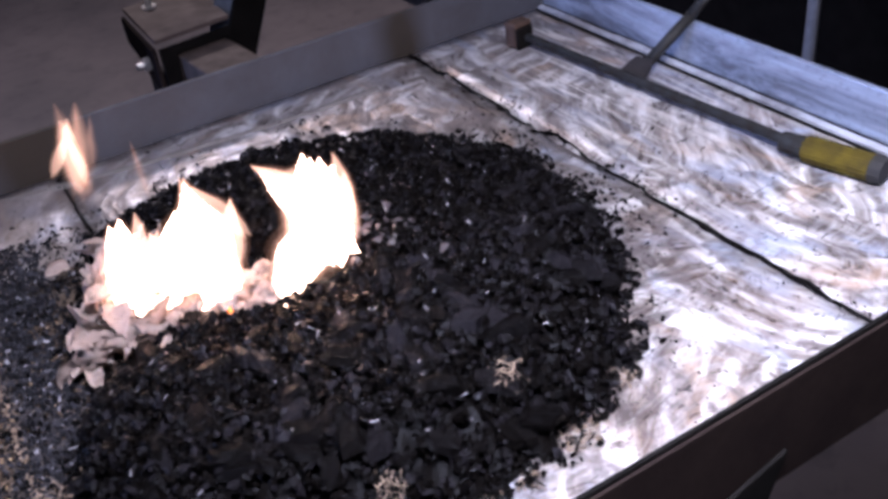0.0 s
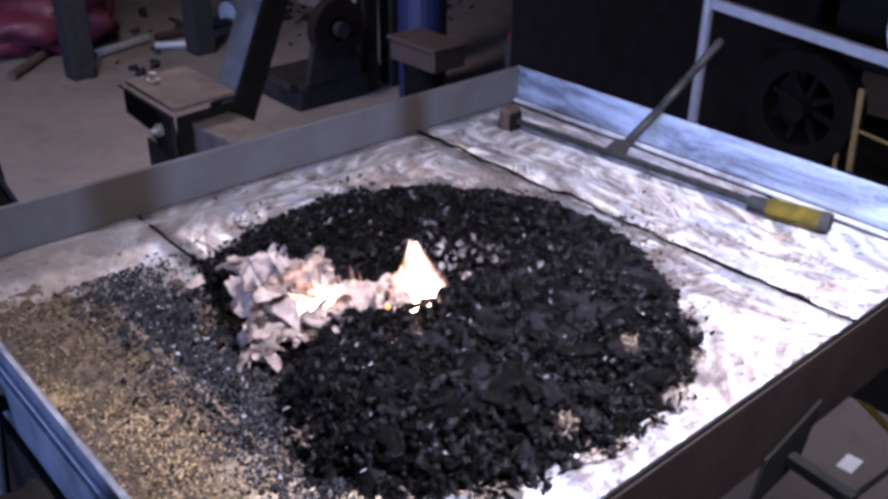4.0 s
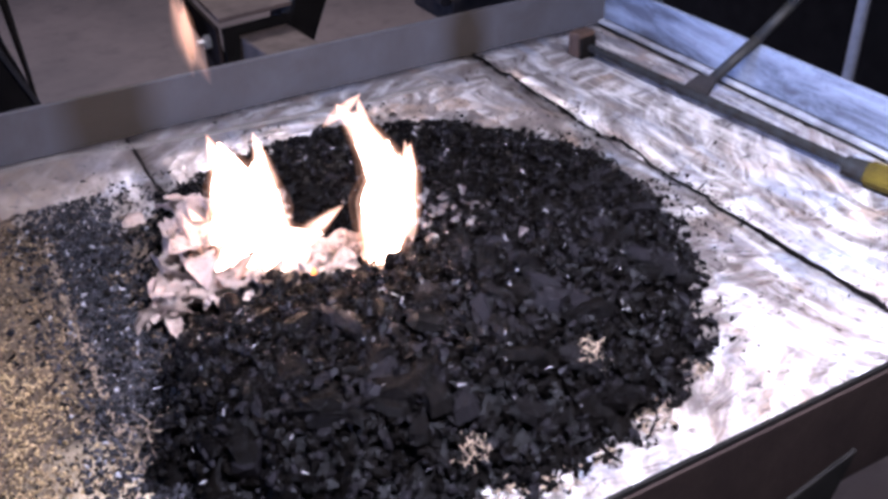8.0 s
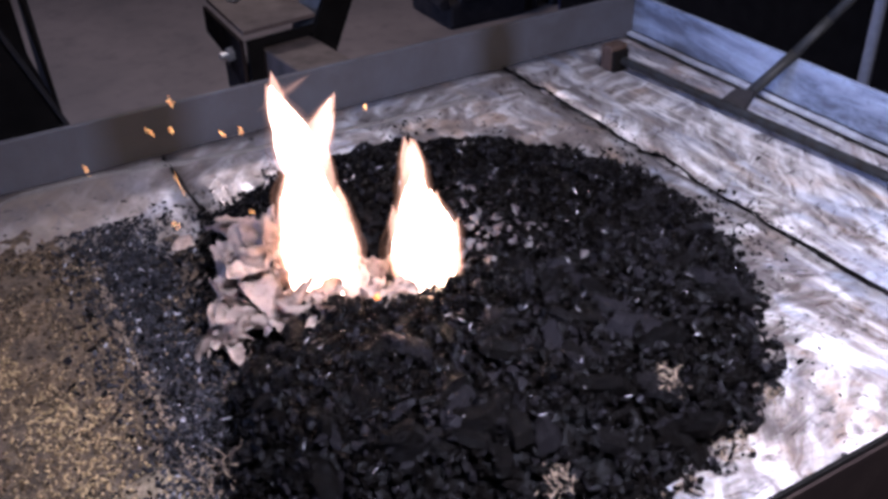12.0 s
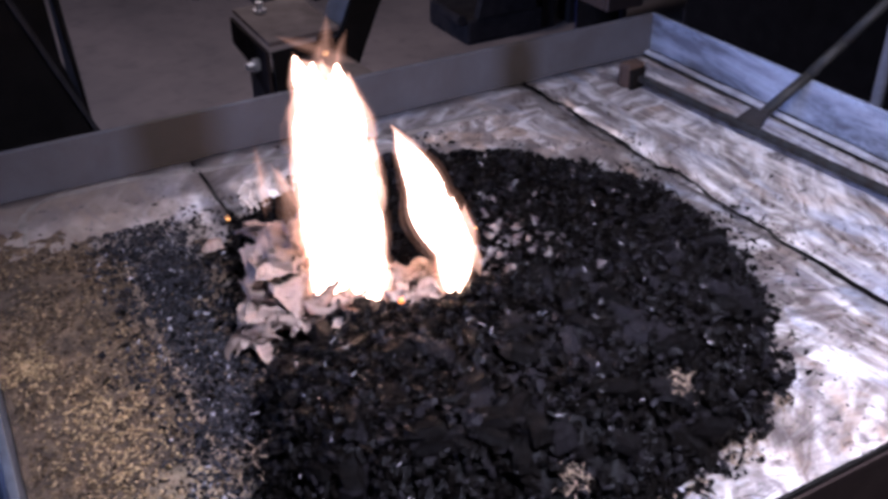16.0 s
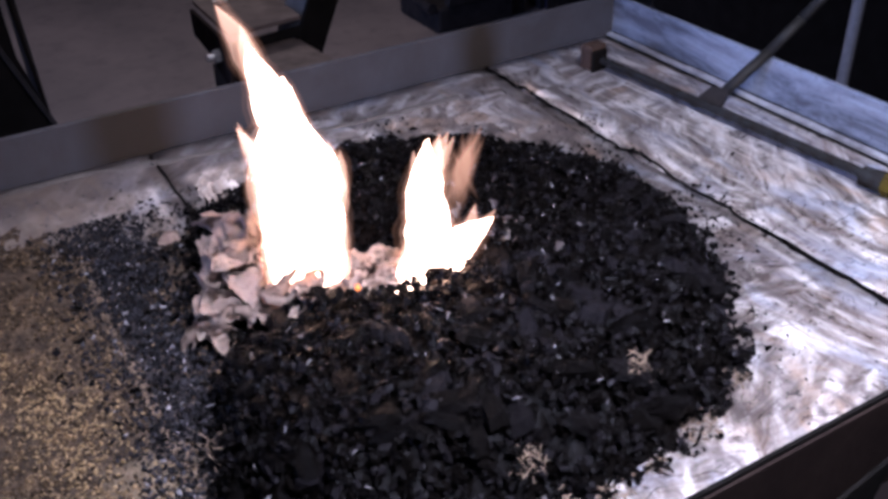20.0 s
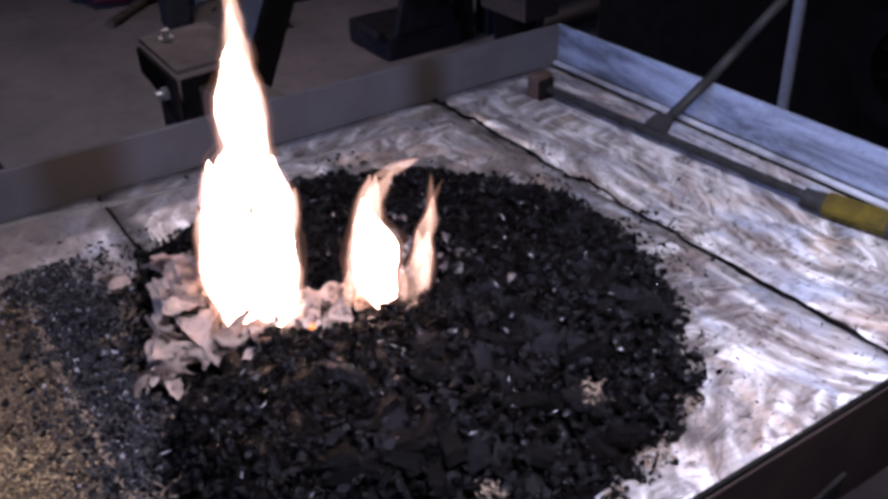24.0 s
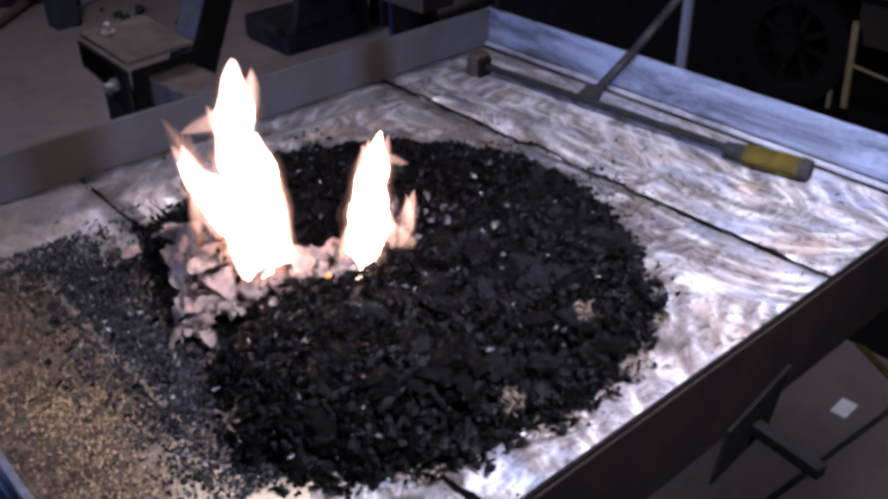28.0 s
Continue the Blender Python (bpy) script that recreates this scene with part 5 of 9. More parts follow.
def motions():
    rng = random.Random(21)
    bursts = [(16.35, 262, 0.15, 0.82), (17.2, 18, 0.10, 0.7), (16.45, 70, 0.05, 0.80), (16.55, 50, 0.16, 0.38), (10.0, 8, 0.15, 0.55), (11.1, 12, 0.12, 0.6), (13.2, 10, 0.12, 0.5), (14.2, 6, 0.12, 0.5), (15.3, 6, 0.12, 0.5), (25.6, 8, 0.12, 0.6), (26.1, 10, 0.12, 0.6)]
    k = 0
    for start, count, spread, pace in bursts:
        for _ in range(count):
            fly(sparks[k], rng, start + rng.uniform(0, 0.6), spread, pace)
            k += 1
    for spark in sparks[k:k + 34]:
        fly(spark, rng, 16.45 + rng.uniform(0, 0.3), 0.07, 0.24, 0.17)
    rise(flames[0], -0.004, [
        (0,-0.014,0.004,0), (0.5,-0.022,0.01,0), (1,-0.032,0.012,0), (1.5,-0.056,0.006,0), (2,-0.019,0.001,-50), (2.5,-0.03,-0.035,-24),
        (3,-0.03,-0.035,-24), (3.5,-0.01,-0.039,-24), (4,0.056,-0.034,-6), (4.5,-0.023,-0.044,-14), (5,-0.036,-0.12,0), (5.5,0.058,-0.016,-6),
        (6,0.052,-0.12,0), (6.5,0.044,-0.032,0), (7,-0.023,-0.004,-14), (7.5,-0.016,0.002,0), (8,-0.044,0.004,0), (8.5,-0.036,0.004,0),
        (9,-0.038,0.004,0), (9.5,-0.034,0.006,0), (10,-0.026,0.006,0), (10.5,-0.03,0.008,0), (11,-0.03,0.008,0), (11.5,-0.03,0.008,0),
        (12,-0.03,0.008,0), (12.5,-0.03,0.008,0), (13,-0.03,0.008,0), (13.5,-0.03,0.008,0), (14,-0.03,0.008,0), (14.5,-0.03,0.008,0),
        (15,-0.028,0.008,0), (15.5,-0.034,0.008,0), (16,-0.034,0.008,0), (16.5,-0.034,0.012,0), (17,-0.032,0.012,0), (17.5,-0.036,0.016,0),
        (18,-0.036,0.016,0), (18.5,-0.024,0.016,0), (19,-0.024,0.016,0), (19.5,-0.026,0.016,0), (20,-0.026,0.016,0), (20.5,-0.026,0.016,0),
        (21,-0.026,0.016,0), (21.5,-0.026,0.016,0), (22,-0.026,0.016,0), (22.5,-0.026,0.016,0), (23,-0.03,0.016,0), (23.5,-0.03,0.016,0),
        (24,-0.03,0.016,0), (24.5,-0.034,0.016,0), (25,-0.034,0.022,0), (25.5,-0.034,0.022,0), (26,-0.034,0.022,0), (26.5,-0.034,0.022,0),
        (27,-0.034,0.022,0), (27.5,-0.048,0.022,0), (28,-0.046,0.022,0),
    ])
    rise(flames[1], 0.001, [
        (0,0.052,0.025,24), (0.5,0.032,0.004,6), (1,0.024,0.083,-24), (1.5,0.048,-0.003,-24), (2,0.045,-0.002,-35), (2.5,-0.023,-0.03,-35),
        (3,-0.023,-0.03,-35), (3.5,0.021,-0.02,-70), (4,-0.105,-0.029,50), (4.5,-0.087,-0.031,50), (5,-0.046,-0.12,0), (5.5,0.067,-0.014,-14),
        (6,0.054,-0.12,0), (6.5,0.042,-0.036,0), (7,0.063,0.006,-14), (7.5,0.048,0.006,-6), (8,0.056,0.016,6), (8.5,0.064,0,0), (9,0.064,0.016,6),
        (9.5,0.058,0.006,6), (10,0.055,0.012,14), (10.5,0.059,0.01,14), (11,0.063,0.004,-14), (11.5,0.059,0.01,-14), (12,0.052,0.006,-6),
        (12.5,0.052,-0.002,-6), (13,0.059,0.01,-14), (13.5,-0.011,0.102,-14), (14,-0.013,0.094,-14), (14.5,0.059,0.002,-14), (15,-0.007,0.1,-14),
        (15.5,0.053,-0,-14), (16,-0.046,0.104,0), (16.5,-0.033,0.1,-14), (17,-0.022,0.112,-6), (17.5,0.06,0.002,-6), (18,-0.009,0.092,-14),
        (18.5,0.066,0.014,0), (19,-0.003,0.114,-35), (19.5,0.06,0.004,6), (20,0.058,0.004,6), (20.5,0.05,0.002,6), (21,-0.016,0.092,6),
        (21.5,0.049,-0.004,14), (22,0.05,0.002,6), (22.5,0.052,0.012,6), (23,0.041,0.002,14), (23.5,-0.014,0.106,0), (24,-0.054,0.099,24),
        (24.5,0.046,0.008,6), (25,-0.026,0.124,0), (25.5,-0.056,0.099,24), (26,-0.065,0.09,14), (26.5,-0.028,0.104,6), (27,0.052,0.008,6),
        (27.5,0.042,0.002,6), (28,0.048,0.014,6),
    ])
    rise(flames[2], -0.002, [
        (0,-0.074,-0.006,6), (0.5,-0.042,0.002,6), (1,-0.074,0.073,24), (1.5,-0.064,0.024,0), (2,-0.016,0.009,24), (2.5,-0.03,-0.035,-24),
        (3,-0.03,-0.035,-24), (3.5,-0.01,-0.039,-24), (4,0.058,-0.034,-6), (4.5,0.001,-0.038,-35), (5,-0.03,-0.12,0), (5.5,0.058,-0.018,-6),
        (6,0.052,-0.12,0), (6.5,0.052,-0.034,-6), (7,-0.052,-0.014,6), (7.5,-0.038,-0.01,6), (8,-0.089,0.012,70), (8.5,-0.015,0.052,-35),
        (9,-0.027,-0,14), (9.5,-0.026,0.06,0), (10,-0.06,0.006,0), (10.5,-0.012,0.063,-24), (11,-0.071,0.078,35), (11.5,-0.022,-0.002,6),
        (12,-0.042,0.04,6), (12.5,-0.042,0.074,6), (13,-0.022,-0.002,6), (13.5,0.05,0.002,-6), (14,0.054,0.022,-6), (14.5,-0.042,0.074,6),
        (15,0.057,0.016,-14), (15.5,-0.042,0.082,6), (16,0.062,0.037,-24), (16.5,0.071,0.01,-14), (17,0.061,0.004,-14), (17.5,-0.028,0.076,0),
        (18,-0.021,0.002,14), (18.5,-0.014,0.058,-6), (19,0.064,0.002,0), (19.5,-0.036,0.082,6), (20,-0.053,0.08,14), (20.5,-0.022,0.09,6),
        (21,0.059,0.03,14), (21.5,-0.026,0.066,0), (22,-0.022,0.09,6), (22.5,-0.057,0.084,35), (23,-0.045,0.096,14), (23.5,0.056,0.024,6),
        (24,-0.037,0.004,-14), (24.5,-0.058,0.055,24), (25,-0.079,0.066,14), (25.5,0.051,0.024,14), (26,0.039,0.028,35), (26.5,0.036,0.033,24),
        (27,-0.061,0.074,14), (27.5,-0.043,-0.008,-14), (28,-0.031,0.074,-14),
    ])
    rise(flames[3], 0.002, [
        (0,-0.049,-0.004,14), (0.5,-0.032,0.028,6), (1,0.036,0,-6), (1.5,-0.052,-0.014,6), (2,-0.017,-0.003,-50), (2.5,-0.03,-0.035,-24),
        (3,-0.03,-0.035,-24), (3.5,-0.01,-0.039,-24), (4,0.048,-0.036,0), (4.5,-0.023,-0.046,-14), (5,-0.036,-0.12,0), (5.5,0.058,-0.018,-6),
        (6,0.052,-0.12,0), (6.5,0.042,-0.036,0), (7,-0.012,0.003,-24), (7.5,-0.027,0.022,14), (8,-0.029,0.02,-14), (8.5,-0.014,-0.008,-6),
        (9,-0.036,-0.004,-6), (9.5,-0.026,-0.002,6), (10,-0.028,0.024,6), (10.5,-0.044,0,0), (11,-0.048,-0.004,-6), (11.5,-0.026,0.032,0),
        (12,-0.029,-0.008,-14), (12.5,-0.014,-0.007,-24), (13,-0.026,0.032,0), (13.5,-0.016,0.002,6), (14,-0.029,-0.002,14),
        (14.5,-0.014,-0.007,-24), (15,-0.018,-0.002,6), (15.5,-0.031,-0.008,-14), (16,-0.03,0.064,6), (16.5,-0.064,0.053,24), (17,-0.055,0.079,50),
        (17.5,-0.01,0.035,-24), (18,0.044,0.018,0), (18.5,-0.025,-0.004,14), (19,-0.012,-0.005,-24), (19.5,-0.025,-0.01,-14), (20,-0.018,-0.009,-24),
        (20.5,-0.023,-0.01,-14), (21,-0.004,0.033,-24), (21.5,-0.029,-0.008,14), (22,-0.032,-0.01,-6), (22.5,-0.023,-0.006,-14),
        (23,-0.029,-0.008,-14), (23.5,-0.038,0.004,-6), (24,-0.022,0.032,6), (24.5,-0.054,0.004,6), (25,-0.045,0.076,35), (25.5,-0.047,0.01,-14),
        (26,-0.013,0.002,-35), (26.5,-0.024,0.01,6), (27,-0.018,-0.009,-24), (27.5,-0.052,0.036,0), (28,-0.04,-0.01,6),
    ])
    rise(flames[4], 0.002, [
        (0,-0,0.014,-6), (0.5,-0.016,0.008,-6), (1,-0.051,-0.008,-14), (1.5,-0.062,-0.002,0), (2,-0.003,0.018,14), (2.5,-0.03,-0.035,-24),
        (3,-0.03,-0.035,-24), (3.5,-0.01,-0.039,-24), (4,0.048,-0.036,0), (4.5,-0.023,-0.046,-14), (5,-0.036,-0.12,0), (5.5,0.058,-0.018,-6),
        (6,0.052,-0.12,0), (6.5,0.042,-0.036,0), (7,-0.036,-0.008,-6), (7.5,-0.016,0,0), (8,-0.051,0.012,14), (8.5,0.064,0.032,0),
        (9,0.059,0.034,14), (9.5,0.049,0.008,14), (10,-0.042,0.037,-24), (10.5,-0.022,0.01,-6), (11,-0.014,0.063,-24), (11.5,-0.034,-0.01,0),
        (12,-0.026,-0.006,0), (12.5,-0.041,-0,14), (13,-0.045,-0,14), (13.5,-0.038,-0.006,0), (14,-0.034,0.018,-6), (14.5,-0.028,0.016,0),
        (15,-0.028,0.06,0), (15.5,0.043,0.036,-14), (16,-0.02,-0.003,-24), (16.5,-0.044,0.01,0), (17,-0.044,-0.007,24), (17.5,-0.048,0.014,6),
        (18,-0.046,0.078,6), (18.5,0.064,-0.002,0), (19,0.001,0.062,-35), (19.5,-0.008,0.013,-24), (20,-0.012,0.056,-6), (20.5,-0.012,0.06,-6),
        (21,-0.009,0.156,14), (21.5,-0.043,0.006,14), (22,-0.018,0.054,0), (22.5,-0.021,0.068,-14), (23,-0.03,0.062,0), (23.5,-0.002,0.071,-24),
        (24,0.066,0.014,-6), (24.5,0.054,0.012,0), (25,0.055,0.02,14), (25.5,-0.052,-0.001,24), (26,-0.047,0.05,14), (26.5,-0.036,0.035,-24),
        (27,-0.03,0.052,0), (27.5,-0.036,-0.002,-6), (28,-0.033,0.048,-35),
    ])
    rise(flames[5], -0.007, [
        (0,0.039,0.02,35), (0.5,-0.028,0.006,6), (1,-0.026,0.042,0), (1.5,-0.047,0.028,-14), (2,-0.017,0.001,-50), (2.5,-0.03,-0.035,-24),
        (3,-0.03,-0.035,-24), (3.5,-0.01,-0.039,-24), (4,0.048,-0.036,0), (4.5,-0.023,-0.046,-14), (5,-0.036,-0.12,0), (5.5,0.058,-0.018,-6),
        (6,0.052,-0.12,0), (6.5,0.042,-0.036,0), (7,-0.019,-0.006,-14), (7.5,0.057,0.012,-14), (8,-0.019,-0.004,-14), (8.5,-0.031,0.014,-14),
        (9,-0.023,0.018,-14), (9.5,-0.042,0.002,6), (10,-0.066,-0.008,6), (10.5,-0.034,0.04,6), (11,-0.03,-0.006,0), (11.5,0.051,0.032,-14),
        (12,0.042,0.012,0), (12.5,0.059,0.002,-14), (13,0.053,0.026,-14), (13.5,-0.019,0.04,-14), (14,-0.057,0.108,35), (14.5,-0.044,-0.002,6),
        (15,-0.022,0.055,24), (15.5,-0.06,0.047,24), (16,-0.028,0.106,0), (16.5,-0.024,0.012,-6), (17,-0.016,0.134,-6), (17.5,0.064,-0.01,-6),
        (18,-0.044,-0.008,6), (18.5,-0.032,0.004,6), (19,-0.053,0.106,35), (19.5,0.042,0.009,24), (20,0.031,0.007,50), (20.5,0.058,0.006,0),
        (21,-0.044,0.017,24), (21.5,-0.03,0.048,0), (22,-0.018,0.002,-6), (22.5,-0.016,0.004,-6), (23,-0.024,-0.002,-6), (23.5,-0.02,0.008,0),
        (24,-0.02,0.006,0), (24.5,-0.032,0.01,0), (25,-0.056,0.016,-6), (25.5,-0.018,0.058,-6), (26,-0.043,-0,14), (26.5,-0.044,0.012,6),
        (27,-0.054,-0.001,24), (27.5,0.038,-0.014,6), (28,-0.036,0.034,0),
    ])
    rise(flames[6], -0.011, [
        (0,0.102,0.056,-35), (0.5,-0.028,0.068,-35), (1,0.04,0.112,-35), (1.5,-0.059,0.052,-6), (2,0.025,0,-6), (2.5,-0.024,-0.02,-35),
        (3,-0.024,-0.02,-35), (3.5,0,-0.026,-35), (4,0.048,-0.018,0), (4.5,-0.002,-0.03,-35), (5,0.046,-0.004,0), (5.5,-0.008,-0.03,-35),
        (6,-0.027,-0.044,-6), (6.5,0,-0.03,-35), (7,-0.019,-0.004,-6), (7.5,0.036,0.006,0), (8,0.083,0.062,-24), (8.5,0.056,-0.004,0),
        (9,0.051,-0.005,14), (9.5,0.055,0.041,14), (10,0.081,0.055,-14), (10.5,0.071,0.036,6), (11,0.043,-0,24), (11.5,0.069,0.007,-14),
        (12,-0.029,0.103,-14), (12.5,-0.029,0.104,-6), (13,0.045,0.051,-14), (13.5,0.051,0.043,-14), (14,-0.042,-0.002,0), (14.5,-0.013,-0.002,-6),
        (15,-0.009,0.144,-24), (15.5,-0.034,0.11,0), (16,-0.016,0,0), (16.5,0.061,0.047,-14), (17,-0.044,0.112,0), (17.5,0.053,0.038,-6),
        (18,0.047,0.052,-6), (18.5,0.061,0.042,6), (19,-0.047,-0.006,6), (19.5,-0.023,0.026,6), (20,-0.029,0.131,-14), (20.5,-0.019,0.116,6),
        (21,0.043,0.018,24), (21.5,0.033,-0,24), (22,0.027,0.022,50), (22.5,0.059,0.052,6), (23,-0.033,0.13,6), (23.5,-0.032,0.13,0),
        (24,-0.029,0.164,6), (24.5,-0.03,0.066,-35), (25,-0.08,0.07,0), (25.5,-0.062,0.052,0), (26,0.07,0.04,0), (26.5,-0.013,0.154,-6),
        (27,-0.035,0.102,-6), (27.5,0.05,0.036,0), (28,-0.051,0.13,6),
    ])
    rise(flames[7], 0.008, [
        (0,-0.091,-0.005,14), (0.5,-0.024,0.052,0), (1,-0.03,-0.004,0), (1.5,-0.044,0.01,0), (2,0.016,0.012,0), (2.5,-0.024,-0.02,-35),
        (3,-0.024,-0.02,-35), (3.5,-0.002,-0.028,-35), (4,0.048,-0.018,0), (4.5,-0.002,-0.03,-35), (5,0.046,-0.004,0), (5.5,0.048,0,0),
        (6,-0.032,-0.044,0), (6.5,0.042,-0.016,0), (7,-0.063,-0.003,14), (7.5,0.045,0.038,-6), (8,-0.075,-0.003,14), (8.5,0.072,-0.004,0),
        (9,-0.012,-0.004,0), (9.5,-0.038,0.052,0), (10,-0.057,0.072,-24), (10.5,-0.031,0.066,6), (11,0.044,0.04,0), (11.5,0.044,0.012,0),
        (12,0.061,0.008,-6), (12.5,0.067,0.003,-14), (13,0.069,0.007,-14), (13.5,-0.017,0.051,14), (14,-0.023,0.041,14), (14.5,0.053,0.031,-14),
        (15,-0.034,-0.004,0), (15.5,-0.019,-0.002,-6), (16,-0.052,0.07,0), (16.5,-0.043,0.129,-14), (17,-0.019,0.16,-6), (17.5,-0.026,0.104,0),
        (18,-0.012,0.088,0), (18.5,-0.024,0.084,0), (19,-0.012,0.072,0), (19.5,-0.03,0.108,0), (20,0.057,0.044,6), (20.5,0.041,0.002,6),
        (21,-0.016,0.01,0), (21.5,-0.023,0.096,-6), (22,-0.019,0.116,6), (22.5,0.031,0.02,50), (23,0.029,0.034,50), (23.5,0.044,0.032,35),
        (24,-0.017,0.066,6), (24.5,-0.031,0.076,6), (25,-0.027,0.022,6), (25.5,0.033,0.01,24), (26,0.037,0.014,24), (26.5,-0.037,0.052,24),
        (27,0.05,0.02,35), (27.5,0.032,0.016,35), (28,0.047,0.053,14),
    ])
    rise(flames[8], -0.005, [
        (0,0.035,0.008,24), (0.5,0.049,0.012,-6), (1,0.031,0.028,-6), (1.5,0.029,0.003,-14), (2,0.05,0,-35), (2.5,-0.024,-0.02,-35),
        (3,-0.024,-0.02,-35), (3.5,-0.002,-0.028,-35), (4,0.048,-0.018,0), (4.5,-0.002,-0.03,-35), (5,0.046,-0.004,0), (5.5,0.048,0,0),
        (6,-0.032,-0.044,0), (6.5,0.042,-0.016,0), (7,0.049,0.003,14), (7.5,0.025,0.015,14), (8,0.051,0.009,14), (8.5,0.069,0.058,-6),
        (9,-0.053,-0.004,6), (9.5,-0.031,0.084,6), (10,-0.029,0.053,14), (10.5,0.051,0.013,14), (11,0.048,-0.006,0), (11.5,-0.012,-0.002,0),
        (12,-0.022,0.022,0), (12.5,-0.046,0,0), (13,-0.012,-0.002,0), (13.5,-0.022,0.134,0), (14,-0.039,0.122,6), (14.5,-0.034,0.1,0),
        (15,-0.03,0.096,0), (15.5,-0.026,0.03,0), (16,-0.048,-0.008,0), (16.5,-0.052,0.014,0), (17,-0.045,0,6), (17.5,-0.029,0.014,6),
        (18,-0.004,-0.004,0), (18.5,0.039,0.038,50), (19,0.046,0.006,35), (19.5,0.061,0.037,14), (20,-0.016,-0.002,0), (20.5,-0.018,0.002,0),
        (21,-0.028,0.008,0), (21.5,-0.012,0.026,0), (22,0.058,0.03,0), (22.5,0.064,0.014,0), (23,0.031,-0.003,14), (23.5,-0.037,0.056,-6),
        (24,-0.047,0.05,-6), (24.5,0.051,0.044,6), (25,-0.049,0.16,24), (25.5,-0.021,0.176,6), (26,-0.034,0.112,-35), (26.5,-0.032,0.078,0),
        (27,-0.051,0.063,-14), (27.5,-0.047,0.06,-6), (28,0.037,0.005,14),
    ])
    rise(flames[9], -0.006, [
        (0,0.088,0.042,0), (0.5,0.04,0.014,0), (1,-0.079,-0.003,14), (1.5,-0.073,0.008,6), (2,-0.051,-0.008,-24), (2.5,-0.024,-0.02,-35),
        (3,-0.024,-0.02,-35), (3.5,-0.002,-0.028,-35), (4,0.048,-0.018,0), (4.5,-0.002,-0.03,-35), (5,0.046,-0.004,0), (5.5,0.048,0,0),
        (6,-0.032,-0.044,0), (6.5,0.042,-0.016,0), (7,-0.026,-0.004,0), (7.5,-0.01,0.004,0), (8,-0.052,0.03,0), (8.5,-0.045,0.061,-14),
        (9,-0.013,0.03,6), (9.5,-0.018,0.036,0), (10,-0.024,-0.01,0), (10.5,0.076,0.012,0), (11,-0.041,0.092,24), (11.5,-0.031,0.056,6),
        (12,0.042,0.034,0), (12.5,0.053,0.031,-14), (13,0.044,0.012,0), (13.5,-0.006,-0.004,0), (14,-0.012,-0.006,0), (14.5,0.042,0.002,0),
        (15,-0.003,-0.006,-6), (15.5,-0.055,-0.002,6), (16,0.05,0.016,0), (16.5,0.079,0.009,-14), (17,0.039,0.01,6), (17.5,0.045,0.004,6),
        (18,0.071,0.025,14), (18.5,0.047,0.009,14), (19,-0.011,-0.002,-6), (19.5,-0.046,-0.002,0), (20,-0.048,-0.002,0), (20.5,-0.044,-0.002,0),
        (21,-0.036,0.038,0), (21.5,-0.034,0.028,0), (22,-0.038,0.028,0), (22.5,-0.044,0.028,0), (23,-0.052,-0.01,0), (23.5,-0.05,0.008,0),
        (24,-0.05,0.006,0), (24.5,0.035,0.006,6), (25,-0.048,0.158,35), (25.5,0.043,0.048,50), (26,-0.06,0.052,0), (26.5,-0.012,0.012,0),
        (27,0.061,0.044,-6), (27.5,0.05,0.036,0), (28,-0.052,0.018,0),
    ])
    rise(flames[10], 0.011, [
        (0,-0.006,-0.002,0), (0.5,-0.011,0.012,-6), (1,-0.07,0.032,0), (1.5,-0.046,0.014,0), (2,0.016,0.012,0), (2.5,-0.024,-0.02,-35),
        (3,-0.024,-0.02,-35), (3.5,-0.002,-0.028,-35), (4,0.048,-0.018,0), (4.5,-0.002,-0.03,-35), (5,0.046,-0.004,0), (5.5,0.048,0,0),
        (6,-0.032,-0.044,0), (6.5,0.042,-0.016,0), (7,-0.04,0,0), (7.5,-0.03,0.008,0), (8,-0.036,0,0), (8.5,-0.04,0.004,0), (9,-0.042,0.034,0),
        (9.5,-0.04,0.028,0), (10,0.036,0.004,35), (10.5,0.064,0.008,0), (11,0.044,0.016,0), (11.5,0.05,0.01,0), (12,0.04,0.006,0),
        (12.5,-0.013,-0.002,-6), (13,-0.036,0.03,0), (13.5,-0.019,0.129,-14), (14,-0.04,0.096,0), (14.5,-0.044,0.056,0), (15,-0.034,0.048,0),
        (15.5,-0.046,0.058,0), (16,0.047,0.068,-24), (16.5,0.054,0.012,0), (17,-0.014,-0.002,0), (17.5,-0.022,0.048,0), (18,-0.046,0.038,0),
        (18.5,-0.03,0.036,0), (19,-0.042,0.03,0), (19.5,-0.04,0.062,0), (20,-0.05,0.058,0), (20.5,-0.038,0.028,0), (21,-0.025,0.045,-14),
        (21.5,-0.031,0.054,-6), (22,-0.01,0.066,0), (22.5,-0.027,0.091,-14), (23,-0.044,0.072,0), (23.5,-0.008,0.12,0), (24,-0.024,0.14,0),
        (24.5,-0.026,0.05,0), (25,-0.044,0.108,0), (25.5,-0.026,0.114,0), (26,-0.032,0.084,0), (26.5,0.062,0.062,0), (27,0.043,-0.001,14),
        (27.5,0.025,-0.001,14), (28,-0.023,-0.008,-6),
    ])
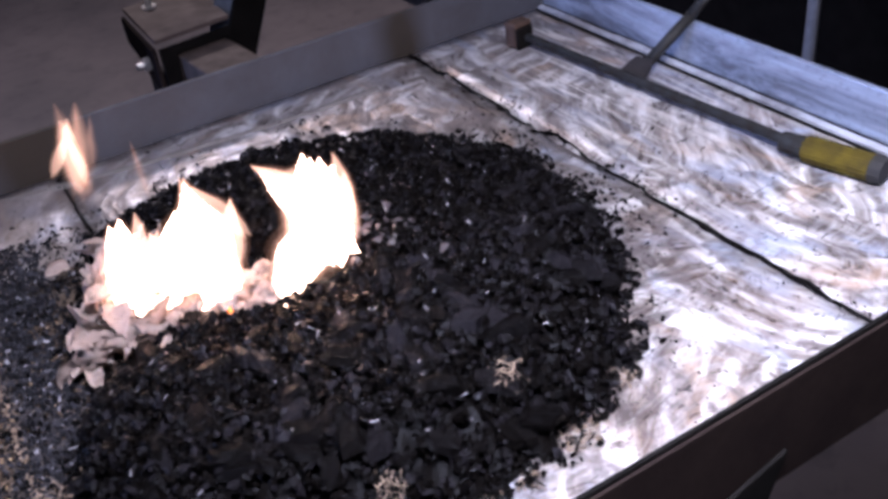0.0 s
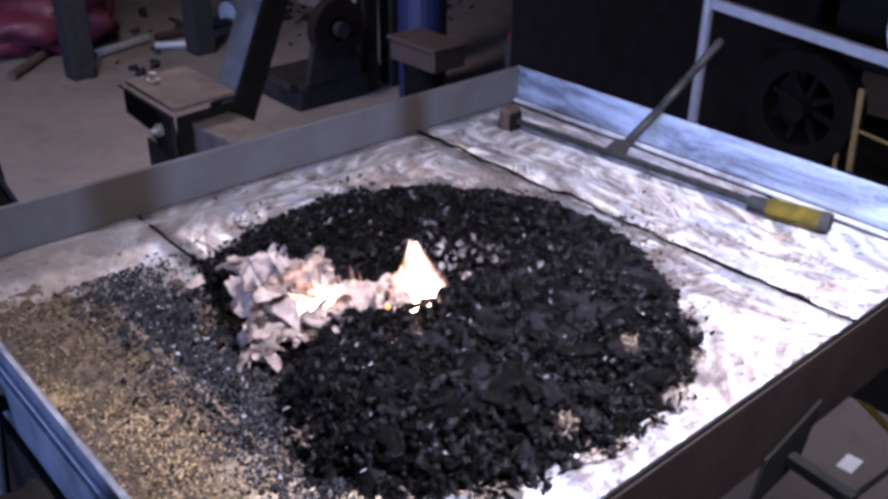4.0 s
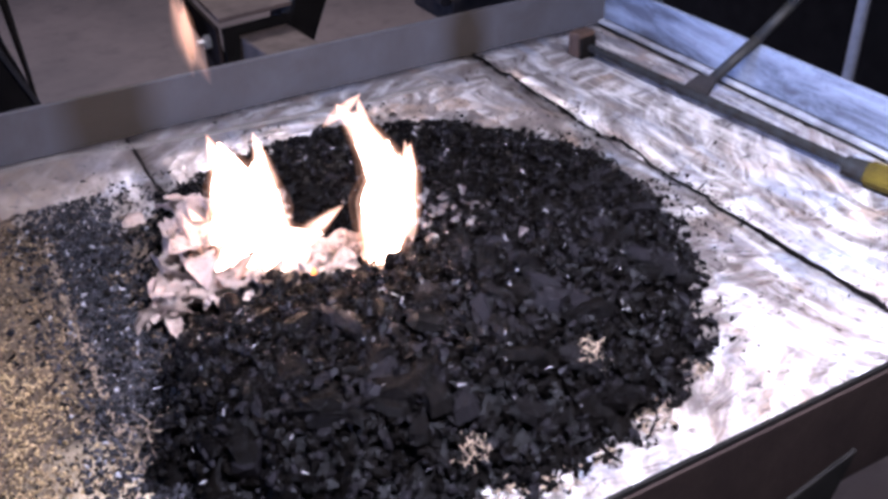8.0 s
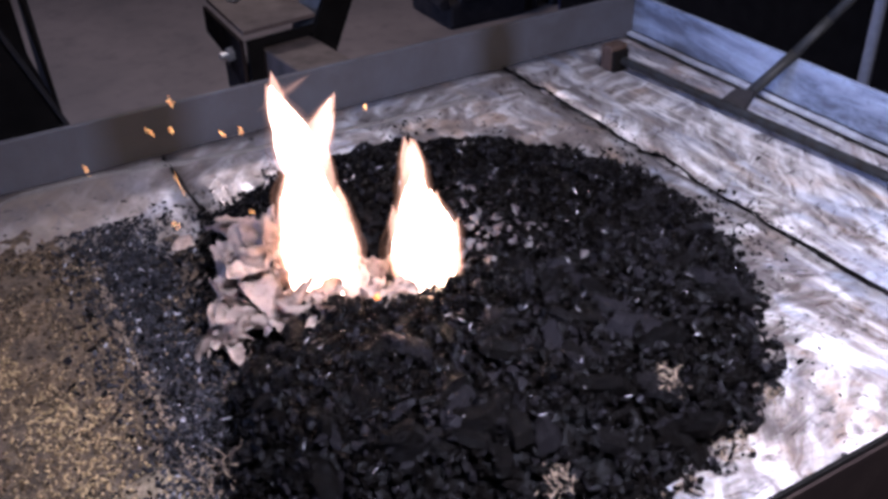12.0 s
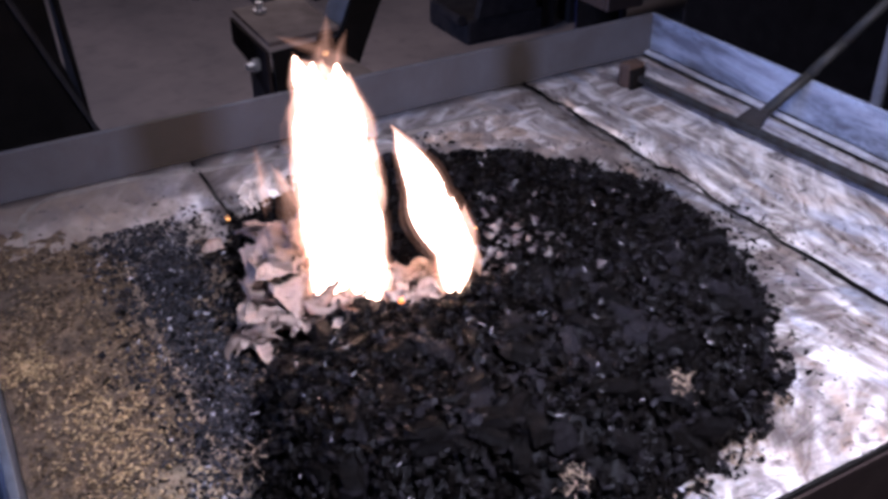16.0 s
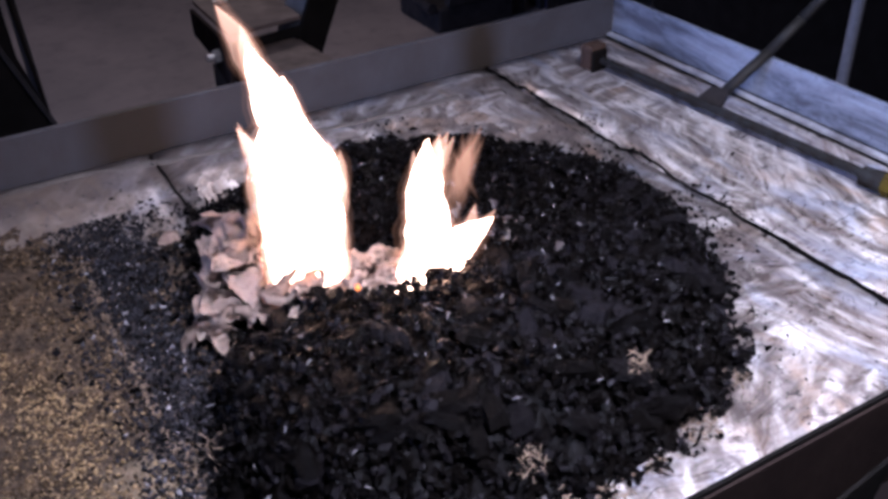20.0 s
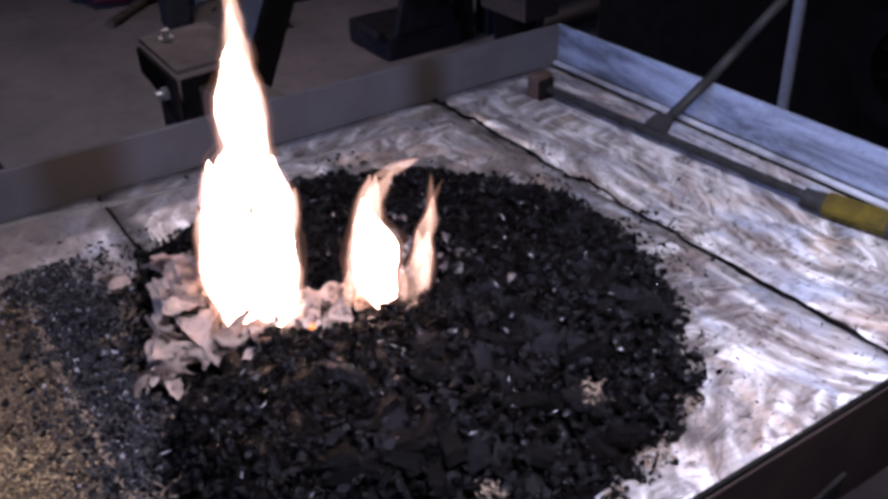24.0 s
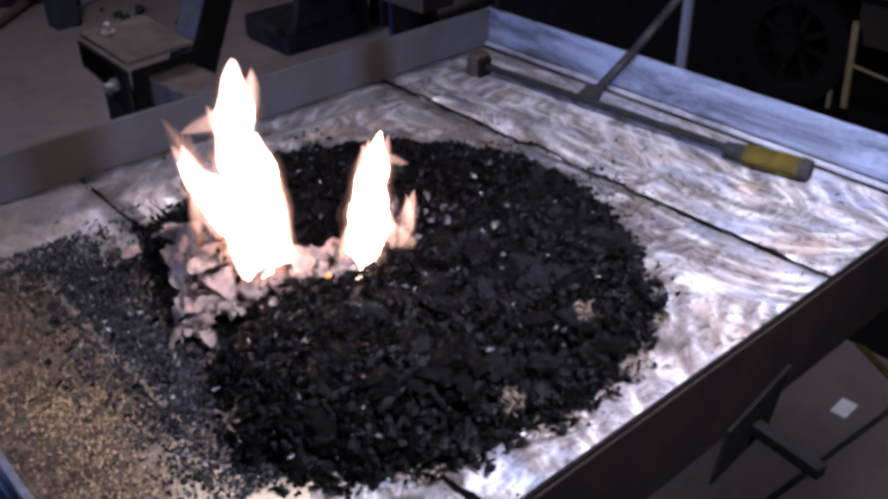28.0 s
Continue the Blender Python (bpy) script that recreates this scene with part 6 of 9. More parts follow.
    rise(flames[11], -0.001, [
        (0,-0.026,-0.002,0), (0.5,-0.04,0,0), (1,-0.026,0.086,0), (1.5,-0.044,0.01,0), (2,0.016,0.012,0), (2.5,-0.024,-0.02,-35),
        (3,-0.024,-0.02,-35), (3.5,-0.002,-0.028,-35), (4,0.048,-0.018,0), (4.5,-0.002,-0.03,-35), (5,0.046,-0.004,0), (5.5,0.048,0,0),
        (6,-0.032,-0.044,0), (6.5,0.042,-0.016,0), (7,-0.04,0,0), (7.5,-0.049,0.001,14), (8,-0.038,-0.002,0), (8.5,-0.032,-0.002,0),
        (9,-0.048,0.008,0), (9.5,-0.042,0.002,0), (10,-0.042,-0.002,0), (10.5,-0.05,0.004,0), (11,-0.061,-0.004,6), (11.5,-0.036,0.03,0),
        (12,-0.044,0.04,0), (12.5,-0.044,0.056,0), (13,-0.024,0.056,0), (13.5,-0.036,0.084,0), (14,-0.042,0.074,0), (14.5,-0.028,0.058,0),
        (15,-0.034,0.068,0), (15.5,0.035,0.063,-14), (16,-0.013,0.046,-6), (16.5,-0.027,0.082,-6), (17,-0.012,0.112,0), (17.5,-0.022,0.074,0),
        (18,-0.02,0.104,-35), (18.5,-0.028,0.058,0), (19,-0.046,0.108,0), (19.5,-0.035,0.106,6), (20,-0.032,0.1,0), (20.5,0.058,0.03,0),
        (21,-0.012,0.066,0), (21.5,-0.018,0.054,0), (22,0.041,0.002,6), (22.5,0.043,0.012,6), (23,0.053,0.026,6), (23.5,0.058,0.078,0),
        (24,-0.012,0.068,0), (24.5,-0.026,0.072,0), (25,-0.032,0.152,0), (25.5,-0.028,-0.002,0), (26,-0.044,0,0), (26.5,-0.032,0.008,0),
        (27,-0.053,-0.004,6), (27.5,-0.067,0,6), (28,-0.052,0.018,0),
    ])
    rise(flames[12], 0.008, [
        (0,0.065,0.04,6), (0.5,0.04,0.014,0), (1,0.032,-0.01,0), (1.5,-0.044,0.01,0), (2,0.016,0.012,0), (2.5,-0.024,-0.02,-35),
        (3,-0.024,-0.02,-35), (3.5,-0.002,-0.028,-35), (4,0.048,-0.018,0), (4.5,-0.002,-0.03,-35), (5,0.046,-0.004,0), (5.5,0.048,0,0),
        (6,-0.032,-0.044,0), (6.5,0.042,-0.016,0), (7,-0.04,0,0), (7.5,-0.008,0.02,0), (8,-0.032,0,0), (8.5,-0.024,0.016,0), (9,-0.048,0.008,0),
        (9.5,-0.042,0.002,0), (10,-0.048,0,0), (10.5,-0.046,0.02,0), (11,-0.052,0.07,0), (11.5,-0.026,0.052,0), (12,-0.044,0.04,0),
        (12.5,-0.028,0.058,0), (13,-0.026,0.052,0), (13.5,-0.008,0.082,0), (14,-0.014,0.068,0), (14.5,0.067,0.003,-14), (15,0.051,0.035,-14),
        (15.5,0.067,0.006,-24), (16,-0.037,0.125,-14), (16.5,-0.043,0.129,-14), (17,-0.038,0.05,0), (17.5,-0.044,0.04,0), (18,-0.008,0.06,0),
        (18.5,-0.008,0.03,0), (19,0.062,0.032,0), (19.5,0.074,0.032,0), (20,-0.014,0.02,0), (20.5,-0.016,0.028,0), (21,-0.014,0.04,0),
        (21.5,-0.01,0,0), (22,0.06,0.002,0), (22.5,0.062,0.044,0), (23,0.056,-0.002,0), (23.5,-0.014,0.01,0), (24,-0.014,0.01,0),
        (24.5,-0.026,0.014,0), (25,-0.044,0.016,0), (25.5,-0.056,0.002,0), (26,-0.026,-0.004,0), (26.5,-0.007,0.016,-6), (27,-0.019,0.016,-6),
        (27.5,-0.06,0.04,0), (28,-0.032,0.06,0),
    ])
    rise(flames[13], -0.001, [
        (0,-0.072,0.004,0), (0.5,-0.042,0.002,0), (1,-0.042,0,0), (1.5,-0.044,0.01,0), (2,0.016,0.012,0), (2.5,-0.024,-0.02,-35),
        (3,-0.024,-0.02,-35), (3.5,-0.002,-0.028,-35), (4,0.048,-0.018,0), (4.5,-0.002,-0.03,-35), (5,0.046,-0.004,0), (5.5,0.048,0,0),
        (6,-0.032,-0.044,0), (6.5,0.042,-0.016,0), (7,-0.04,0,0), (7.5,-0.032,0.004,0), (8,-0.032,0.004,0), (8.5,-0.04,0.004,0), (9,-0.048,0.008,0),
        (9.5,-0.042,0.002,0), (10,-0.02,0.012,0), (10.5,-0.022,0.01,0), (11,-0.024,-0.002,0), (11.5,-0.04,-0.004,0), (12,-0.048,0.004,0),
        (12.5,-0.022,0.024,0), (13,-0.036,0.03,0), (13.5,-0.04,0.032,0), (14,-0.044,0.042,0), (14.5,-0.044,0.032,0), (15,-0.034,0.032,0),
        (15.5,-0.026,0.03,0), (16,-0.018,0.024,0), (16.5,-0.03,0.044,0), (17,-0.012,0.04,0), (17.5,-0.022,0.04,0), (18,0.039,0.012,6),
        (18.5,-0.006,0.006,0), (19,-0.016,0.012,0), (19.5,-0.018,0.002,0), (20,-0.016,-0.002,0), (20.5,-0.018,0.002,0), (21,-0.024,0.01,0),
        (21.5,-0.038,0,0), (22,-0.044,-0.002,0), (22.5,-0.042,0.004,0), (23,-0.022,0.03,0), (23.5,-0.012,0.042,0), (24,-0.03,0.002,0),
        (24.5,-0.038,0.006,0), (25,-0.02,0.042,0), (25.5,-0.02,0.03,0), (26,-0.026,0.042,0), (26.5,-0.014,0.046,0), (27,-0.024,0.046,0),
        (27.5,-0.044,0.04,0), (28,-0.03,0.04,0),
    ])
    rise(flames[14], 0.003, [
        (0,0.08,0.038,0), (0.5,0.04,0.014,0), (1,0.032,0.014,0), (1.5,-0.044,0.01,0), (2,0.016,0.012,0), (2.5,-0.024,-0.02,-35),
        (3,-0.024,-0.02,-35), (3.5,-0.002,-0.028,-35), (4,0.048,-0.018,0), (4.5,-0.002,-0.03,-35), (5,0.046,-0.004,0), (5.5,0.048,0,0),
        (6,-0.032,-0.044,0), (6.5,0.042,-0.016,0), (7,-0.04,0,0), (7.5,-0.032,0.004,0), (8,-0.032,0.004,0), (8.5,-0.04,0.004,0), (9,-0.048,0.008,0),
        (9.5,-0.042,0.002,0), (10,-0.036,0,0), (10.5,-0.032,0.004,0), (11,-0.058,0.028,0), (11.5,-0.036,0.03,0), (12,-0.044,0.04,0),
        (12.5,-0.044,0.032,0), (13,-0.036,0.03,0), (13.5,-0.004,0.034,0), (14,-0.01,0.034,0), (14.5,-0.022,0.024,0), (15,-0.034,0.024,0),
        (15.5,-0.026,0.03,0), (16,-0.05,0.03,0), (16.5,-0.048,0.074,0), (17,-0.036,0.074,0), (17.5,-0.038,0.072,0), (18,-0.046,0.064,0),
        (18.5,-0.028,0.058,0), (19,-0.04,0.058,0), (19.5,-0.022,0.06,0), (20,-0.012,0.052,0), (20.5,-0.01,0.066,0), (21,-0.012,0.066,0),
        (21.5,-0.028,0.092,0), (22,-0.022,0.094,0), (22.5,-0.038,0.082,0), (23,-0.044,0.072,0), (23.5,-0.038,0.08,0), (24,-0.043,0.068,-6),
        (24.5,-0.021,0.056,-6), (25,-0.018,0.054,0), (25.5,-0.018,0.056,0), (26,-0.026,0.054,0), (26.5,-0.014,0.046,0), (27,-0.024,0.038,0),
        (27.5,-0.038,0.018,0), (28,-0.03,0.026,0),
    ])
    rise(flames[15], -0.010, [
        (0,0.085,0.043,14), (0.5,-0.022,0.088,0), (1,-0.014,0.054,0), (1.5,0.019,0.037,-14), (2,0.009,0.057,14), (2.5,-0.005,-0.022,50),
        (3,-0.005,-0.022,50), (3.5,-0.004,-0.009,70), (4,-0.013,-0.004,-50), (4.5,-0.001,-0.006,-50), (5,0.057,0.015,-14), (5.5,0.057,0.031,-14),
        (6,-0.017,-0.033,-14), (6.5,0.042,0.004,0), (7,0.065,0.046,-50), (7.5,-0.017,0.077,24), (8,-0.041,0.057,-14), (8.5,-0.011,0.109,14),
        (9,0.086,0.098,0), (9.5,-0.022,0.134,0), (10,-0.064,0.105,-35), (10.5,-0.029,0.109,14), (11,-0.084,0.135,70), (11.5,0.029,0.097,-14),
        (12,0.04,0.074,0), (12.5,-0.038,0.152,0), (13,0.029,0.097,-14), (13.5,0.045,0.069,-14), (14,0.044,0.07,0), (14.5,-0.038,0.152,0),
        (15,0.043,0.003,14), (15.5,-0.032,0.17,0), (16,-0.02,0.132,0), (16.5,-0.055,0.183,-24), (17,0.044,0.052,-6), (17.5,-0.028,0.156,6),
        (18,0.036,0.084,6), (18.5,-0.026,0.13,0), (19,0.059,0.099,14), (19.5,-0.028,0.17,0), (20,-0.037,0.177,-24), (20.5,-0.01,0.18,0),
        (21,0.078,0.076,0), (21.5,-0.03,0.15,-6), (22,-0.01,0.18,0), (22.5,-0.037,0.135,-14), (23,-0.026,0.194,0), (23.5,0.009,0.147,-24),
        (24,0.083,0.023,14), (24.5,0.043,0.03,50), (25,0.063,0.083,14), (25.5,0.066,0.058,0), (26,0.072,0.066,-6), (26.5,-0.004,0.199,-35),
        (27,-0.044,0.136,0), (27.5,-0.052,0.102,-6), (28,0.095,0.036,-50),
    ])
    rise(flames[16], 0.004, [
        (0,0.097,0.08,-50), (0.5,0.042,0.048,0), (1,0.018,0.052,0), (1.5,-0.061,0.089,-14), (2,-0.016,0,6), (2.5,-0.023,0.002,-50),
        (3,-0.023,0.002,-50), (3.5,0.001,-0.004,-50), (4,0.048,0,0), (4.5,-0.001,-0.026,50), (5,0.05,0.006,0), (5.5,0.04,0.002,0),
        (6,-0.032,-0.032,0), (6.5,-0.059,-0.023,24), (7,-0.071,-0.003,24), (7.5,0.036,0.07,0), (8,0.076,0.089,-35), (8.5,-0.059,0.109,-24),
        (9,-0.035,0.069,-14), (9.5,0.068,0.08,6), (10,0.071,0.081,-14), (10.5,0.08,0.068,0), (11,0.048,0.066,-6), (11.5,-0.028,0.098,6),
        (12,-0.045,0.107,24), (12.5,0.045,0.063,-14), (13,-0.028,0.098,6), (13.5,-0.021,0.151,14), (14,-0.025,0.161,-14), (14.5,0.045,0.063,-14),
        (15,0.034,0.062,-6), (15.5,0.022,0.106,-6), (16,0.044,0.01,6), (16.5,0.051,0.085,-14), (17,0.051,0.005,24), (17.5,0.048,0.078,-6),
        (18,0.038,0.006,0), (18.5,0.068,0.08,0), (19,0.058,0.062,6), (19.5,0.071,0.079,14), (20,0.057,0.067,14), (20.5,0.049,0.038,50),
        (21,0.061,0.052,50), (21.5,0.063,0.053,14), (22,0.054,0.07,6), (22.5,0.064,0.092,6), (23,0.058,0.062,6), (23.5,0.041,0.031,14),
        (24,0.039,0.025,14), (24.5,-0.027,0.123,14), (25,0.045,0.005,14), (25.5,0.042,0.012,6), (26,0.075,0.057,24), (26.5,0.033,0.015,24),
        (27,0.054,0.068,0), (27.5,0.054,0.08,0), (28,0.058,0.062,0),
    ])
    rise(flames[17], 0.011, [
        (0,-0.003,0.027,14), (0.5,0.017,0.021,14), (1,0.019,0.003,14), (1.5,0.014,0.012,0), (2,0.018,0,0), (2.5,-0.023,0.002,-50),
        (3,-0.023,0.002,-50), (3.5,0.001,-0.004,-50), (4,0.046,-0.002,0), (4.5,-0.038,-0.024,0), (5,0.05,0.006,0), (5.5,0.048,0.02,0),
        (6,-0.032,-0.032,0), (6.5,0.042,0.002,0), (7,0.056,0.006,0), (7.5,0.056,0.008,0), (8,0.074,0.032,0), (8.5,0.062,0.096,0), (9,0.078,0.026,0),
        (9.5,0.074,0.01,0), (10,0.076,0.02,0), (10.5,-0.048,0.098,-6), (11,-0.013,-0.003,-14), (11.5,-0.046,0.002,0), (12,-0.056,0.012,0),
        (12.5,-0.05,0.032,0), (13,-0.042,0.036,0), (13.5,-0.046,0.04,0), (14,0.033,0.015,14), (14.5,0.036,0.008,0), (15,0.056,0.012,0),
        (15.5,0.034,0.006,-6), (16,-0.008,-0.002,-6), (16.5,-0.018,0.018,0), (17,-0.021,0.126,-50), (17.5,-0.056,0.02,0), (18,-0.052,0.022,0),
        (18.5,-0.04,0.014,0), (19,-0.003,-0.003,-14), (19.5,0.076,0.012,0), (20,-0.041,0.079,-24), (20.5,0.054,0.07,6), (21,0.039,0.011,24),
        (21.5,0.063,-0.003,14), (22,0.049,0.038,50), (22.5,0.07,0.02,0), (23,0.066,0.01,-6), (23.5,0.068,0.03,-6), (24,0.047,0.061,14),
        (24.5,0.051,0.083,14), (25,0.057,0.044,50), (25.5,0.074,0.038,0), (26,-0.011,-0.001,-14), (26.5,-0.072,0.07,0), (27,-0.056,0.038,0),
        (27.5,-0.07,0.052,6), (28,-0.073,0.073,-14),
    ])
    rise(flames[18], 0.001, [
        (0,-0.06,-0.004,0), (0.5,-0.042,-0.004,0), (1,-0.024,0,0), (1.5,-0.034,0.002,0), (2,-0.014,0.002,6), (2.5,-0.023,0.002,-50),
        (3,-0.023,0.002,-50), (3.5,0.001,-0.004,-50), (4,0.046,-0.002,0), (4.5,-0.038,-0.024,0), (5,0.05,0.006,0), (5.5,0.05,0.006,0),
        (6,-0.032,-0.032,0), (6.5,0.042,0.002,0), (7,0.058,0.006,0), (7.5,0.05,0.008,0), (8,0.065,0.047,14), (8.5,0.043,0.011,14),
        (9,0.047,0.003,14), (9.5,0.039,0.013,14), (10,0.069,0.047,14), (10.5,0.086,0.022,-6), (11,0.066,0.002,0), (11.5,0.038,0.018,0),
        (12,0.032,0.012,0), (12.5,0.036,0.008,0), (13,0.038,0.016,0), (13.5,0.038,0.004,0), (14,-0.004,0.034,0), (14.5,-0.016,0.032,0),
        (15,-0.045,-0.003,14), (15.5,-0.024,0.032,6), (16,-0.012,0.032,0), (16.5,0.044,0.046,0), (17,0.034,0.012,6), (17.5,0.079,0.009,-14),
        (18,0.007,-0.003,-14), (18.5,0,0.012,0), (19,0.052,-0.004,6), (19.5,0.052,0.004,6), (20,0.048,-0.002,6), (20.5,0.066,0.006,0),
        (21,-0.04,0.01,0), (21.5,-0.044,0.006,0), (22,-0.01,0.036,0), (22.5,-0.01,0.01,0), (23,-0.018,0.004,0), (23.5,-0.028,0.004,0),
        (24,-0.022,0.194,0), (24.5,-0.02,0.086,0), (25,-0.054,0.111,-35), (25.5,-0.016,0.206,6), (26,-0.044,0.132,6), (26.5,-0.028,0.138,0),
        (27,-0.044,0.126,0), (27.5,-0.03,0.004,0), (28,-0.048,0.002,0),
    ])
    rise(flames[19], 0.007, [
        (0,-0.012,0.048,0), (0.5,-0.01,0.03,0), (1,-0.018,0.036,0), (1.5,-0.036,0.026,-6), (2,0.02,0.052,0), (2.5,-0.023,0.002,-50),
        (3,-0.023,0.002,-50), (3.5,0.001,-0.004,-50), (4,0.046,-0.002,0), (4.5,-0.038,-0.024,0), (5,0.05,0.006,0), (5.5,0.05,0.006,0),
        (6,-0.032,-0.032,0), (6.5,0.042,0.002,0), (7,0.054,0.006,0), (7.5,0.042,0.008,0), (8,-0.057,-0.003,-24), (8.5,0.001,0.011,-14),
        (9,-0.004,0,-6), (9.5,-0.01,0.01,0), (10,-0.023,0.075,14), (10.5,-0.016,0.058,0), (11,-0.018,0.036,0), (11.5,-0.042,0.036,0),
        (12,-0.05,0.048,0), (12.5,-0.05,0.064,0), (13,-0.046,0.004,0), (13.5,-0.024,-0.004,0), (14,-0.048,0.004,0), (14.5,-0.05,0.004,0),
        (15,-0.04,0.008,0), (15.5,-0.056,-0.002,0), (16,-0.054,0,0), (16.5,-0.038,0.01,0), (17,-0.046,0.014,0), (17.5,-0.04,0.014,0),
        (18,-0.05,-0.002,0), (18.5,-0.036,0.044,0), (19,-0.048,0.038,0), (19.5,-0.046,0.038,0), (20,-0.059,-0.003,14), (20.5,-0.054,0.008,6),
        (21,-0.036,0.012,0), (21.5,-0.04,0.036,0), (22,-0.012,0.008,0), (22.5,-0.018,0.058,0), (23,-0.016,0.072,0), (23.5,-0.052,0.048,0),
        (24,-0.062,0.042,0), (24.5,-0.056,0.034,0), (25,-0.074,0.028,0), (25.5,-0.072,0.03,0), (26,-0.066,0.06,0), (26.5,-0.076,0.062,6),
        (27,-0.061,-0.001,14), (27.5,-0.07,0.004,0), (28,-0.054,0.02,-6),
    ])
    rise(flames[20], 0.005, [
        (0,-0.099,0.009,24), (0.5,-0.048,0.014,0), (1,-0.076,0.04,0), (1.5,-0.074,0.044,0), (2,-0.063,0.009,-24), (2.5,-0.023,0.002,-50),
        (3,-0.023,0.002,-50), (3.5,0.001,-0.004,-50), (4,0.046,-0.002,0), (4.5,-0.038,-0.024,0), (5,0.05,0.006,0), (5.5,0.05,0.006,0),
        (6,-0.032,-0.032,0), (6.5,0.042,0.002,0), (7,0.054,0.006,0), (7.5,0.054,0.01,0), (8,0.06,0.012,0), (8.5,0.06,0.012,0), (9,0.058,0.012,0),
        (9.5,0.076,0.038,0), (10,0.048,0.006,6), (10.5,0.047,0.017,14), (11,0.064,0.008,6), (11.5,0.034,0.022,6), (12,0.048,0.024,6),
        (12.5,0.032,0.012,6), (13,0.05,0.01,0), (13.5,0.061,0.009,-14), (14,0.04,0.058,0), (14.5,0.038,0.046,0), (15,-0.006,0.108,0),
        (15.5,-0.024,0.104,0), (16,-0.058,0.104,0), (16.5,-0.054,0.09,0), (17,-0.024,0.184,0), (17.5,-0.018,0.104,0), (18,-0.038,0.122,0),
        (18.5,-0.034,0.066,0), (19,-0.006,0.072,0), (19.5,-0.012,0.038,0), (20,-0.008,-0.002,-6), (20.5,-0.012,0.008,0), (21,-0.012,0.014,0),
        (21.5,-0.004,0.008,0), (22,-0.012,0.008,0), (22.5,-0.048,0.01,0), (23,-0.041,0.071,-14), (23.5,-0.04,0.082,-6), (24,-0.054,0.08,0),
        (24.5,-0.057,0.079,-14), (25,-0.011,0.107,24), (25.5,-0.029,0.113,14), (26,-0.07,0.104,6), (26.5,-0.061,0.071,-14), (27,-0.013,0.005,-14),
        (27.5,-0.03,0.004,0), (28,-0.024,0.034,0),
    ])
    rise(flames[21], -0.013, [
        (0,0.064,0.05,0), (0.5,0.054,0.018,-6), (1,0.038,0.02,0), (1.5,0.058,0.023,-35), (2,0.054,0.005,-35), (2.5,-0.023,0.002,-50),
        (3,-0.023,0.002,-50), (3.5,0.001,-0.004,-50), (4,0.046,-0.002,0), (4.5,-0.038,-0.024,0), (5,0.05,0.006,0), (5.5,0.05,0.006,0),
        (6,-0.032,-0.032,0), (6.5,0.042,0.002,0), (7,0.054,0.006,0), (7.5,0.052,0.01,0), (8,0.056,0.012,0), (8.5,0.056,0.012,0), (9,0.066,0.008,0),
        (9.5,0.064,0.006,0), (10,0.066,0.018,0), (10.5,0.068,0.01,0), (11,0.042,0,0), (11.5,0.052,0.01,0), (12,0.048,0.006,0), (12.5,0.06,0.004,0),
        (13,0.054,0.01,0), (13.5,0.044,0.006,0), (14,0.044,0.026,0), (14.5,0.052,0,0), (15,0.065,0.021,-14), (15.5,0.044,0,-6), (16,0.041,0.011,14),
        (16.5,0.06,0.01,0), (17,0.046,0.006,0), (17.5,0.044,0.006,0), (18,0.042,0.01,0), (18.5,0.078,0.012,0), (19,0.062,0.023,35),
        (19.5,0.067,0.005,14), (20,0.058,0.054,0), (20.5,0.058,0.056,0), (21,0.072,0.05,0), (21.5,0.072,0.032,0), (22,0.07,0.012,-6),
        (22.5,0.06,0.014,0), (23,0.048,0,0), (23.5,-0.008,0.016,0), (24,-0.01,0.012,0), (24.5,-0.02,0.02,0), (25,-0.016,0.032,0),
        (25.5,-0.014,0.038,0), (26,-0.02,0.05,0), (26.5,-0.05,0.018,0), (27,-0.054,0.018,0), (27.5,-0.038,0.046,0), (28,-0.024,0.05,0),
    ])
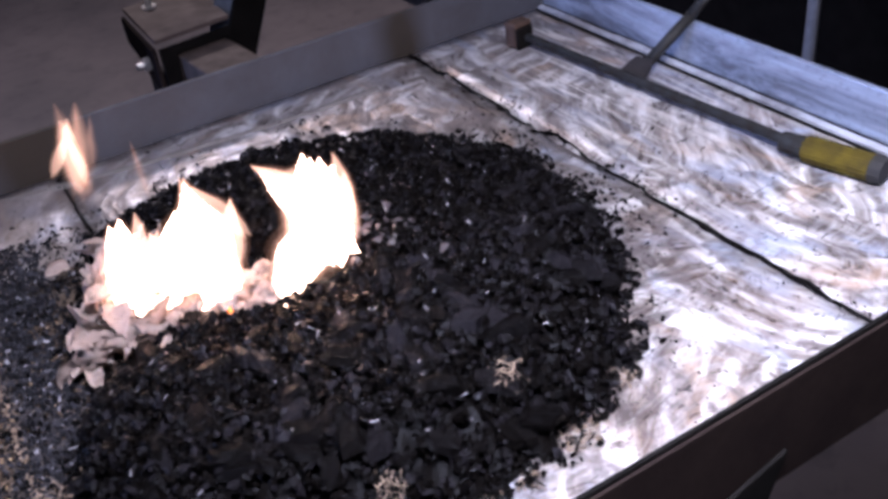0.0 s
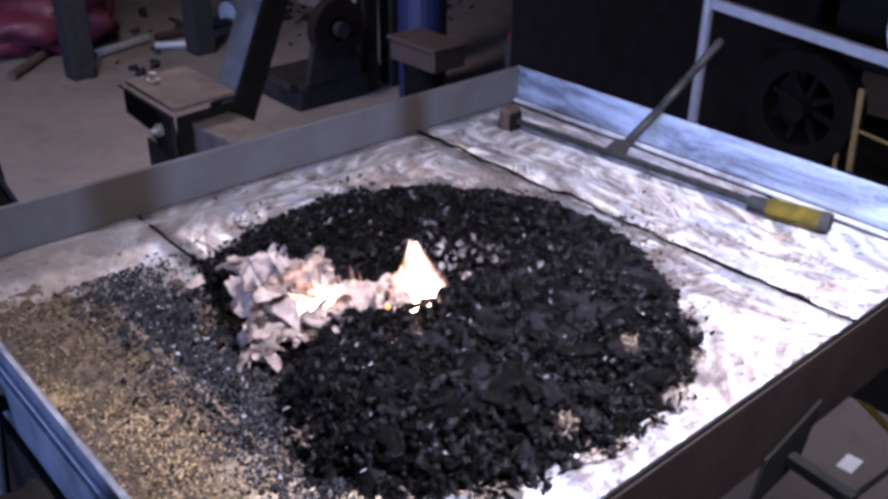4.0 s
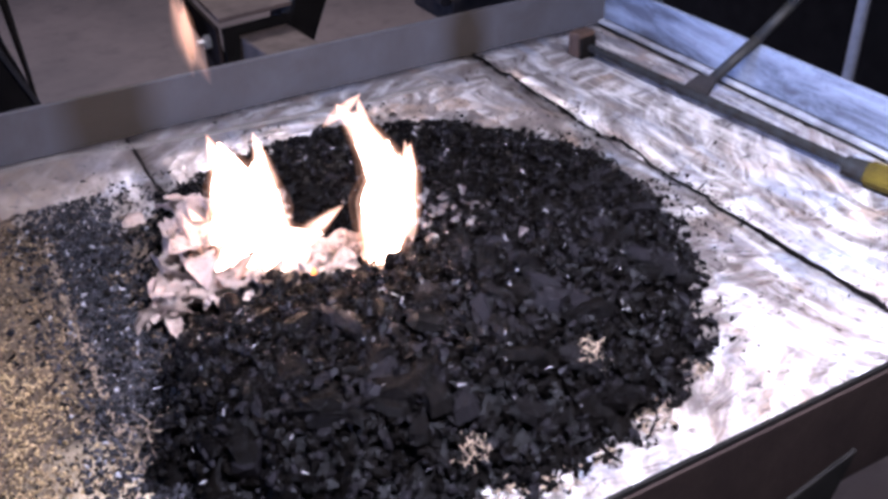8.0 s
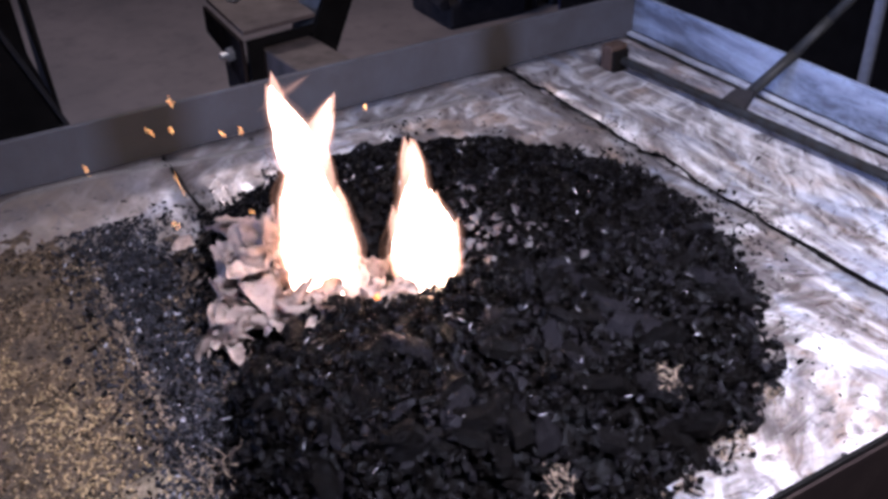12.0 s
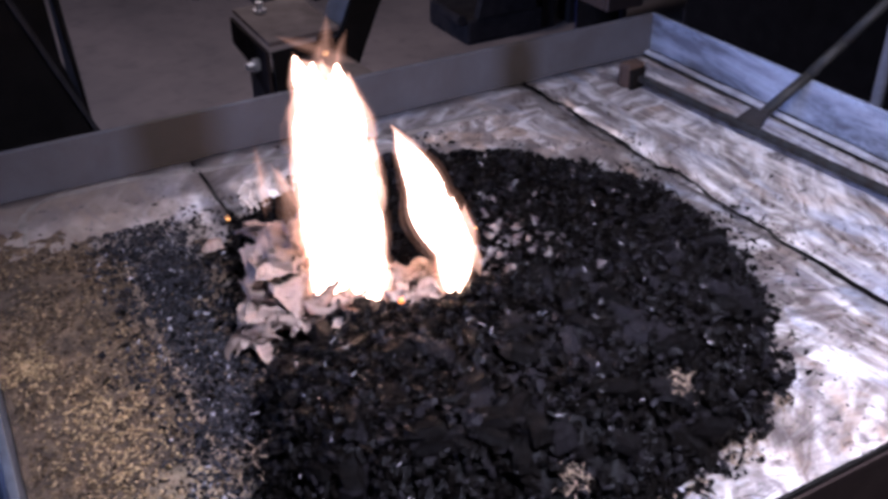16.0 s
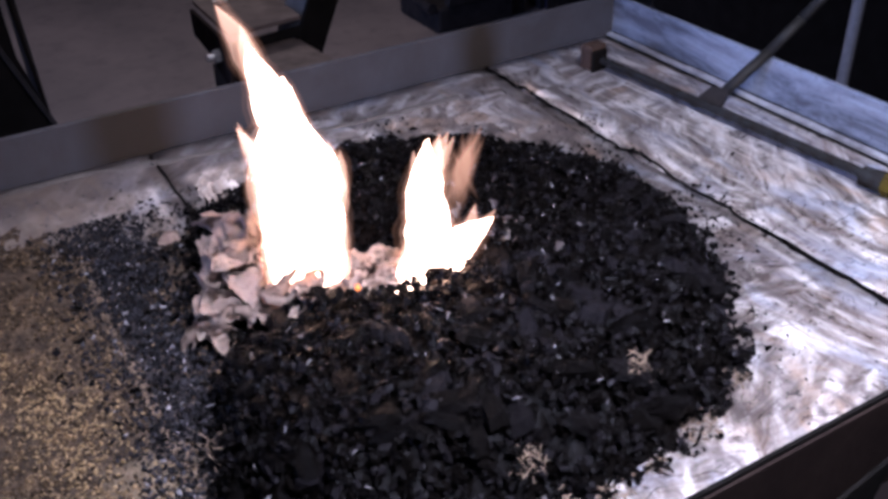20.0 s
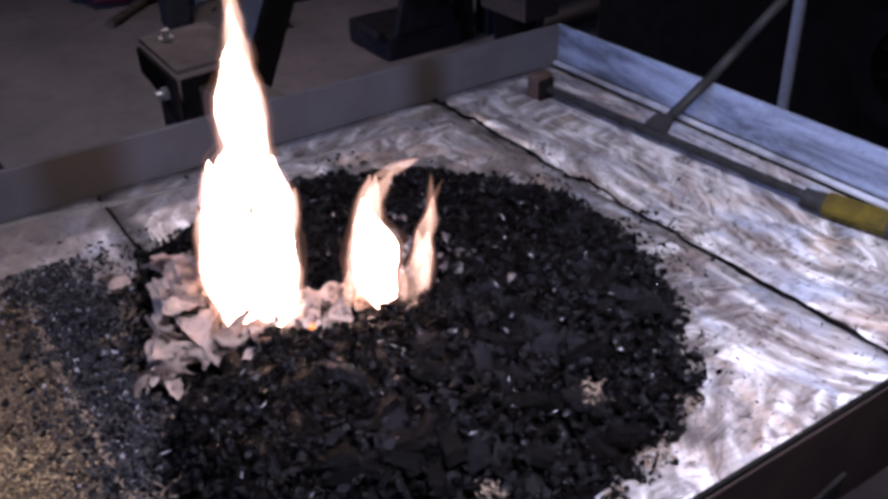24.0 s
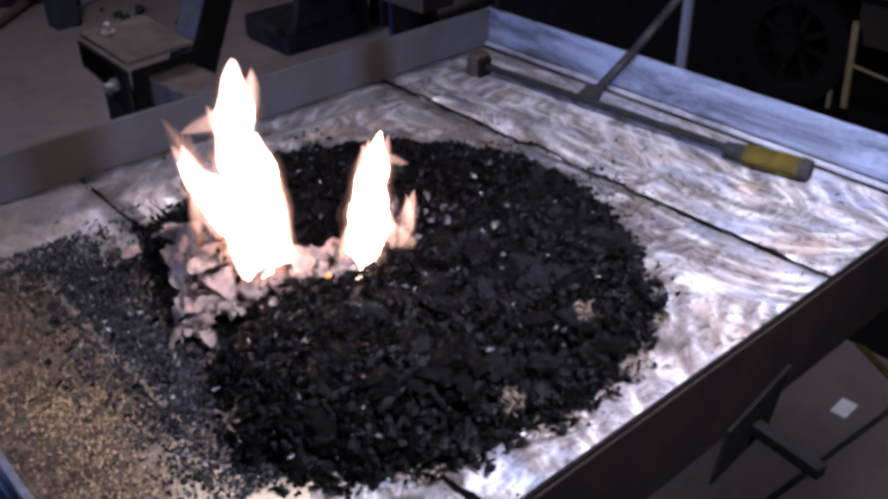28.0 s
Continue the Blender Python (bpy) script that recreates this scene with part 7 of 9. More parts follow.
    rise(flames[22], 0.007, [
        (0,-0.076,0.016,0), (0.5,-0.051,0.083,-24), (1,-0.068,0.07,0), (1.5,-0.072,0.07,6), (2,-0.014,0.002,6), (2.5,-0.023,0.002,-50),
        (3,-0.023,0.002,-50), (3.5,0.001,-0.004,-50), (4,0.046,-0.002,0), (4.5,-0.038,-0.024,0), (5,0.05,0.006,0), (5.5,0.05,0.006,0),
        (6,-0.032,-0.032,0), (6.5,0.042,0.002,0), (7,0.054,0.006,0), (7.5,0.054,0.01,0), (8,0.064,0.018,0), (8.5,0.085,0.013,-14), (9,0.07,0.014,0),
        (9.5,0.068,0.008,0), (10,0.06,0.014,0), (10.5,0.06,0.018,0), (11,0.038,0.024,0), (11.5,0.034,0.022,6), (12,-0.016,0.03,0),
        (12.5,-0.016,0.032,0), (13,-0.03,0,0), (13.5,-0.05,0.004,0), (14,-0.036,0,0), (14.5,-0.054,0.008,6), (15,-0.044,0.032,6),
        (15.5,-0.028,0.066,6), (16,-0.016,0.076,6), (16.5,-0.024,0.052,0), (17,-0.006,0.048,0), (17.5,-0.016,0.048,0), (18,0,0.054,0),
        (18.5,-0.002,0.038,0), (19,-0.008,0.046,0), (19.5,-0.012,0.006,0), (20,-0.008,0.022,0), (20.5,-0.01,0.036,0), (21,-0.008,0.048,0),
        (21.5,-0.006,0.034,0), (22,-0.034,0.064,0), (22.5,-0.048,0.062,0), (23,-0.016,0.038,0), (23.5,-0.056,0.014,0), (24,-0.056,0.012,0),
        (24.5,-0.06,0.012,0), (25,-0.05,0.018,0), (25.5,-0.058,0,0), (26,-0.046,0.002,-6), (26.5,-0.002,0.022,-6), (27,-0.014,0.046,-6),
        (27.5,0.06,0.006,-6), (28,0.033,0.007,14),
    ])
    rise(flames[23], 0.003, [
        (0,-0.018,0,0), (0.5,-0.01,0.014,0), (1,-0.022,0.014,0), (1.5,-0.038,0.016,0), (2,-0.014,0.002,6), (2.5,-0.023,0.002,-50),
        (3,-0.023,0.002,-50), (3.5,0.001,-0.004,-50), (4,0.046,-0.002,0), (4.5,-0.038,-0.024,0), (5,0.05,0.006,0), (5.5,0.05,0.006,0),
        (6,-0.032,-0.032,0), (6.5,0.042,0.002,0), (7,0.054,0.006,0), (7.5,0.054,0.01,0), (8,0.058,0.012,0), (8.5,0.058,0.012,0), (9,0.066,0.008,0),
        (9.5,0.054,0.006,0), (10,0.048,0.006,6), (10.5,0.056,0.012,6), (11,0.062,0.008,6), (11.5,0.06,0.008,0), (12,0.056,0.008,0),
        (12.5,0.06,0.004,0), (13,0.06,0.008,0), (13.5,0.052,0.008,0), (14,0.044,0.026,0), (14.5,0.036,0.008,0), (15,0.005,-0.001,-14),
        (15.5,-0.011,0.009,-14), (16,-0.047,0.021,-14), (16.5,-0.056,0.018,0), (17,-0.044,0.042,0), (17.5,-0.05,0.046,0), (18,-0.052,0.046,0),
        (18.5,-0.036,0.044,0), (19,-0.048,0.022,0), (19.5,-0.046,0.07,0), (20,-0.056,0.058,0), (20.5,-0.034,0.064,0), (21,-0.038,0.06,-6),
        (21.5,-0.042,0.066,0), (22,-0.004,0.074,0), (22.5,-0.018,0.058,0), (23,-0.018,0.058,0), (23.5,-0.006,0.098,0), (24,-0.016,0.118,0),
        (24.5,-0.022,0.1,0), (25,-0.038,0.162,0), (25.5,-0.02,0.148,0), (26,-0.024,0.088,0), (26.5,-0.038,0.086,0), (27,-0.016,0.078,-6),
        (27.5,-0.038,0.06,-6), (28,-0.022,0.07,-6),
    ])
    rise(flames[24], -0.006, [
        (0,-0.034,0,0), (0.5,-0.032,0.006,0), (1,-0.08,-0.002,6), (1.5,-0.078,0.014,6), (2,-0.014,0.002,6), (2.5,-0.023,0.002,-50),
        (3,-0.023,0.002,-50), (3.5,0.001,-0.004,-50), (4,0.046,-0.002,0), (4.5,-0.038,-0.024,0), (5,0.05,0.006,0), (5.5,0.05,0.006,0),
        (6,-0.032,-0.032,0), (6.5,0.042,0.002,0), (7,0.054,0.006,0), (7.5,0.054,0.01,0), (8,0.054,0.012,0), (8.5,0.056,0.012,0), (9,0.066,0.008,0),
        (9.5,0.064,0.006,0), (10,0.066,0.018,0), (10.5,0.062,0.022,0), (11,0.038,0.024,0), (11.5,0.034,0.022,6), (12,0.034,0.036,0),
        (12.5,0.036,0.034,0), (13,0.036,0.034,0), (13.5,0.002,0.042,0), (14,-0.004,0.042,0), (14.5,-0.022,0.066,0), (15,-0.04,0.076,0),
        (15.5,-0.052,0.064,0), (16,-0.058,0.078,0), (16.5,-0.054,0.078,0), (17,-0.042,0.08,0), (17.5,-0.046,0.074,0), (18,-0.008,0.104,0),
        (18.5,-0.024,0.106,0), (19,-0.024,0.118,0), (19.5,-0.024,0.118,0), (20,-0.024,0.102,0), (20.5,-0.004,0.074,0), (21,-0.006,0.074,0),
        (21.5,-0.012,0.062,0), (22,-0.008,0.06,0), (22.5,-0.018,0.058,0), (23,-0.05,0.036,0), (23.5,-0.056,0.014,0), (24,-0.056,0.012,0),
        (24.5,-0.06,0.012,0), (25,-0.068,0.024,0), (25.5,-0.068,0.058,0), (26,-0.066,0.078,0), (26.5,-0.04,0.072,0), (27,-0.018,0.06,0),
        (27.5,-0.038,0.046,0), (28,-0.032,0.082,0),
    ])
    rise(flames[25], -0.014, [
        (0,-0.01,0.048,0), (0.5,-0.018,0.058,0), (1,-0.014,0.056,0), (1.5,-0.044,0.028,0), (2,-0.014,0.002,6), (2.5,-0.023,0.002,-50),
        (3,-0.023,0.002,-50), (3.5,0.001,-0.004,-50), (4,0.046,-0.002,0), (4.5,-0.038,-0.024,0), (5,0.05,0.006,0), (5.5,0.05,0.006,0),
        (6,-0.032,-0.032,0), (6.5,0.042,0.002,0), (7,0.054,0.006,0), (7.5,0.054,0.01,0), (8,0.054,0.012,0), (8.5,0.056,0.012,0), (9,0.066,0.008,0),
        (9.5,0.064,0.006,0), (10,0.066,0.018,0), (10.5,0.084,0.036,0), (11,0.038,0.024,0), (11.5,0.034,0.022,6), (12,0.038,0.022,0),
        (12.5,0.04,0.006,0), (13,0.042,0.014,0), (13.5,0.042,0.006,0), (14,-0.004,0.018,0), (14.5,-0.05,0.03,0), (15,-0.04,0.048,0),
        (15.5,-0.04,0.048,0), (16,-0.056,0.052,0), (16.5,-0.058,0.052,0), (17,-0.044,0.058,0), (17.5,-0.016,0.08,0), (18,-0.004,0.078,0),
        (18.5,-0.006,0.06,0), (19,-0.006,0.08,0), (19.5,-0.018,0.078,0), (20,-0.014,0.08,0), (20.5,-0.004,0.074,0), (21,-0.006,0.074,0),
        (21.5,-0.018,0.09,0), (22,-0.028,0.1,0), (22.5,-0.036,0.096,0), (23,-0.02,0.102,0), (23.5,-0.024,0.14,0), (24,-0.032,0.14,0),
        (24.5,-0.02,0.078,0), (25,-0.012,0.062,0), (25.5,-0.012,0.07,0), (26,-0.02,0.062,0), (26.5,-0.008,0.054,0), (27,-0.018,0.06,0),
        (27.5,-0.038,0.046,0), (28,-0.038,0.046,0),
    ])
    rise(flames[26], 0.011, [
        (0,-0.05,0.004,0), (0.5,-0.048,0.01,0), (1,-0.076,0.024,0), (1.5,-0.074,0.024,0), (2,-0.065,-0.003,-14), (2.5,-0.023,0.002,-50),
        (3,-0.023,0.002,-50), (3.5,0.001,-0.004,-50), (4,0.046,-0.002,0), (4.5,-0.038,-0.024,0), (5,0.05,0.006,0), (5.5,0.05,0.006,0),
        (6,-0.032,-0.032,0), (6.5,0.042,0.002,0), (7,0.054,0.006,0), (7.5,0.054,0.01,0), (8,0.054,0.012,0), (8.5,0.056,0.012,0), (9,0.066,0.008,0),
        (9.5,0.064,0.006,0), (10,0.066,0.018,0), (10.5,0.072,0.012,0), (11,0.056,0.002,0), (11.5,0.056,0.01,0), (12,0.058,0.01,0),
        (12.5,0.06,0.004,0), (13,0.052,0.01,0), (13.5,0.052,0.01,0), (14,0.044,0.026,0), (14.5,0.036,0.008,0), (15,0.052,0.01,0), (15.5,0.03,0.01,0),
        (16,0.048,0.014,0), (16.5,0.048,0.016,0), (17,0.042,0.008,0), (17.5,0.044,0.006,0), (18,0.042,0.01,0), (18.5,0.05,0.006,0), (19,0.066,0,0),
        (19.5,0.076,0.012,0), (20,0.064,0.008,0), (20.5,0.031,0.011,14), (21,0.045,0.013,14), (21.5,0.05,0.008,6), (22,0.031,0.011,14),
        (22.5,0.044,0.036,6), (23,0.046,0.028,6), (23.5,0.046,0.028,6), (24,0.048,0.022,0), (24.5,0.064,0.018,0), (25,0.06,0.022,0),
        (25.5,0.058,0.026,0), (26,0.058,0.028,0), (26.5,0.054,0.034,0), (27,0.054,0.034,0), (27.5,0.042,0.036,0), (28,0.054,0.054,0),
    ])
    rise(flames[27], -0.001, [
        (0,-0.083,0.125,6), (0.5,0.041,0.069,6), (1,0.017,0.014,70), (1.5,0.058,0.022,-24), (2,0.026,0.005,50), (2.5,-0.086,0.001,50),
        (3,-0.086,0.001,50), (3.5,-0.081,0.002,70), (4,-0.103,0.002,70), (4.5,-0.077,0.002,70), (5,0.039,-0.003,6), (5.5,-0.085,0.002,70),
        (6,-0.047,-0.018,14), (6.5,-0.068,-0.003,50), (7,-0.031,0.002,35), (7.5,-0.016,-0,24), (8,-0.02,0.029,50), (8.5,-0.009,0.132,14),
        (9,-0.054,0.127,0), (9.5,-0.007,0.093,-6), (10,-0.076,-0.001,0), (10.5,0.079,0.091,6), (11,0.04,0.093,0), (11.5,0.077,0.02,-14),
        (12,0.057,0.024,14), (12.5,0.075,0.016,-14), (13,0.077,0.02,-14), (13.5,0.065,0.014,-14), (14,-0.009,0.16,14), (14.5,-0.039,0.169,6),
        (15,-0.025,0.18,-35), (15.5,0.017,0.127,-6), (16,-0.033,0.157,-6), (16.5,-0.066,0.202,-24), (17,-0.061,0.142,14), (17.5,-0.029,0.175,6),
        (18,-0.059,0.144,-14), (18.5,0.084,0.058,24), (19,-0.063,0.146,14), (19.5,-0.014,0.111,0), (20,0.001,0.083,-6), (20.5,0.059,0.091,6),
        (21,0.005,0.232,70), (21.5,-0.035,0.169,-6), (22,0.059,0.091,6), (22.5,-0.005,0.131,6), (23,0.063,0.083,6), (23.5,0.068,0.075,50),
        (24,0.045,0.096,35), (24.5,0.053,0.106,14), (25,0.069,0.106,14), (25.5,-0.017,0.234,14), (26,-0.035,0.161,-6), (26.5,-0.073,0.129,-6),
        (27,-0.039,0.162,-14), (27.5,-0.057,0.123,-6), (28,-0.089,0.162,70),
    ])
    rise(flames[28], 0.007, [
        (0,0.03,0.01,24), (0.5,0.059,0.023,-6), (1,0.039,0.049,-6), (1.5,0.011,0.058,-14), (2,-0.083,0.029,-6), (2.5,-0.047,-0.005,6),
        (3,-0.047,-0.005,6), (3.5,-0.029,-0.005,-6), (4,-0.015,-0.002,-35), (4.5,-0.011,-0.002,-35), (5,0.058,0.028,-24), (5.5,0.082,0.018,-24),
        (6,-0.012,-0.014,-24), (6.5,-0.019,-0.008,-14), (7,-0.061,-0.001,-6), (7.5,-0.053,0.009,6), (8,-0.023,0.067,-6), (8.5,0.063,0.119,-6),
        (9,-0.001,0.073,-6), (9.5,-0.004,0.019,0), (10,-0.014,0.001,0), (10.5,-0.012,0.021,0), (11,-0.019,0.123,6), (11.5,-0.029,0.117,6),
        (12,-0.047,0.137,-6), (12.5,-0.034,0.165,0), (13,-0.029,0.117,6), (13.5,-0.033,0.162,-14), (14,-0.023,0.174,-14), (14.5,-0.035,0.167,-6),
        (15,-0.038,0.149,0), (15.5,-0.023,0.139,-6), (16,-0.065,0.135,6), (16.5,-0.065,0.133,6), (17,-0.005,0.127,6), (17.5,-0.018,0.125,0),
        (18,-0.013,0.129,-6), (18.5,-0.025,0.145,-6), (19,0,0.145,0), (19.5,-0.044,0.111,0), (20,-0.048,0.117,0), (20.5,-0.028,0.119,0),
        (21,-0.046,0.081,0), (21.5,-0.04,0.103,0), (22,-0.056,0.011,0), (22.5,-0.052,0.013,0), (23,0.023,0.01,14), (23.5,-0.009,0.05,14),
        (24,0.091,0.052,14), (24.5,0.023,0.022,14), (25,0.043,0.006,14), (25.5,-0.019,-0.003,-6), (26,0.03,0.014,24), (26.5,0.06,0.109,0),
        (27,0.045,0.092,14), (27.5,0.064,0.04,24), (28,0.081,0.028,14),
    ])
    rise(flames[29], 0.013, [
        (0,0.023,0.066,-35), (0.5,0.023,0.017,-6), (1,0.019,-0.001,6), (1.5,0.008,0.019,0), (2,0.004,0.04,-24), (2.5,-0.049,-0.005,6),
        (3,-0.049,-0.005,6), (3.5,-0.043,-0.005,6), (4,0.029,-0.007,6), (4.5,-0.043,-0.007,6), (5,0.051,0.011,6), (5.5,0.031,0.014,14),
        (6,-0.043,-0.018,14), (6.5,0.018,0.002,24), (7,0.063,0.02,14), (7.5,0.067,0.024,-14), (8,-0.011,-0,-14), (8.5,-0.01,0.066,-24),
        (9,0.005,0.057,-6), (9.5,-0.008,0.055,0), (10,-0.008,0.035,0), (10.5,-0.009,0.053,-6), (11,-0.011,0.033,-6), (11.5,-0.002,0.011,0),
        (12,-0.01,0.011,0), (12.5,-0.005,0.011,-6), (13,-0.002,0.011,0), (13.5,0.004,0.009,0), (14,-0.002,0.007,0), (14.5,0.075,0.016,-14),
        (15,0.039,0.002,14), (15.5,0.053,-0.002,14), (16,0.065,0.033,-6), (16.5,0.085,0.015,-6), (17,0.069,0.015,6), (17.5,0.037,0.013,6),
        (18,0.09,0.037,0), (18.5,0.041,0.017,6), (19,0.05,0.011,0), (19.5,0.037,0.016,14), (20,0.039,-0,14), (20.5,0.076,0.044,24),
        (21,0.087,0.098,-14), (21.5,0.071,0.069,6), (22,0.076,0.044,24), (22.5,0.033,0.021,6), (23,0.023,0.01,14), (23.5,-0.055,0.17,35),
        (24,-0.025,0.221,6), (24.5,-0.027,0.14,14), (25,-0.017,0.136,14), (25.5,-0.014,0.105,0), (26,0.091,0.076,14), (26.5,0.06,0.08,24),
        (27,0.037,0.004,14), (27.5,0.017,0.012,14), (28,0.029,0.008,14),
    ])
    rise(flames[30], 0.007, [
        (0,-0.099,0.008,14), (0.5,-0.059,0.03,14), (1,-0.085,0.002,14), (1.5,-0.081,0.019,6), (2,-0.074,0.001,0), (2.5,-0.057,-0,-14),
        (3,-0.057,-0,-14), (3.5,-0.029,-0.005,-6), (4,0.049,0.017,-6), (4.5,-0.031,-0.007,-6), (5,0.057,0.021,-6), (5.5,0.051,0.045,-6),
        (6,-0.011,-0.01,-35), (6.5,0.045,0.019,-6), (7,-0.017,0.027,-6), (7.5,0.005,0.041,-6), (8,-0.083,-0,14), (8.5,-0.011,0.104,14),
        (9,-0.043,0.089,-6), (9.5,-0.051,0.073,6), (10,-0.079,0.041,6), (10.5,-0.063,0.023,6), (11,-0.066,0.001,0), (11.5,-0.053,0.013,6),
        (12,-0.027,0.081,6), (12.5,-0.018,0.075,0), (13,-0.01,0.057,0), (13.5,-0.046,0.101,0), (14,-0.047,0.115,-6), (14.5,-0.047,0.097,-6),
        (15,-0.037,0.111,-6), (15.5,-0.02,0.103,0), (16,0.023,0.102,-14), (16.5,0.049,0.104,-14), (17,0.039,0.069,-6), (17.5,0.038,0.041,0),
        (18,0.033,0.007,6), (18.5,0.047,0.043,6), (19,0.067,0.117,6), (19.5,0.073,0.098,14), (20,0.058,0.088,24), (20.5,0.073,0.044,35),
        (21,0.036,0.014,24), (21.5,0.028,0.016,24), (22,0.027,0.018,14), (22.5,-0.006,0.013,0), (23,-0.017,0.005,6), (23.5,-0.063,0.019,6),
        (24,-0.063,0.017,6), (24.5,-0.067,0.098,-14), (25,-0.071,0.088,-35), (25.5,-0.072,0.071,0), (26,-0.068,0.053,0), (26.5,-0.057,0.023,6),
        (27,-0.058,0.023,0), (27.5,0.053,0.099,6), (28,0.061,0.082,14),
    ])
    rise(flames[31], 0.014, [
        (0,0.101,0.069,-6), (0.5,0.037,0.069,6), (1,0.025,0.119,-6), (1.5,-0.061,0.106,-14), (2,-0.079,0.028,-14), (2.5,-0.057,-0,-14),
        (3,-0.057,-0,-14), (3.5,-0.029,-0.005,-6), (4,0.049,0.017,-6), (4.5,-0.031,-0.007,-6), (5,0.057,0.021,-6), (5.5,0.047,0.049,-6),
        (6,-0.011,-0.01,-35), (6.5,0.041,0.019,6), (7,0.067,0.029,6), (7.5,0.037,0.089,-6), (8,0.053,0.093,-6), (8.5,0.067,0.117,-6),
        (9,0.085,0.109,-6), (9.5,0.067,0.096,14), (10,0.072,0.104,-24), (10.5,0.076,0.079,0), (11,-0.015,0.116,14), (11.5,-0.023,0.109,6),
        (12,-0.036,0.122,24), (12.5,-0.058,0.122,24), (13,-0.023,0.109,6), (13.5,-0.037,0.165,6), (14,-0.004,0.147,0), (14.5,-0.022,0.109,0),
        (15,0.023,0.103,-6), (15.5,0.021,0.122,-14), (16,0.039,0.11,-35), (16.5,0.079,0.066,-35), (17,-0.001,0.035,-6), (17.5,-0.012,0.031,0),
        (18,-0.026,-0.001,0), (18.5,-0.044,0.019,0), (19,-0.052,-0.003,0), (19.5,-0.056,0.011,0), (20,-0.051,0.02,-14), (20.5,-0.005,0.017,-6),
        (21,-0.005,0.019,-6), (21.5,0,0.013,0), (22,-0.008,0.013,0), (22.5,-0.054,0.045,0), (23,-0.053,0.091,-6), (23.5,0.063,0.116,-14),
        (24,0.047,0.078,14), (24.5,0.031,0.048,14), (25,-0.002,0.128,24), (25.5,-0.059,0.107,6), (26,-0.067,0.127,6), (26.5,-0.071,0.105,-6),
        (27,-0.079,0.092,14), (27.5,-0.054,0.113,0), (28,-0.084,0.069,0),
    ])
    rise(flames[32], -0.004, [
        (0,-0.105,0.018,35), (0.5,-0.059,0.03,14), (1,-0.022,-0.003,0), (1.5,-0.027,0.013,-6), (2,-0.029,0.004,14), (2.5,-0.057,-0.004,14),
        (3,-0.057,-0.004,14), (3.5,-0.043,-0.005,6), (4,-0.075,-0.002,35), (4.5,-0.067,-0.002,35), (5,0.034,0.006,24), (5.5,0.031,0.014,14),
        (6,-0.043,-0.018,14), (6.5,0.027,0.014,14), (7,0.061,0.03,14), (7.5,-0.001,0.096,14), (8,-0.047,0.078,-14), (8.5,-0.065,0.083,-6),
        (9,-0.055,0.019,-6), (9.5,-0.052,0.015,0), (10,-0.076,0.021,0), (10.5,-0.056,0.037,0), (11,-0.068,0.047,0), (11.5,-0.01,0.057,0),
        (12,0.041,0.091,-6), (12.5,0.037,0.079,-6), (13,0.045,0.067,-6), (13.5,0.041,0.09,-14), (14,-0.045,0.08,-14), (14.5,-0.057,0.079,6),
        (15,-0.047,0.079,6), (15.5,-0.059,0.079,6), (16,-0.062,0.099,0), (16.5,-0.031,0.129,-6), (17,0.001,0.133,-6), (17.5,-0.018,0.125,0),
        (18,-0.004,0.115,0), (18.5,-0.036,0.089,0), (19,-0.051,0.148,-14), (19.5,-0.027,0.183,-6), (20,-0.049,0.173,-6), (20.5,-0.003,0.149,-6),
        (21,0.007,0.149,-6), (21.5,-0.031,0.169,-6), (22,-0.003,0.149,-6), (22.5,-0.009,0.127,6), (23,-0.027,0.213,6), (23.5,0.003,0.16,-14),
        (24,-0.011,0.189,-6), (24.5,-0.013,0.055,-6), (25,-0.093,0.081,6), (25.5,-0.079,0.041,6), (26,-0.064,0.033,0), (26.5,-0.079,0.063,6),
        (27,-0.069,0.089,-6), (27.5,-0.06,0.089,0), (28,-0.043,0.154,14),
    ])
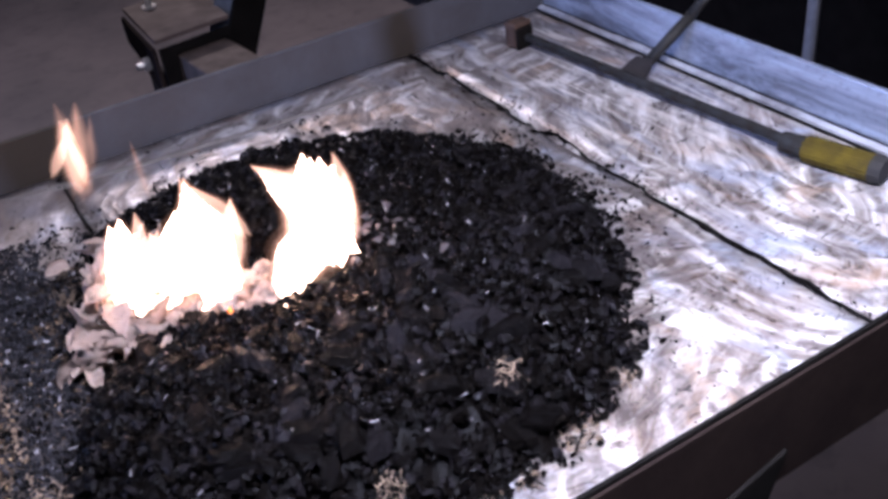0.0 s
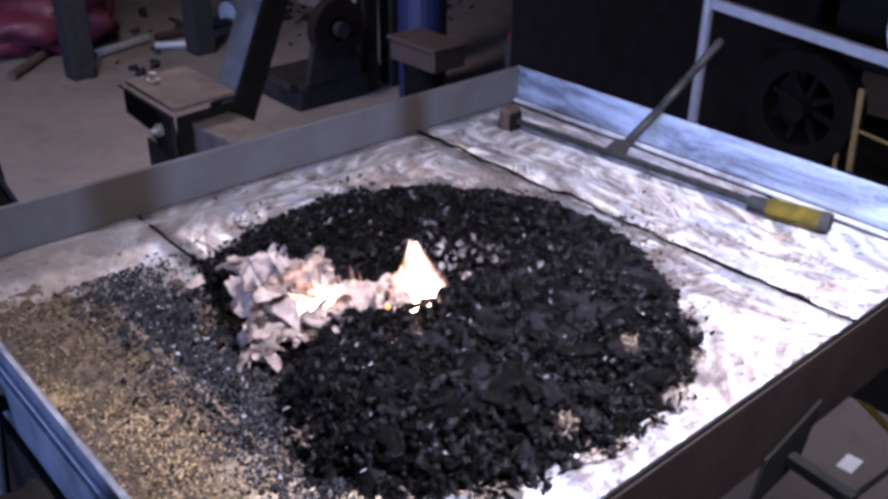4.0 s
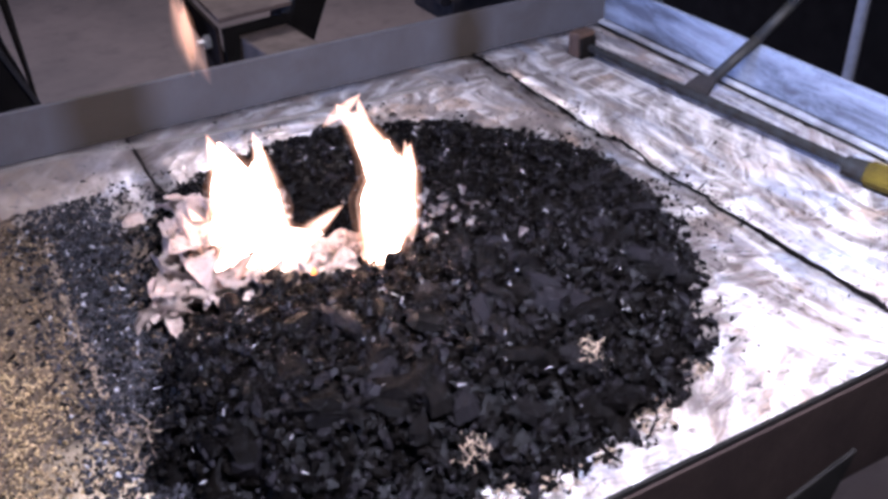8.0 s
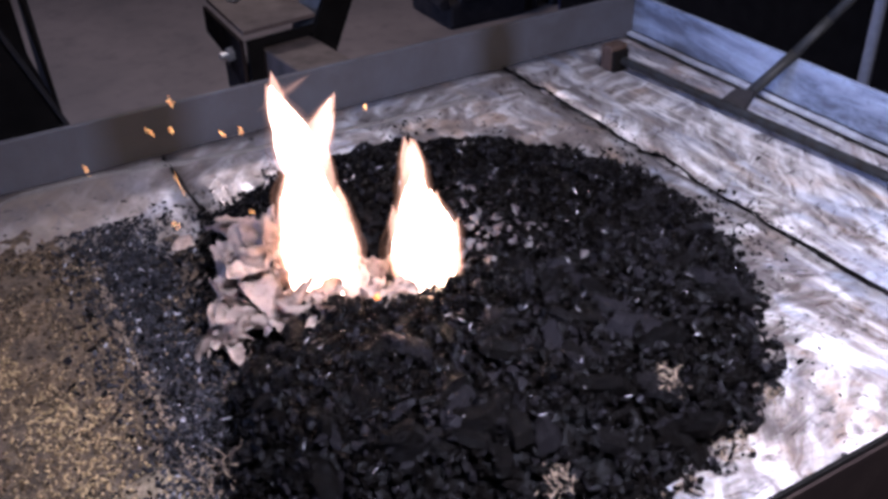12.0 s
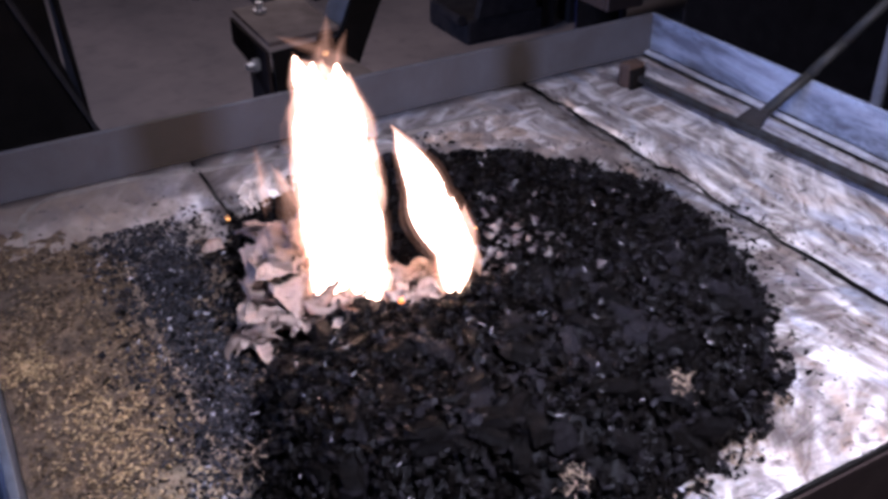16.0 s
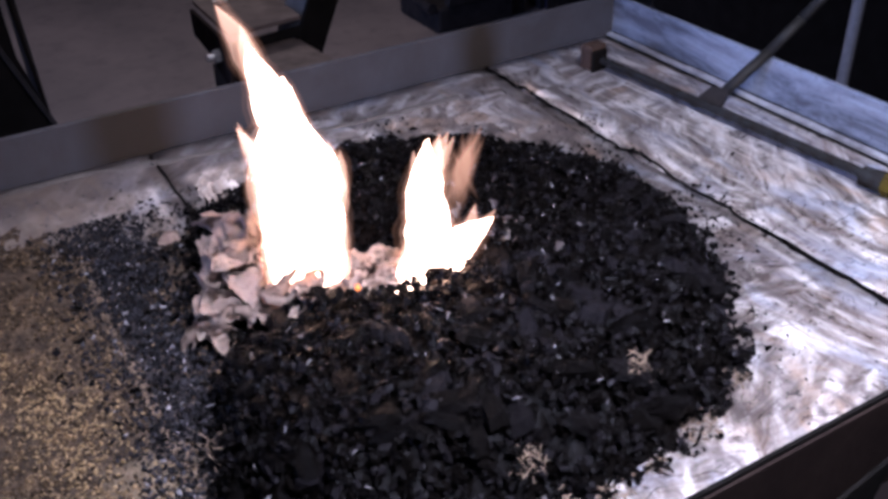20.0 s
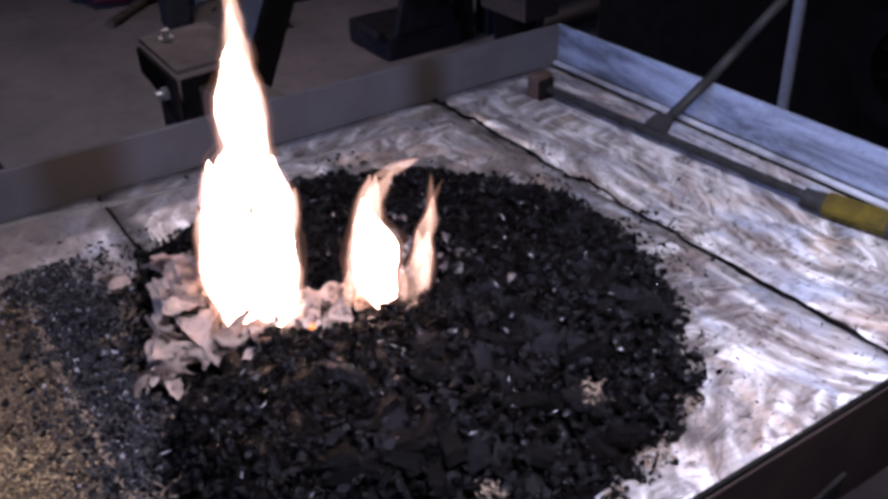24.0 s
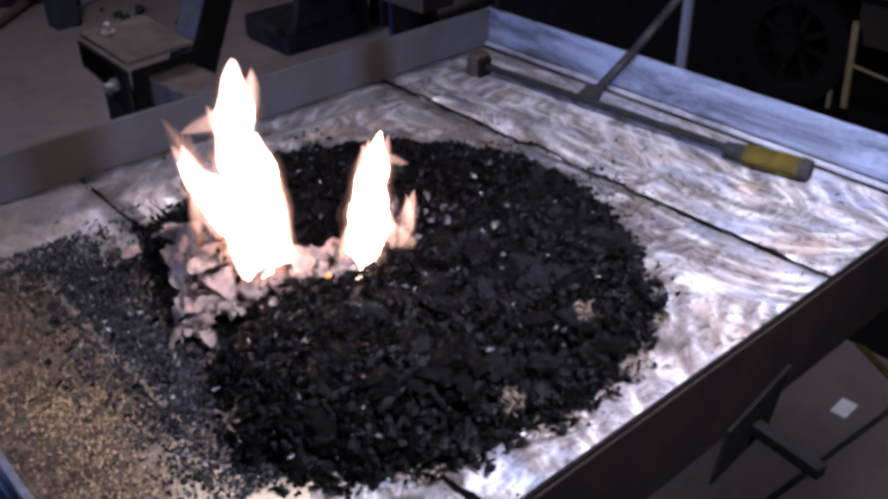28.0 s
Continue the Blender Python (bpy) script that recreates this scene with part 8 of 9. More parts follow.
    rise(flames[33], 0.010, [
        (0,0.101,0.055,-6), (0.5,0.043,0.059,-6), (1,0.039,0.049,-6), (1.5,0.015,0.045,-6), (2,0.014,0.059,0), (2.5,0.065,-0.016,-35),
        (3,0.065,-0.016,-35), (3.5,-0.029,-0.005,-6), (4,0.049,0.017,-6), (4.5,-0.031,-0.007,-6), (5,0.057,0.021,-6), (5.5,0.033,0.015,6),
        (6,-0.045,-0.021,6), (6.5,0.041,0.019,6), (7,0.048,0.019,0), (7.5,0.021,0.021,6), (8,0.048,0.023,0), (8.5,0.043,0.009,6), (9,0.059,0.053,-6),
        (9.5,0.051,0.051,6), (10,0.037,0.002,14), (10.5,0.043,0.024,14), (11,0.069,0.029,6), (11.5,0.08,0.028,-24), (12,0.069,0.017,-6),
        (12.5,0.067,0.019,-6), (13,0.08,0.028,-24), (13.5,0.068,0.02,-24), (14,0.066,0.03,-24), (14.5,0.032,0.013,0), (15,0.002,0.041,0),
        (15.5,0.026,0.013,0), (16,0.041,0.011,6), (16.5,0.063,0.009,6), (17,0.067,0.013,6), (17.5,0.083,0.014,-14), (18,0.093,0.039,-6),
        (18.5,0.087,0.024,-14), (19,0.069,-0.001,-6), (19.5,0.083,0.021,-6), (20,0.087,0.022,14), (20.5,0.068,0.047,0), (21,0.068,0.047,0),
        (21.5,0.078,0.031,0), (22,0.068,0.047,0), (22.5,0.063,0.111,6), (23,0.072,0.048,24), (23.5,0.071,0.05,14), (24,0.094,0.029,0),
        (24.5,0.06,0.015,0), (25,0.054,0.013,0), (25.5,0.085,0.076,-14), (26,0.075,0.088,-14), (26.5,0.063,0.105,-6), (27,0.053,0.079,-6),
        (27.5,0.038,0.047,0), (28,-0.015,-0.003,-6),
    ])
    rise(flames[34], -0.002, [
        (0,-0.062,0.036,24), (0.5,-0.059,0.03,14), (1,-0.085,0.002,14), (1.5,-0.072,0.009,0), (2,-0.074,0.001,0), (2.5,-0.057,-0,-14),
        (3,-0.057,-0,-14), (3.5,-0.029,-0.005,-6), (4,0.049,0.017,-6), (4.5,-0.031,-0.007,-6), (5,0.057,0.021,-6), (5.5,0.054,0.021,0),
        (6,-0.011,-0.01,-35), (6.5,0.045,0.019,-6), (7,0.048,0.019,0), (7.5,0.067,0.024,-14), (8,0.081,0.039,-6), (8.5,0.085,0.013,-6),
        (9,0.087,0.037,-6), (9.5,0.081,0.021,-6), (10,0.085,0.032,-14), (10.5,0.089,0.027,-6), (11,0.072,0.017,0), (11.5,0.054,0.011,0),
        (12,0.044,0.009,0), (12.5,0.042,0.007,0), (13,0.034,0.021,0), (13.5,0.031,0.011,6), (14,0.038,0.027,50), (14.5,0.029,0.015,6),
        (15,0.036,0.008,24), (15.5,0.074,0.018,-24), (16,0.046,0.013,0), (16.5,0.056,0.013,0), (17,0.031,0.013,6), (17.5,0.04,0.011,0),
        (18,0.046,0.015,0), (18.5,0.004,0.017,0), (19,-0.003,0.033,-6), (19.5,-0.005,0.017,-6), (20,-0.003,0.019,-6), (20.5,-0.008,0.021,0),
        (21,-0.053,0.07,14), (21.5,-0.013,0.083,6), (22,-0.041,0.079,6), (22.5,-0.05,0.085,0), (23,-0.044,0.125,0), (23.5,-0.037,0.151,-6),
        (24,-0.011,0.157,-6), (24.5,-0.023,0.135,6), (25,-0.042,0.175,0), (25.5,-0.026,0.159,0), (26,-0.038,0.157,0), (26.5,-0.015,0.164,14),
        (27,-0.051,0.152,14), (27.5,-0.056,0.115,0), (28,-0.074,0.1,-24),
    ])
    rise(flames[35], 0.015, [
        (0,0,0.003,0), (0.5,-0.006,0.019,0), (1,-0.014,0.041,0), (1.5,-0.04,0.039,0), (2,-0.051,0.009,-6), (2.5,-0.057,-0,-14), (3,-0.057,-0,-14),
        (3.5,-0.029,-0.005,-6), (4,0.049,0.017,-6), (4.5,-0.031,-0.007,-6), (5,0.057,0.021,-6), (5.5,0.054,0.021,0), (6,-0.011,-0.01,-35),
        (6.5,0.045,0.019,-6), (7,0.048,0.019,0), (7.5,0.067,0.024,-14), (8,0.064,0.017,0), (8.5,0.064,0.017,0), (9,0.068,0.011,0),
        (9.5,0.044,0.011,0), (10,0.046,0.005,0), (10.5,0.043,0.024,14), (11,0.034,0.029,0), (11.5,0.034,0.021,0), (12,0.028,0.017,0),
        (12.5,0.032,0.013,0), (13,-0.002,0.011,0), (13.5,0.004,0.009,0), (14,-0.002,0.007,0), (14.5,-0.008,0.005,0), (15,-0.024,-0.001,0),
        (15.5,-0.014,0.005,0), (16,-0.058,0.003,0), (16.5,-0.059,0.021,-6), (17,-0.053,0.007,6), (17.5,-0.063,0.031,6), (18,-0.057,-0,14),
        (18.5,-0.044,0.019,0), (19,-0.052,0.019,0), (19.5,-0.056,0.011,0), (20,-0.058,0.017,0), (20.5,-0.061,0.022,14), (21,-0.051,0.024,14),
        (21.5,-0.053,0.022,14), (22,-0.053,0.058,14), (22.5,-0.054,0.045,0), (23,-0.065,0.009,6), (23.5,-0.045,0.007,6), (24,-0.045,0.005,6),
        (24.5,-0.067,0.019,6), (25,-0.041,0.017,6), (25.5,-0.036,-0.001,0), (26,-0.048,0.001,0), (26.5,-0.039,0.011,-6), (27,-0.013,0.005,-6),
        (27.5,-0.023,0.015,-6), (28,-0.05,0.003,0),
    ])
    rise(flames[36], 0.013, [
        (0,-0.063,0.039,6), (0.5,-0.023,0.103,6), (1,-0.027,0.125,6), (1.5,-0.064,0.087,0), (2,0.015,0.078,14), (2.5,-0.057,-0.004,14),
        (3,-0.057,-0.004,14), (3.5,-0.043,-0.005,6), (4,0.046,0.015,0), (4.5,-0.031,-0.007,-6), (5,0.057,0.021,-6), (5.5,0.054,0.021,0),
        (6,-0.011,-0.01,-35), (6.5,0.045,0.019,-6), (7,0.048,0.019,0), (7.5,0.067,0.024,-14), (8,0.064,0.017,0), (8.5,0.064,0.017,0),
        (9,0.068,0.011,0), (9.5,0.035,0.02,14), (10,0.037,0.002,14), (10.5,0.043,0.024,14), (11,0.065,0.029,6), (11.5,0.047,0.011,6),
        (12,0.045,0.007,6), (12.5,0.057,0.019,6), (13,0.047,0.011,6), (13.5,0.054,0.007,0), (14,0.031,0.014,14), (14.5,0.032,0.013,0),
        (15,0.048,0.007,0), (15.5,0.038,0.005,0), (16,0.041,0.011,6), (16.5,-0.014,0.023,0), (17,-0.006,0.005,0), (17.5,-0.012,0.031,0),
        (18,0.008,0.037,0), (18.5,0.004,0.017,0), (19,-0.034,-0.001,0), (19.5,-0.056,0.011,0), (20,-0.058,0.043,0), (20.5,-0.045,0.039,-6),
        (21,-0.027,0.085,-6), (21.5,-0.012,0.095,0), (22,0,0.081,0), (22.5,-0.01,0.043,0), (23,-0.012,0.053,0), (23.5,-0.002,0.071,0),
        (24,-0.009,0.072,14), (24.5,0.023,0.022,14), (25,0.043,0.006,14), (25.5,0.028,0.012,24), (26,0.044,0.016,24), (26.5,0.03,0.022,24),
        (27,0.034,0.01,24), (27.5,0.053,-0.002,14), (28,0.029,0.008,14),
    ])
    rise(flames[37], -0.014, [
        (0,0,0.003,0), (0.5,-0.006,0.019,0), (1,-0.018,0.019,0), (1.5,-0.032,0.019,0), (2,-0.043,0.005,-6), (2.5,-0.057,-0,-14), (3,-0.057,-0,-14),
        (3.5,-0.029,-0.005,-6), (4,0.049,0.017,-6), (4.5,-0.031,-0.007,-6), (5,0.057,0.021,-6), (5.5,0.054,0.021,0), (6,-0.011,-0.01,-35),
        (6.5,0.045,0.019,-6), (7,0.048,0.019,0), (7.5,0.067,0.024,-14), (8,0.064,0.017,0), (8.5,0.064,0.017,0), (9,0.068,0.011,0),
        (9.5,0.072,0.011,0), (10,0.046,0.005,0), (10.5,0.043,0.024,14), (11,0.037,0.005,6), (11.5,-0.002,0.011,0), (12,-0.01,0.011,0),
        (12.5,-0.008,0.011,0), (13,-0.002,0.011,0), (13.5,0.004,0.009,0), (14,-0.002,0.007,0), (14.5,-0.008,0.011,0), (15,0.01,0.002,-24),
        (15.5,-0.011,0.007,-6), (16,-0.003,0.004,-14), (16.5,-0.011,0.025,-6), (17,-0.003,0.007,-6), (17.5,-0.012,0.031,0), (18,0.006,0.009,0),
        (18.5,0.004,0.017,0), (19,-0.043,0.062,-14), (19.5,-0.047,0.071,-6), (20,-0.06,0.077,0), (20.5,-0.04,0.067,0), (21,-0.053,0.07,14),
        (21.5,-0.046,0.073,0), (22,-0.04,0.067,0), (22.5,-0.054,0.045,0), (23,-0.054,0.045,0), (23.5,-0.058,0.043,0), (24,-0.062,0.071,0),
        (24.5,-0.06,0.067,0), (25,-0.054,0.125,0), (25.5,-0.045,0.125,6), (26,-0.071,0.127,6), (26.5,-0.006,0.099,0), (27,-0.022,0.093,0),
        (27.5,-0.032,0.049,0), (28,-0.02,0.039,0),
    ])
    rise(flames[38], -0.012, [
        (0,0,0.003,0), (0.5,-0.006,0.019,0), (1,-0.018,0.019,0), (1.5,-0.032,0.019,0), (2,-0.047,0.007,-6), (2.5,-0.057,-0,-14), (3,-0.057,-0,-14),
        (3.5,-0.029,-0.005,-6), (4,0.049,0.017,-6), (4.5,-0.031,-0.007,-6), (5,0.057,0.021,-6), (5.5,0.054,0.021,0), (6,-0.011,-0.01,-35),
        (6.5,0.045,0.019,-6), (7,0.048,0.019,0), (7.5,0.067,0.024,-14), (8,0.064,0.017,0), (8.5,0.064,0.017,0), (9,0.068,0.011,0),
        (9.5,0.062,0.007,0), (10,0.046,0.005,0), (10.5,0.043,0.024,14), (11,0.071,0.021,6), (11.5,0.063,0.009,6), (12,0.066,0.015,0),
        (12.5,0.062,0.005,0), (13,0.062,0.011,0), (13.5,0.058,0.009,0), (14,-0.002,0.007,0), (14.5,-0.008,0.011,0), (15,-0.012,0.003,0),
        (15.5,-0.016,0.001,0), (16,-0.014,0.003,0), (16.5,-0.032,0.011,0), (17,-0.022,-0.001,0), (17.5,-0.012,0.031,0), (18,-0.049,0.064,-14),
        (18.5,-0.044,0.019,0), (19,-0.044,0.019,0), (19.5,-0.056,0.011,0), (20,-0.058,0.017,0), (20.5,-0.061,0.022,14), (21,-0.053,0.07,14),
        (21.5,-0.046,0.073,0), (22,-0.04,0.067,0), (22.5,-0.054,0.045,0), (23,-0.054,0.045,0), (23.5,-0.054,0.067,0), (24,-0.054,0.101,0),
        (24.5,-0.045,0.083,6), (25,0.005,0.107,6), (25.5,-0.008,0.069,0), (26,-0.014,0.037,0), (26.5,0.001,0.023,-6), (27,-0.014,0.021,0),
        (27.5,-0.025,0.039,-6), (28,-0.017,0.047,-6),
    ])
    rise(flames[39], -0.011, [
        (0,-0.072,0.137,0), (0.5,-0.073,0.114,-14), (1,0.042,0.113,-6), (1.5,0.054,0.013,-6), (2,-0.009,0.07,-35), (2.5,-0.023,0.004,-35),
        (3,-0.023,0.004,-35), (3.5,0.063,0.002,-50), (4,0.077,0.008,-14), (4.5,0.063,-0.006,-35), (5,-0.015,-0.01,-35), (5.5,-0.021,0.01,-35),
        (6,-0.011,-0.002,-35), (6.5,-0.003,0,-35), (7,0.037,0.06,-50), (7.5,0.066,0.023,0), (8,0.084,0.091,-6), (8.5,-0.083,0.146,-14),
        (9,-0.054,0.169,6), (9.5,-0.016,0.163,0), (10,0.033,0.004,14), (10.5,0.046,0.019,-6), (11,0.042,0.121,-6), (11.5,0.012,0.133,-6),
        (12,-0.026,0.137,24), (12.5,0.028,0.097,-6), (13,0.012,0.133,-6), (13.5,-0.058,0.206,70), (14,-0.031,0.198,-50), (14.5,0.028,0.097,-6),
        (15,0.071,0.03,-14), (15.5,0.054,0.047,0), (16,0.071,0.042,-14), (16.5,0.091,0.03,-14), (17,0.076,0.025,0), (17.5,0.085,0.024,-14),
        (18,0.09,0.091,6), (18.5,0.085,0.08,35), (19,0.004,0.165,6), (19.5,0.04,0.015,-6), (20,0.093,0.054,35), (20.5,0.025,0.026,14),
        (21,0.091,0.058,35), (21.5,0.08,0.089,6), (22,0.091,0.058,14), (22.5,0.081,0.046,35), (23,0.022,0.015,6), (23.5,-0.004,0.019,6),
        (24,0.102,0.089,6), (24.5,0.026,0.019,-6), (25,-0.079,0.148,-50), (25.5,-0.008,0.259,6), (26,0.1,0.077,6), (26.5,0.06,0.143,-6),
        (27,0.051,0.124,35), (27.5,0.06,0.117,0), (28,0.088,0.12,-70),
    ])
    rise(flames[40], 0.018, [
        (0,-0.091,0.138,14), (0.5,-0.028,0.117,0), (1,-0.075,0.126,35), (1.5,-0.087,0.068,14), (2,-0.088,0.049,6), (2.5,-0.048,0.011,0),
        (3,-0.048,0.011,0), (3.5,0.009,-0,50), (4,0.026,0.003,6), (4.5,-0.03,0.001,0), (5,0.058,0.029,0), (5.5,0.032,0.013,0), (6,-0.028,-0.003,0),
        (6.5,-0.028,0.007,0), (7,-0.018,0.041,0), (7.5,-0.04,0.071,24), (8,0.019,0.128,50), (8.5,-0.01,0.103,-6), (9,0.083,0.158,35),
        (9.5,0.033,0.03,14), (10,-0.012,-0.001,0), (10.5,-0.06,0.133,0), (11,-0.07,0.077,0), (11.5,-0.05,0.057,0), (12,-0.06,0.053,0),
        (12.5,-0.048,0.003,-24), (13,-0.052,0.013,-6), (13.5,0.006,0.011,6), (14,0.06,0.027,24), (14.5,0.077,0.026,-14), (15,0.071,0.028,-14),
        (15.5,0.07,0.013,-6), (16,0.04,0.011,0), (16.5,0.036,0.059,0), (17,0.016,0.115,6), (17.5,0.04,0.113,-6), (18,-0.068,0.169,-6),
        (18.5,-0.02,0.157,0), (19,-0.014,0.182,-70), (19.5,-0.024,0.203,0), (20,-0.063,0.112,-14), (20.5,-0.05,0.051,-6), (21,-0.055,0.072,14),
        (21.5,-0.044,0.113,0), (22,-0.054,0.059,6), (22.5,-0.054,0.171,-6), (23,-0.04,0.169,6), (23.5,-0.044,0.169,0), (24,0.062,0.13,70),
        (24.5,0.079,0.046,35), (25,0.085,0.048,35), (25.5,0.097,0.072,14), (26,0.097,0.1,14), (26.5,-0.078,0.161,0), (27,0.094,0.049,6),
        (27.5,0.079,0.06,14), (28,0.094,0.037,-6),
    ])
    rise(flames[41], -0.002, [
        (0,0.023,0.074,-35), (0.5,0.016,0.035,0), (1,0.042,0.001,0), (1.5,0.018,0.009,0), (2,0.026,0.093,6), (2.5,-0.042,0.013,0),
        (3,-0.042,0.013,0), (3.5,-0.032,0.011,0), (4,-0.04,0.007,0), (4.5,-0.04,0.007,0), (5,0.054,0.037,0), (5.5,0.042,0.065,-6),
        (6,-0.024,-0.003,-6), (6.5,0.016,0.007,24), (7,0.079,0.042,-14), (7.5,0.044,0.101,-6), (8,0.001,0.048,50), (8.5,-0.003,0.008,14),
        (9,0.041,0.01,14), (9.5,0.053,0.004,-35), (10,0.046,0.003,0), (10.5,0.084,0.107,6), (11,-0.014,0.079,6), (11.5,0.002,0.053,-6),
        (12,0.024,0.055,0), (12.5,0.077,0.026,-14), (13,0.078,0.025,-6), (13.5,0.008,0.113,-6), (14,-0.004,0.167,-6), (14.5,-0.018,0.131,-6),
        (15,0.003,0.148,-14), (15.5,-0.024,0.205,-6), (16,-0.024,0.202,-70), (16.5,-0.076,0.215,-24), (17,-0.024,0.221,6), (17.5,-0.018,0.191,0),
        (18,0.003,0.154,-35), (18.5,0.072,0.115,0), (19,0.076,0.141,0), (19.5,0.078,0.107,0), (20,0.07,0.107,24), (20.5,0.051,0.108,14),
        (21,0.094,0.088,70), (21.5,0.076,0.009,6), (22,0.036,0.045,6), (22.5,0.072,0.127,6), (23,0.068,0.095,6), (23.5,0.072,0.033,0),
        (24,0.096,0.031,6), (24.5,0.042,0.007,0), (25,0.039,0.006,14), (25.5,0.038,0.033,0), (26,0.068,0.033,0), (26.5,0.078,0.097,6),
        (27,0.08,0.082,70), (27.5,0.015,0.02,14), (28,0.03,0.007,0),
    ])
    rise(flames[42], 0.005, [
        (0,-0.014,0.087,0), (0.5,-0.01,0.079,0), (1,-0.004,0.083,0), (1.5,0.018,0.075,-24), (2,0.014,0.001,0), (2.5,-0.04,0.001,0),
        (3,-0.04,0.001,0), (3.5,-0.03,0.007,0), (4,-0.042,0.005,6), (4.5,-0.04,0.005,0), (5,0.045,0.048,-14), (5.5,0.052,0.061,-6),
        (6,-0.024,-0.003,-6), (6.5,-0.028,0.007,0), (7,-0.01,0.021,0), (7.5,0.004,0.031,0), (8,-0.026,0.093,-6), (8.5,0.006,0.149,0),
        (9,-0.056,0.153,0), (9.5,-0.004,0.105,-6), (10,-0.008,0.111,6), (10.5,-0.03,0.147,24), (11,-0.088,0.138,70), (11.5,-0.028,0.131,0),
        (12,-0.05,0.123,-6), (12.5,-0.032,0.185,0), (13,-0.028,0.131,0), (13.5,-0.046,0.135,0), (14,-0.052,0.127,-6), (14.5,-0.052,0.119,0),
        (15,-0.046,0.109,0), (15.5,-0.06,0.087,0), (16,-0.004,0.085,0), (16.5,-0.016,0.111,-6), (17,0.004,0.087,-6), (17.5,0.05,0.111,-6),
        (18,0.031,0.12,14), (18.5,0.044,0.055,6), (19,0.046,-0.001,6), (19.5,0.05,0.005,0), (20,0.002,0.093,0), (20.5,0.004,0.093,0),
        (21,-0.011,0.224,35), (21.5,-0.04,0.181,-6), (22,-0.006,0.213,0), (22.5,-0.039,0.168,-14), (23,-0.012,0.159,-6), (23.5,0.011,0.154,-14),
        (24,-0.02,0.245,-6), (24.5,-0.026,0.147,6), (25,-0.005,0.194,14), (25.5,-0.078,0.107,24), (26,-0.063,0.15,-50), (26.5,-0.019,0.23,-35),
        (27,-0.01,0.101,-6), (27.5,0.03,0.043,0), (28,-0.032,0.169,6),
    ])
    rise(flames[43], -0.008, [
        (0,-0.095,0.144,35), (0.5,-0.056,0.113,-24), (1,-0.069,0.092,-14), (1.5,-0.062,0.113,-6), (2,-0.089,0.044,-14), (2.5,-0.068,0.015,0),
        (3,-0.068,0.015,0), (3.5,-0.064,0.003,24), (4,-0.064,0.001,0), (4.5,-0.052,0.001,0), (5,0.042,0.049,0), (5.5,-0.054,-0.001,0),
        (6,-0.04,-0.003,0), (6.5,-0.036,0.005,0), (7,-0.073,-0,14), (7.5,-0.049,0.046,14), (8,-0.079,0.034,-14), (8.5,-0.05,0.015,-6),
        (9,-0.06,0.005,-6), (9.5,-0.052,0.049,-6), (10,-0.08,-0.001,6), (10.5,-0.052,-0.001,6), (11,-0.068,-0.001,0), (11.5,0.078,0.025,-6),
        (12,0.046,0.111,-6), (12.5,0.038,0.089,0), (13,0.002,0.053,-6), (13.5,0.012,0.055,-6), (14,0.027,0.016,14), (14.5,-0.006,0.009,6),
        (15,-0.048,-0.001,6), (15.5,-0.062,0.007,-6), (16,-0.06,0.003,0), (16.5,-0.048,0.011,0), (17,0,0.031,0), (17.5,-0.02,0.023,24),
        (18,-0.058,-0.001,6), (18.5,0.006,0.021,6), (19,-0,-0.001,-6), (19.5,-0.004,0.059,0), (20,0,0.059,0), (20.5,0.072,0.015,6),
        (21,0.044,0.011,6), (21.5,0.042,-0.001,0), (22,0.025,0.026,14), (22.5,0.071,0.022,14), (23,0.068,0.013,6), (23.5,0.038,0.035,6),
        (24,0.036,0.029,6), (24.5,0.032,0.055,6), (25,-0.037,0.02,50), (25.5,-0.062,0.001,0), (26,-0.01,0.001,0), (26.5,-0.036,0.01,70),
        (27,-0.014,-0.001,0), (27.5,-0.024,0.013,6), (28,-0.088,0.073,0),
    ])
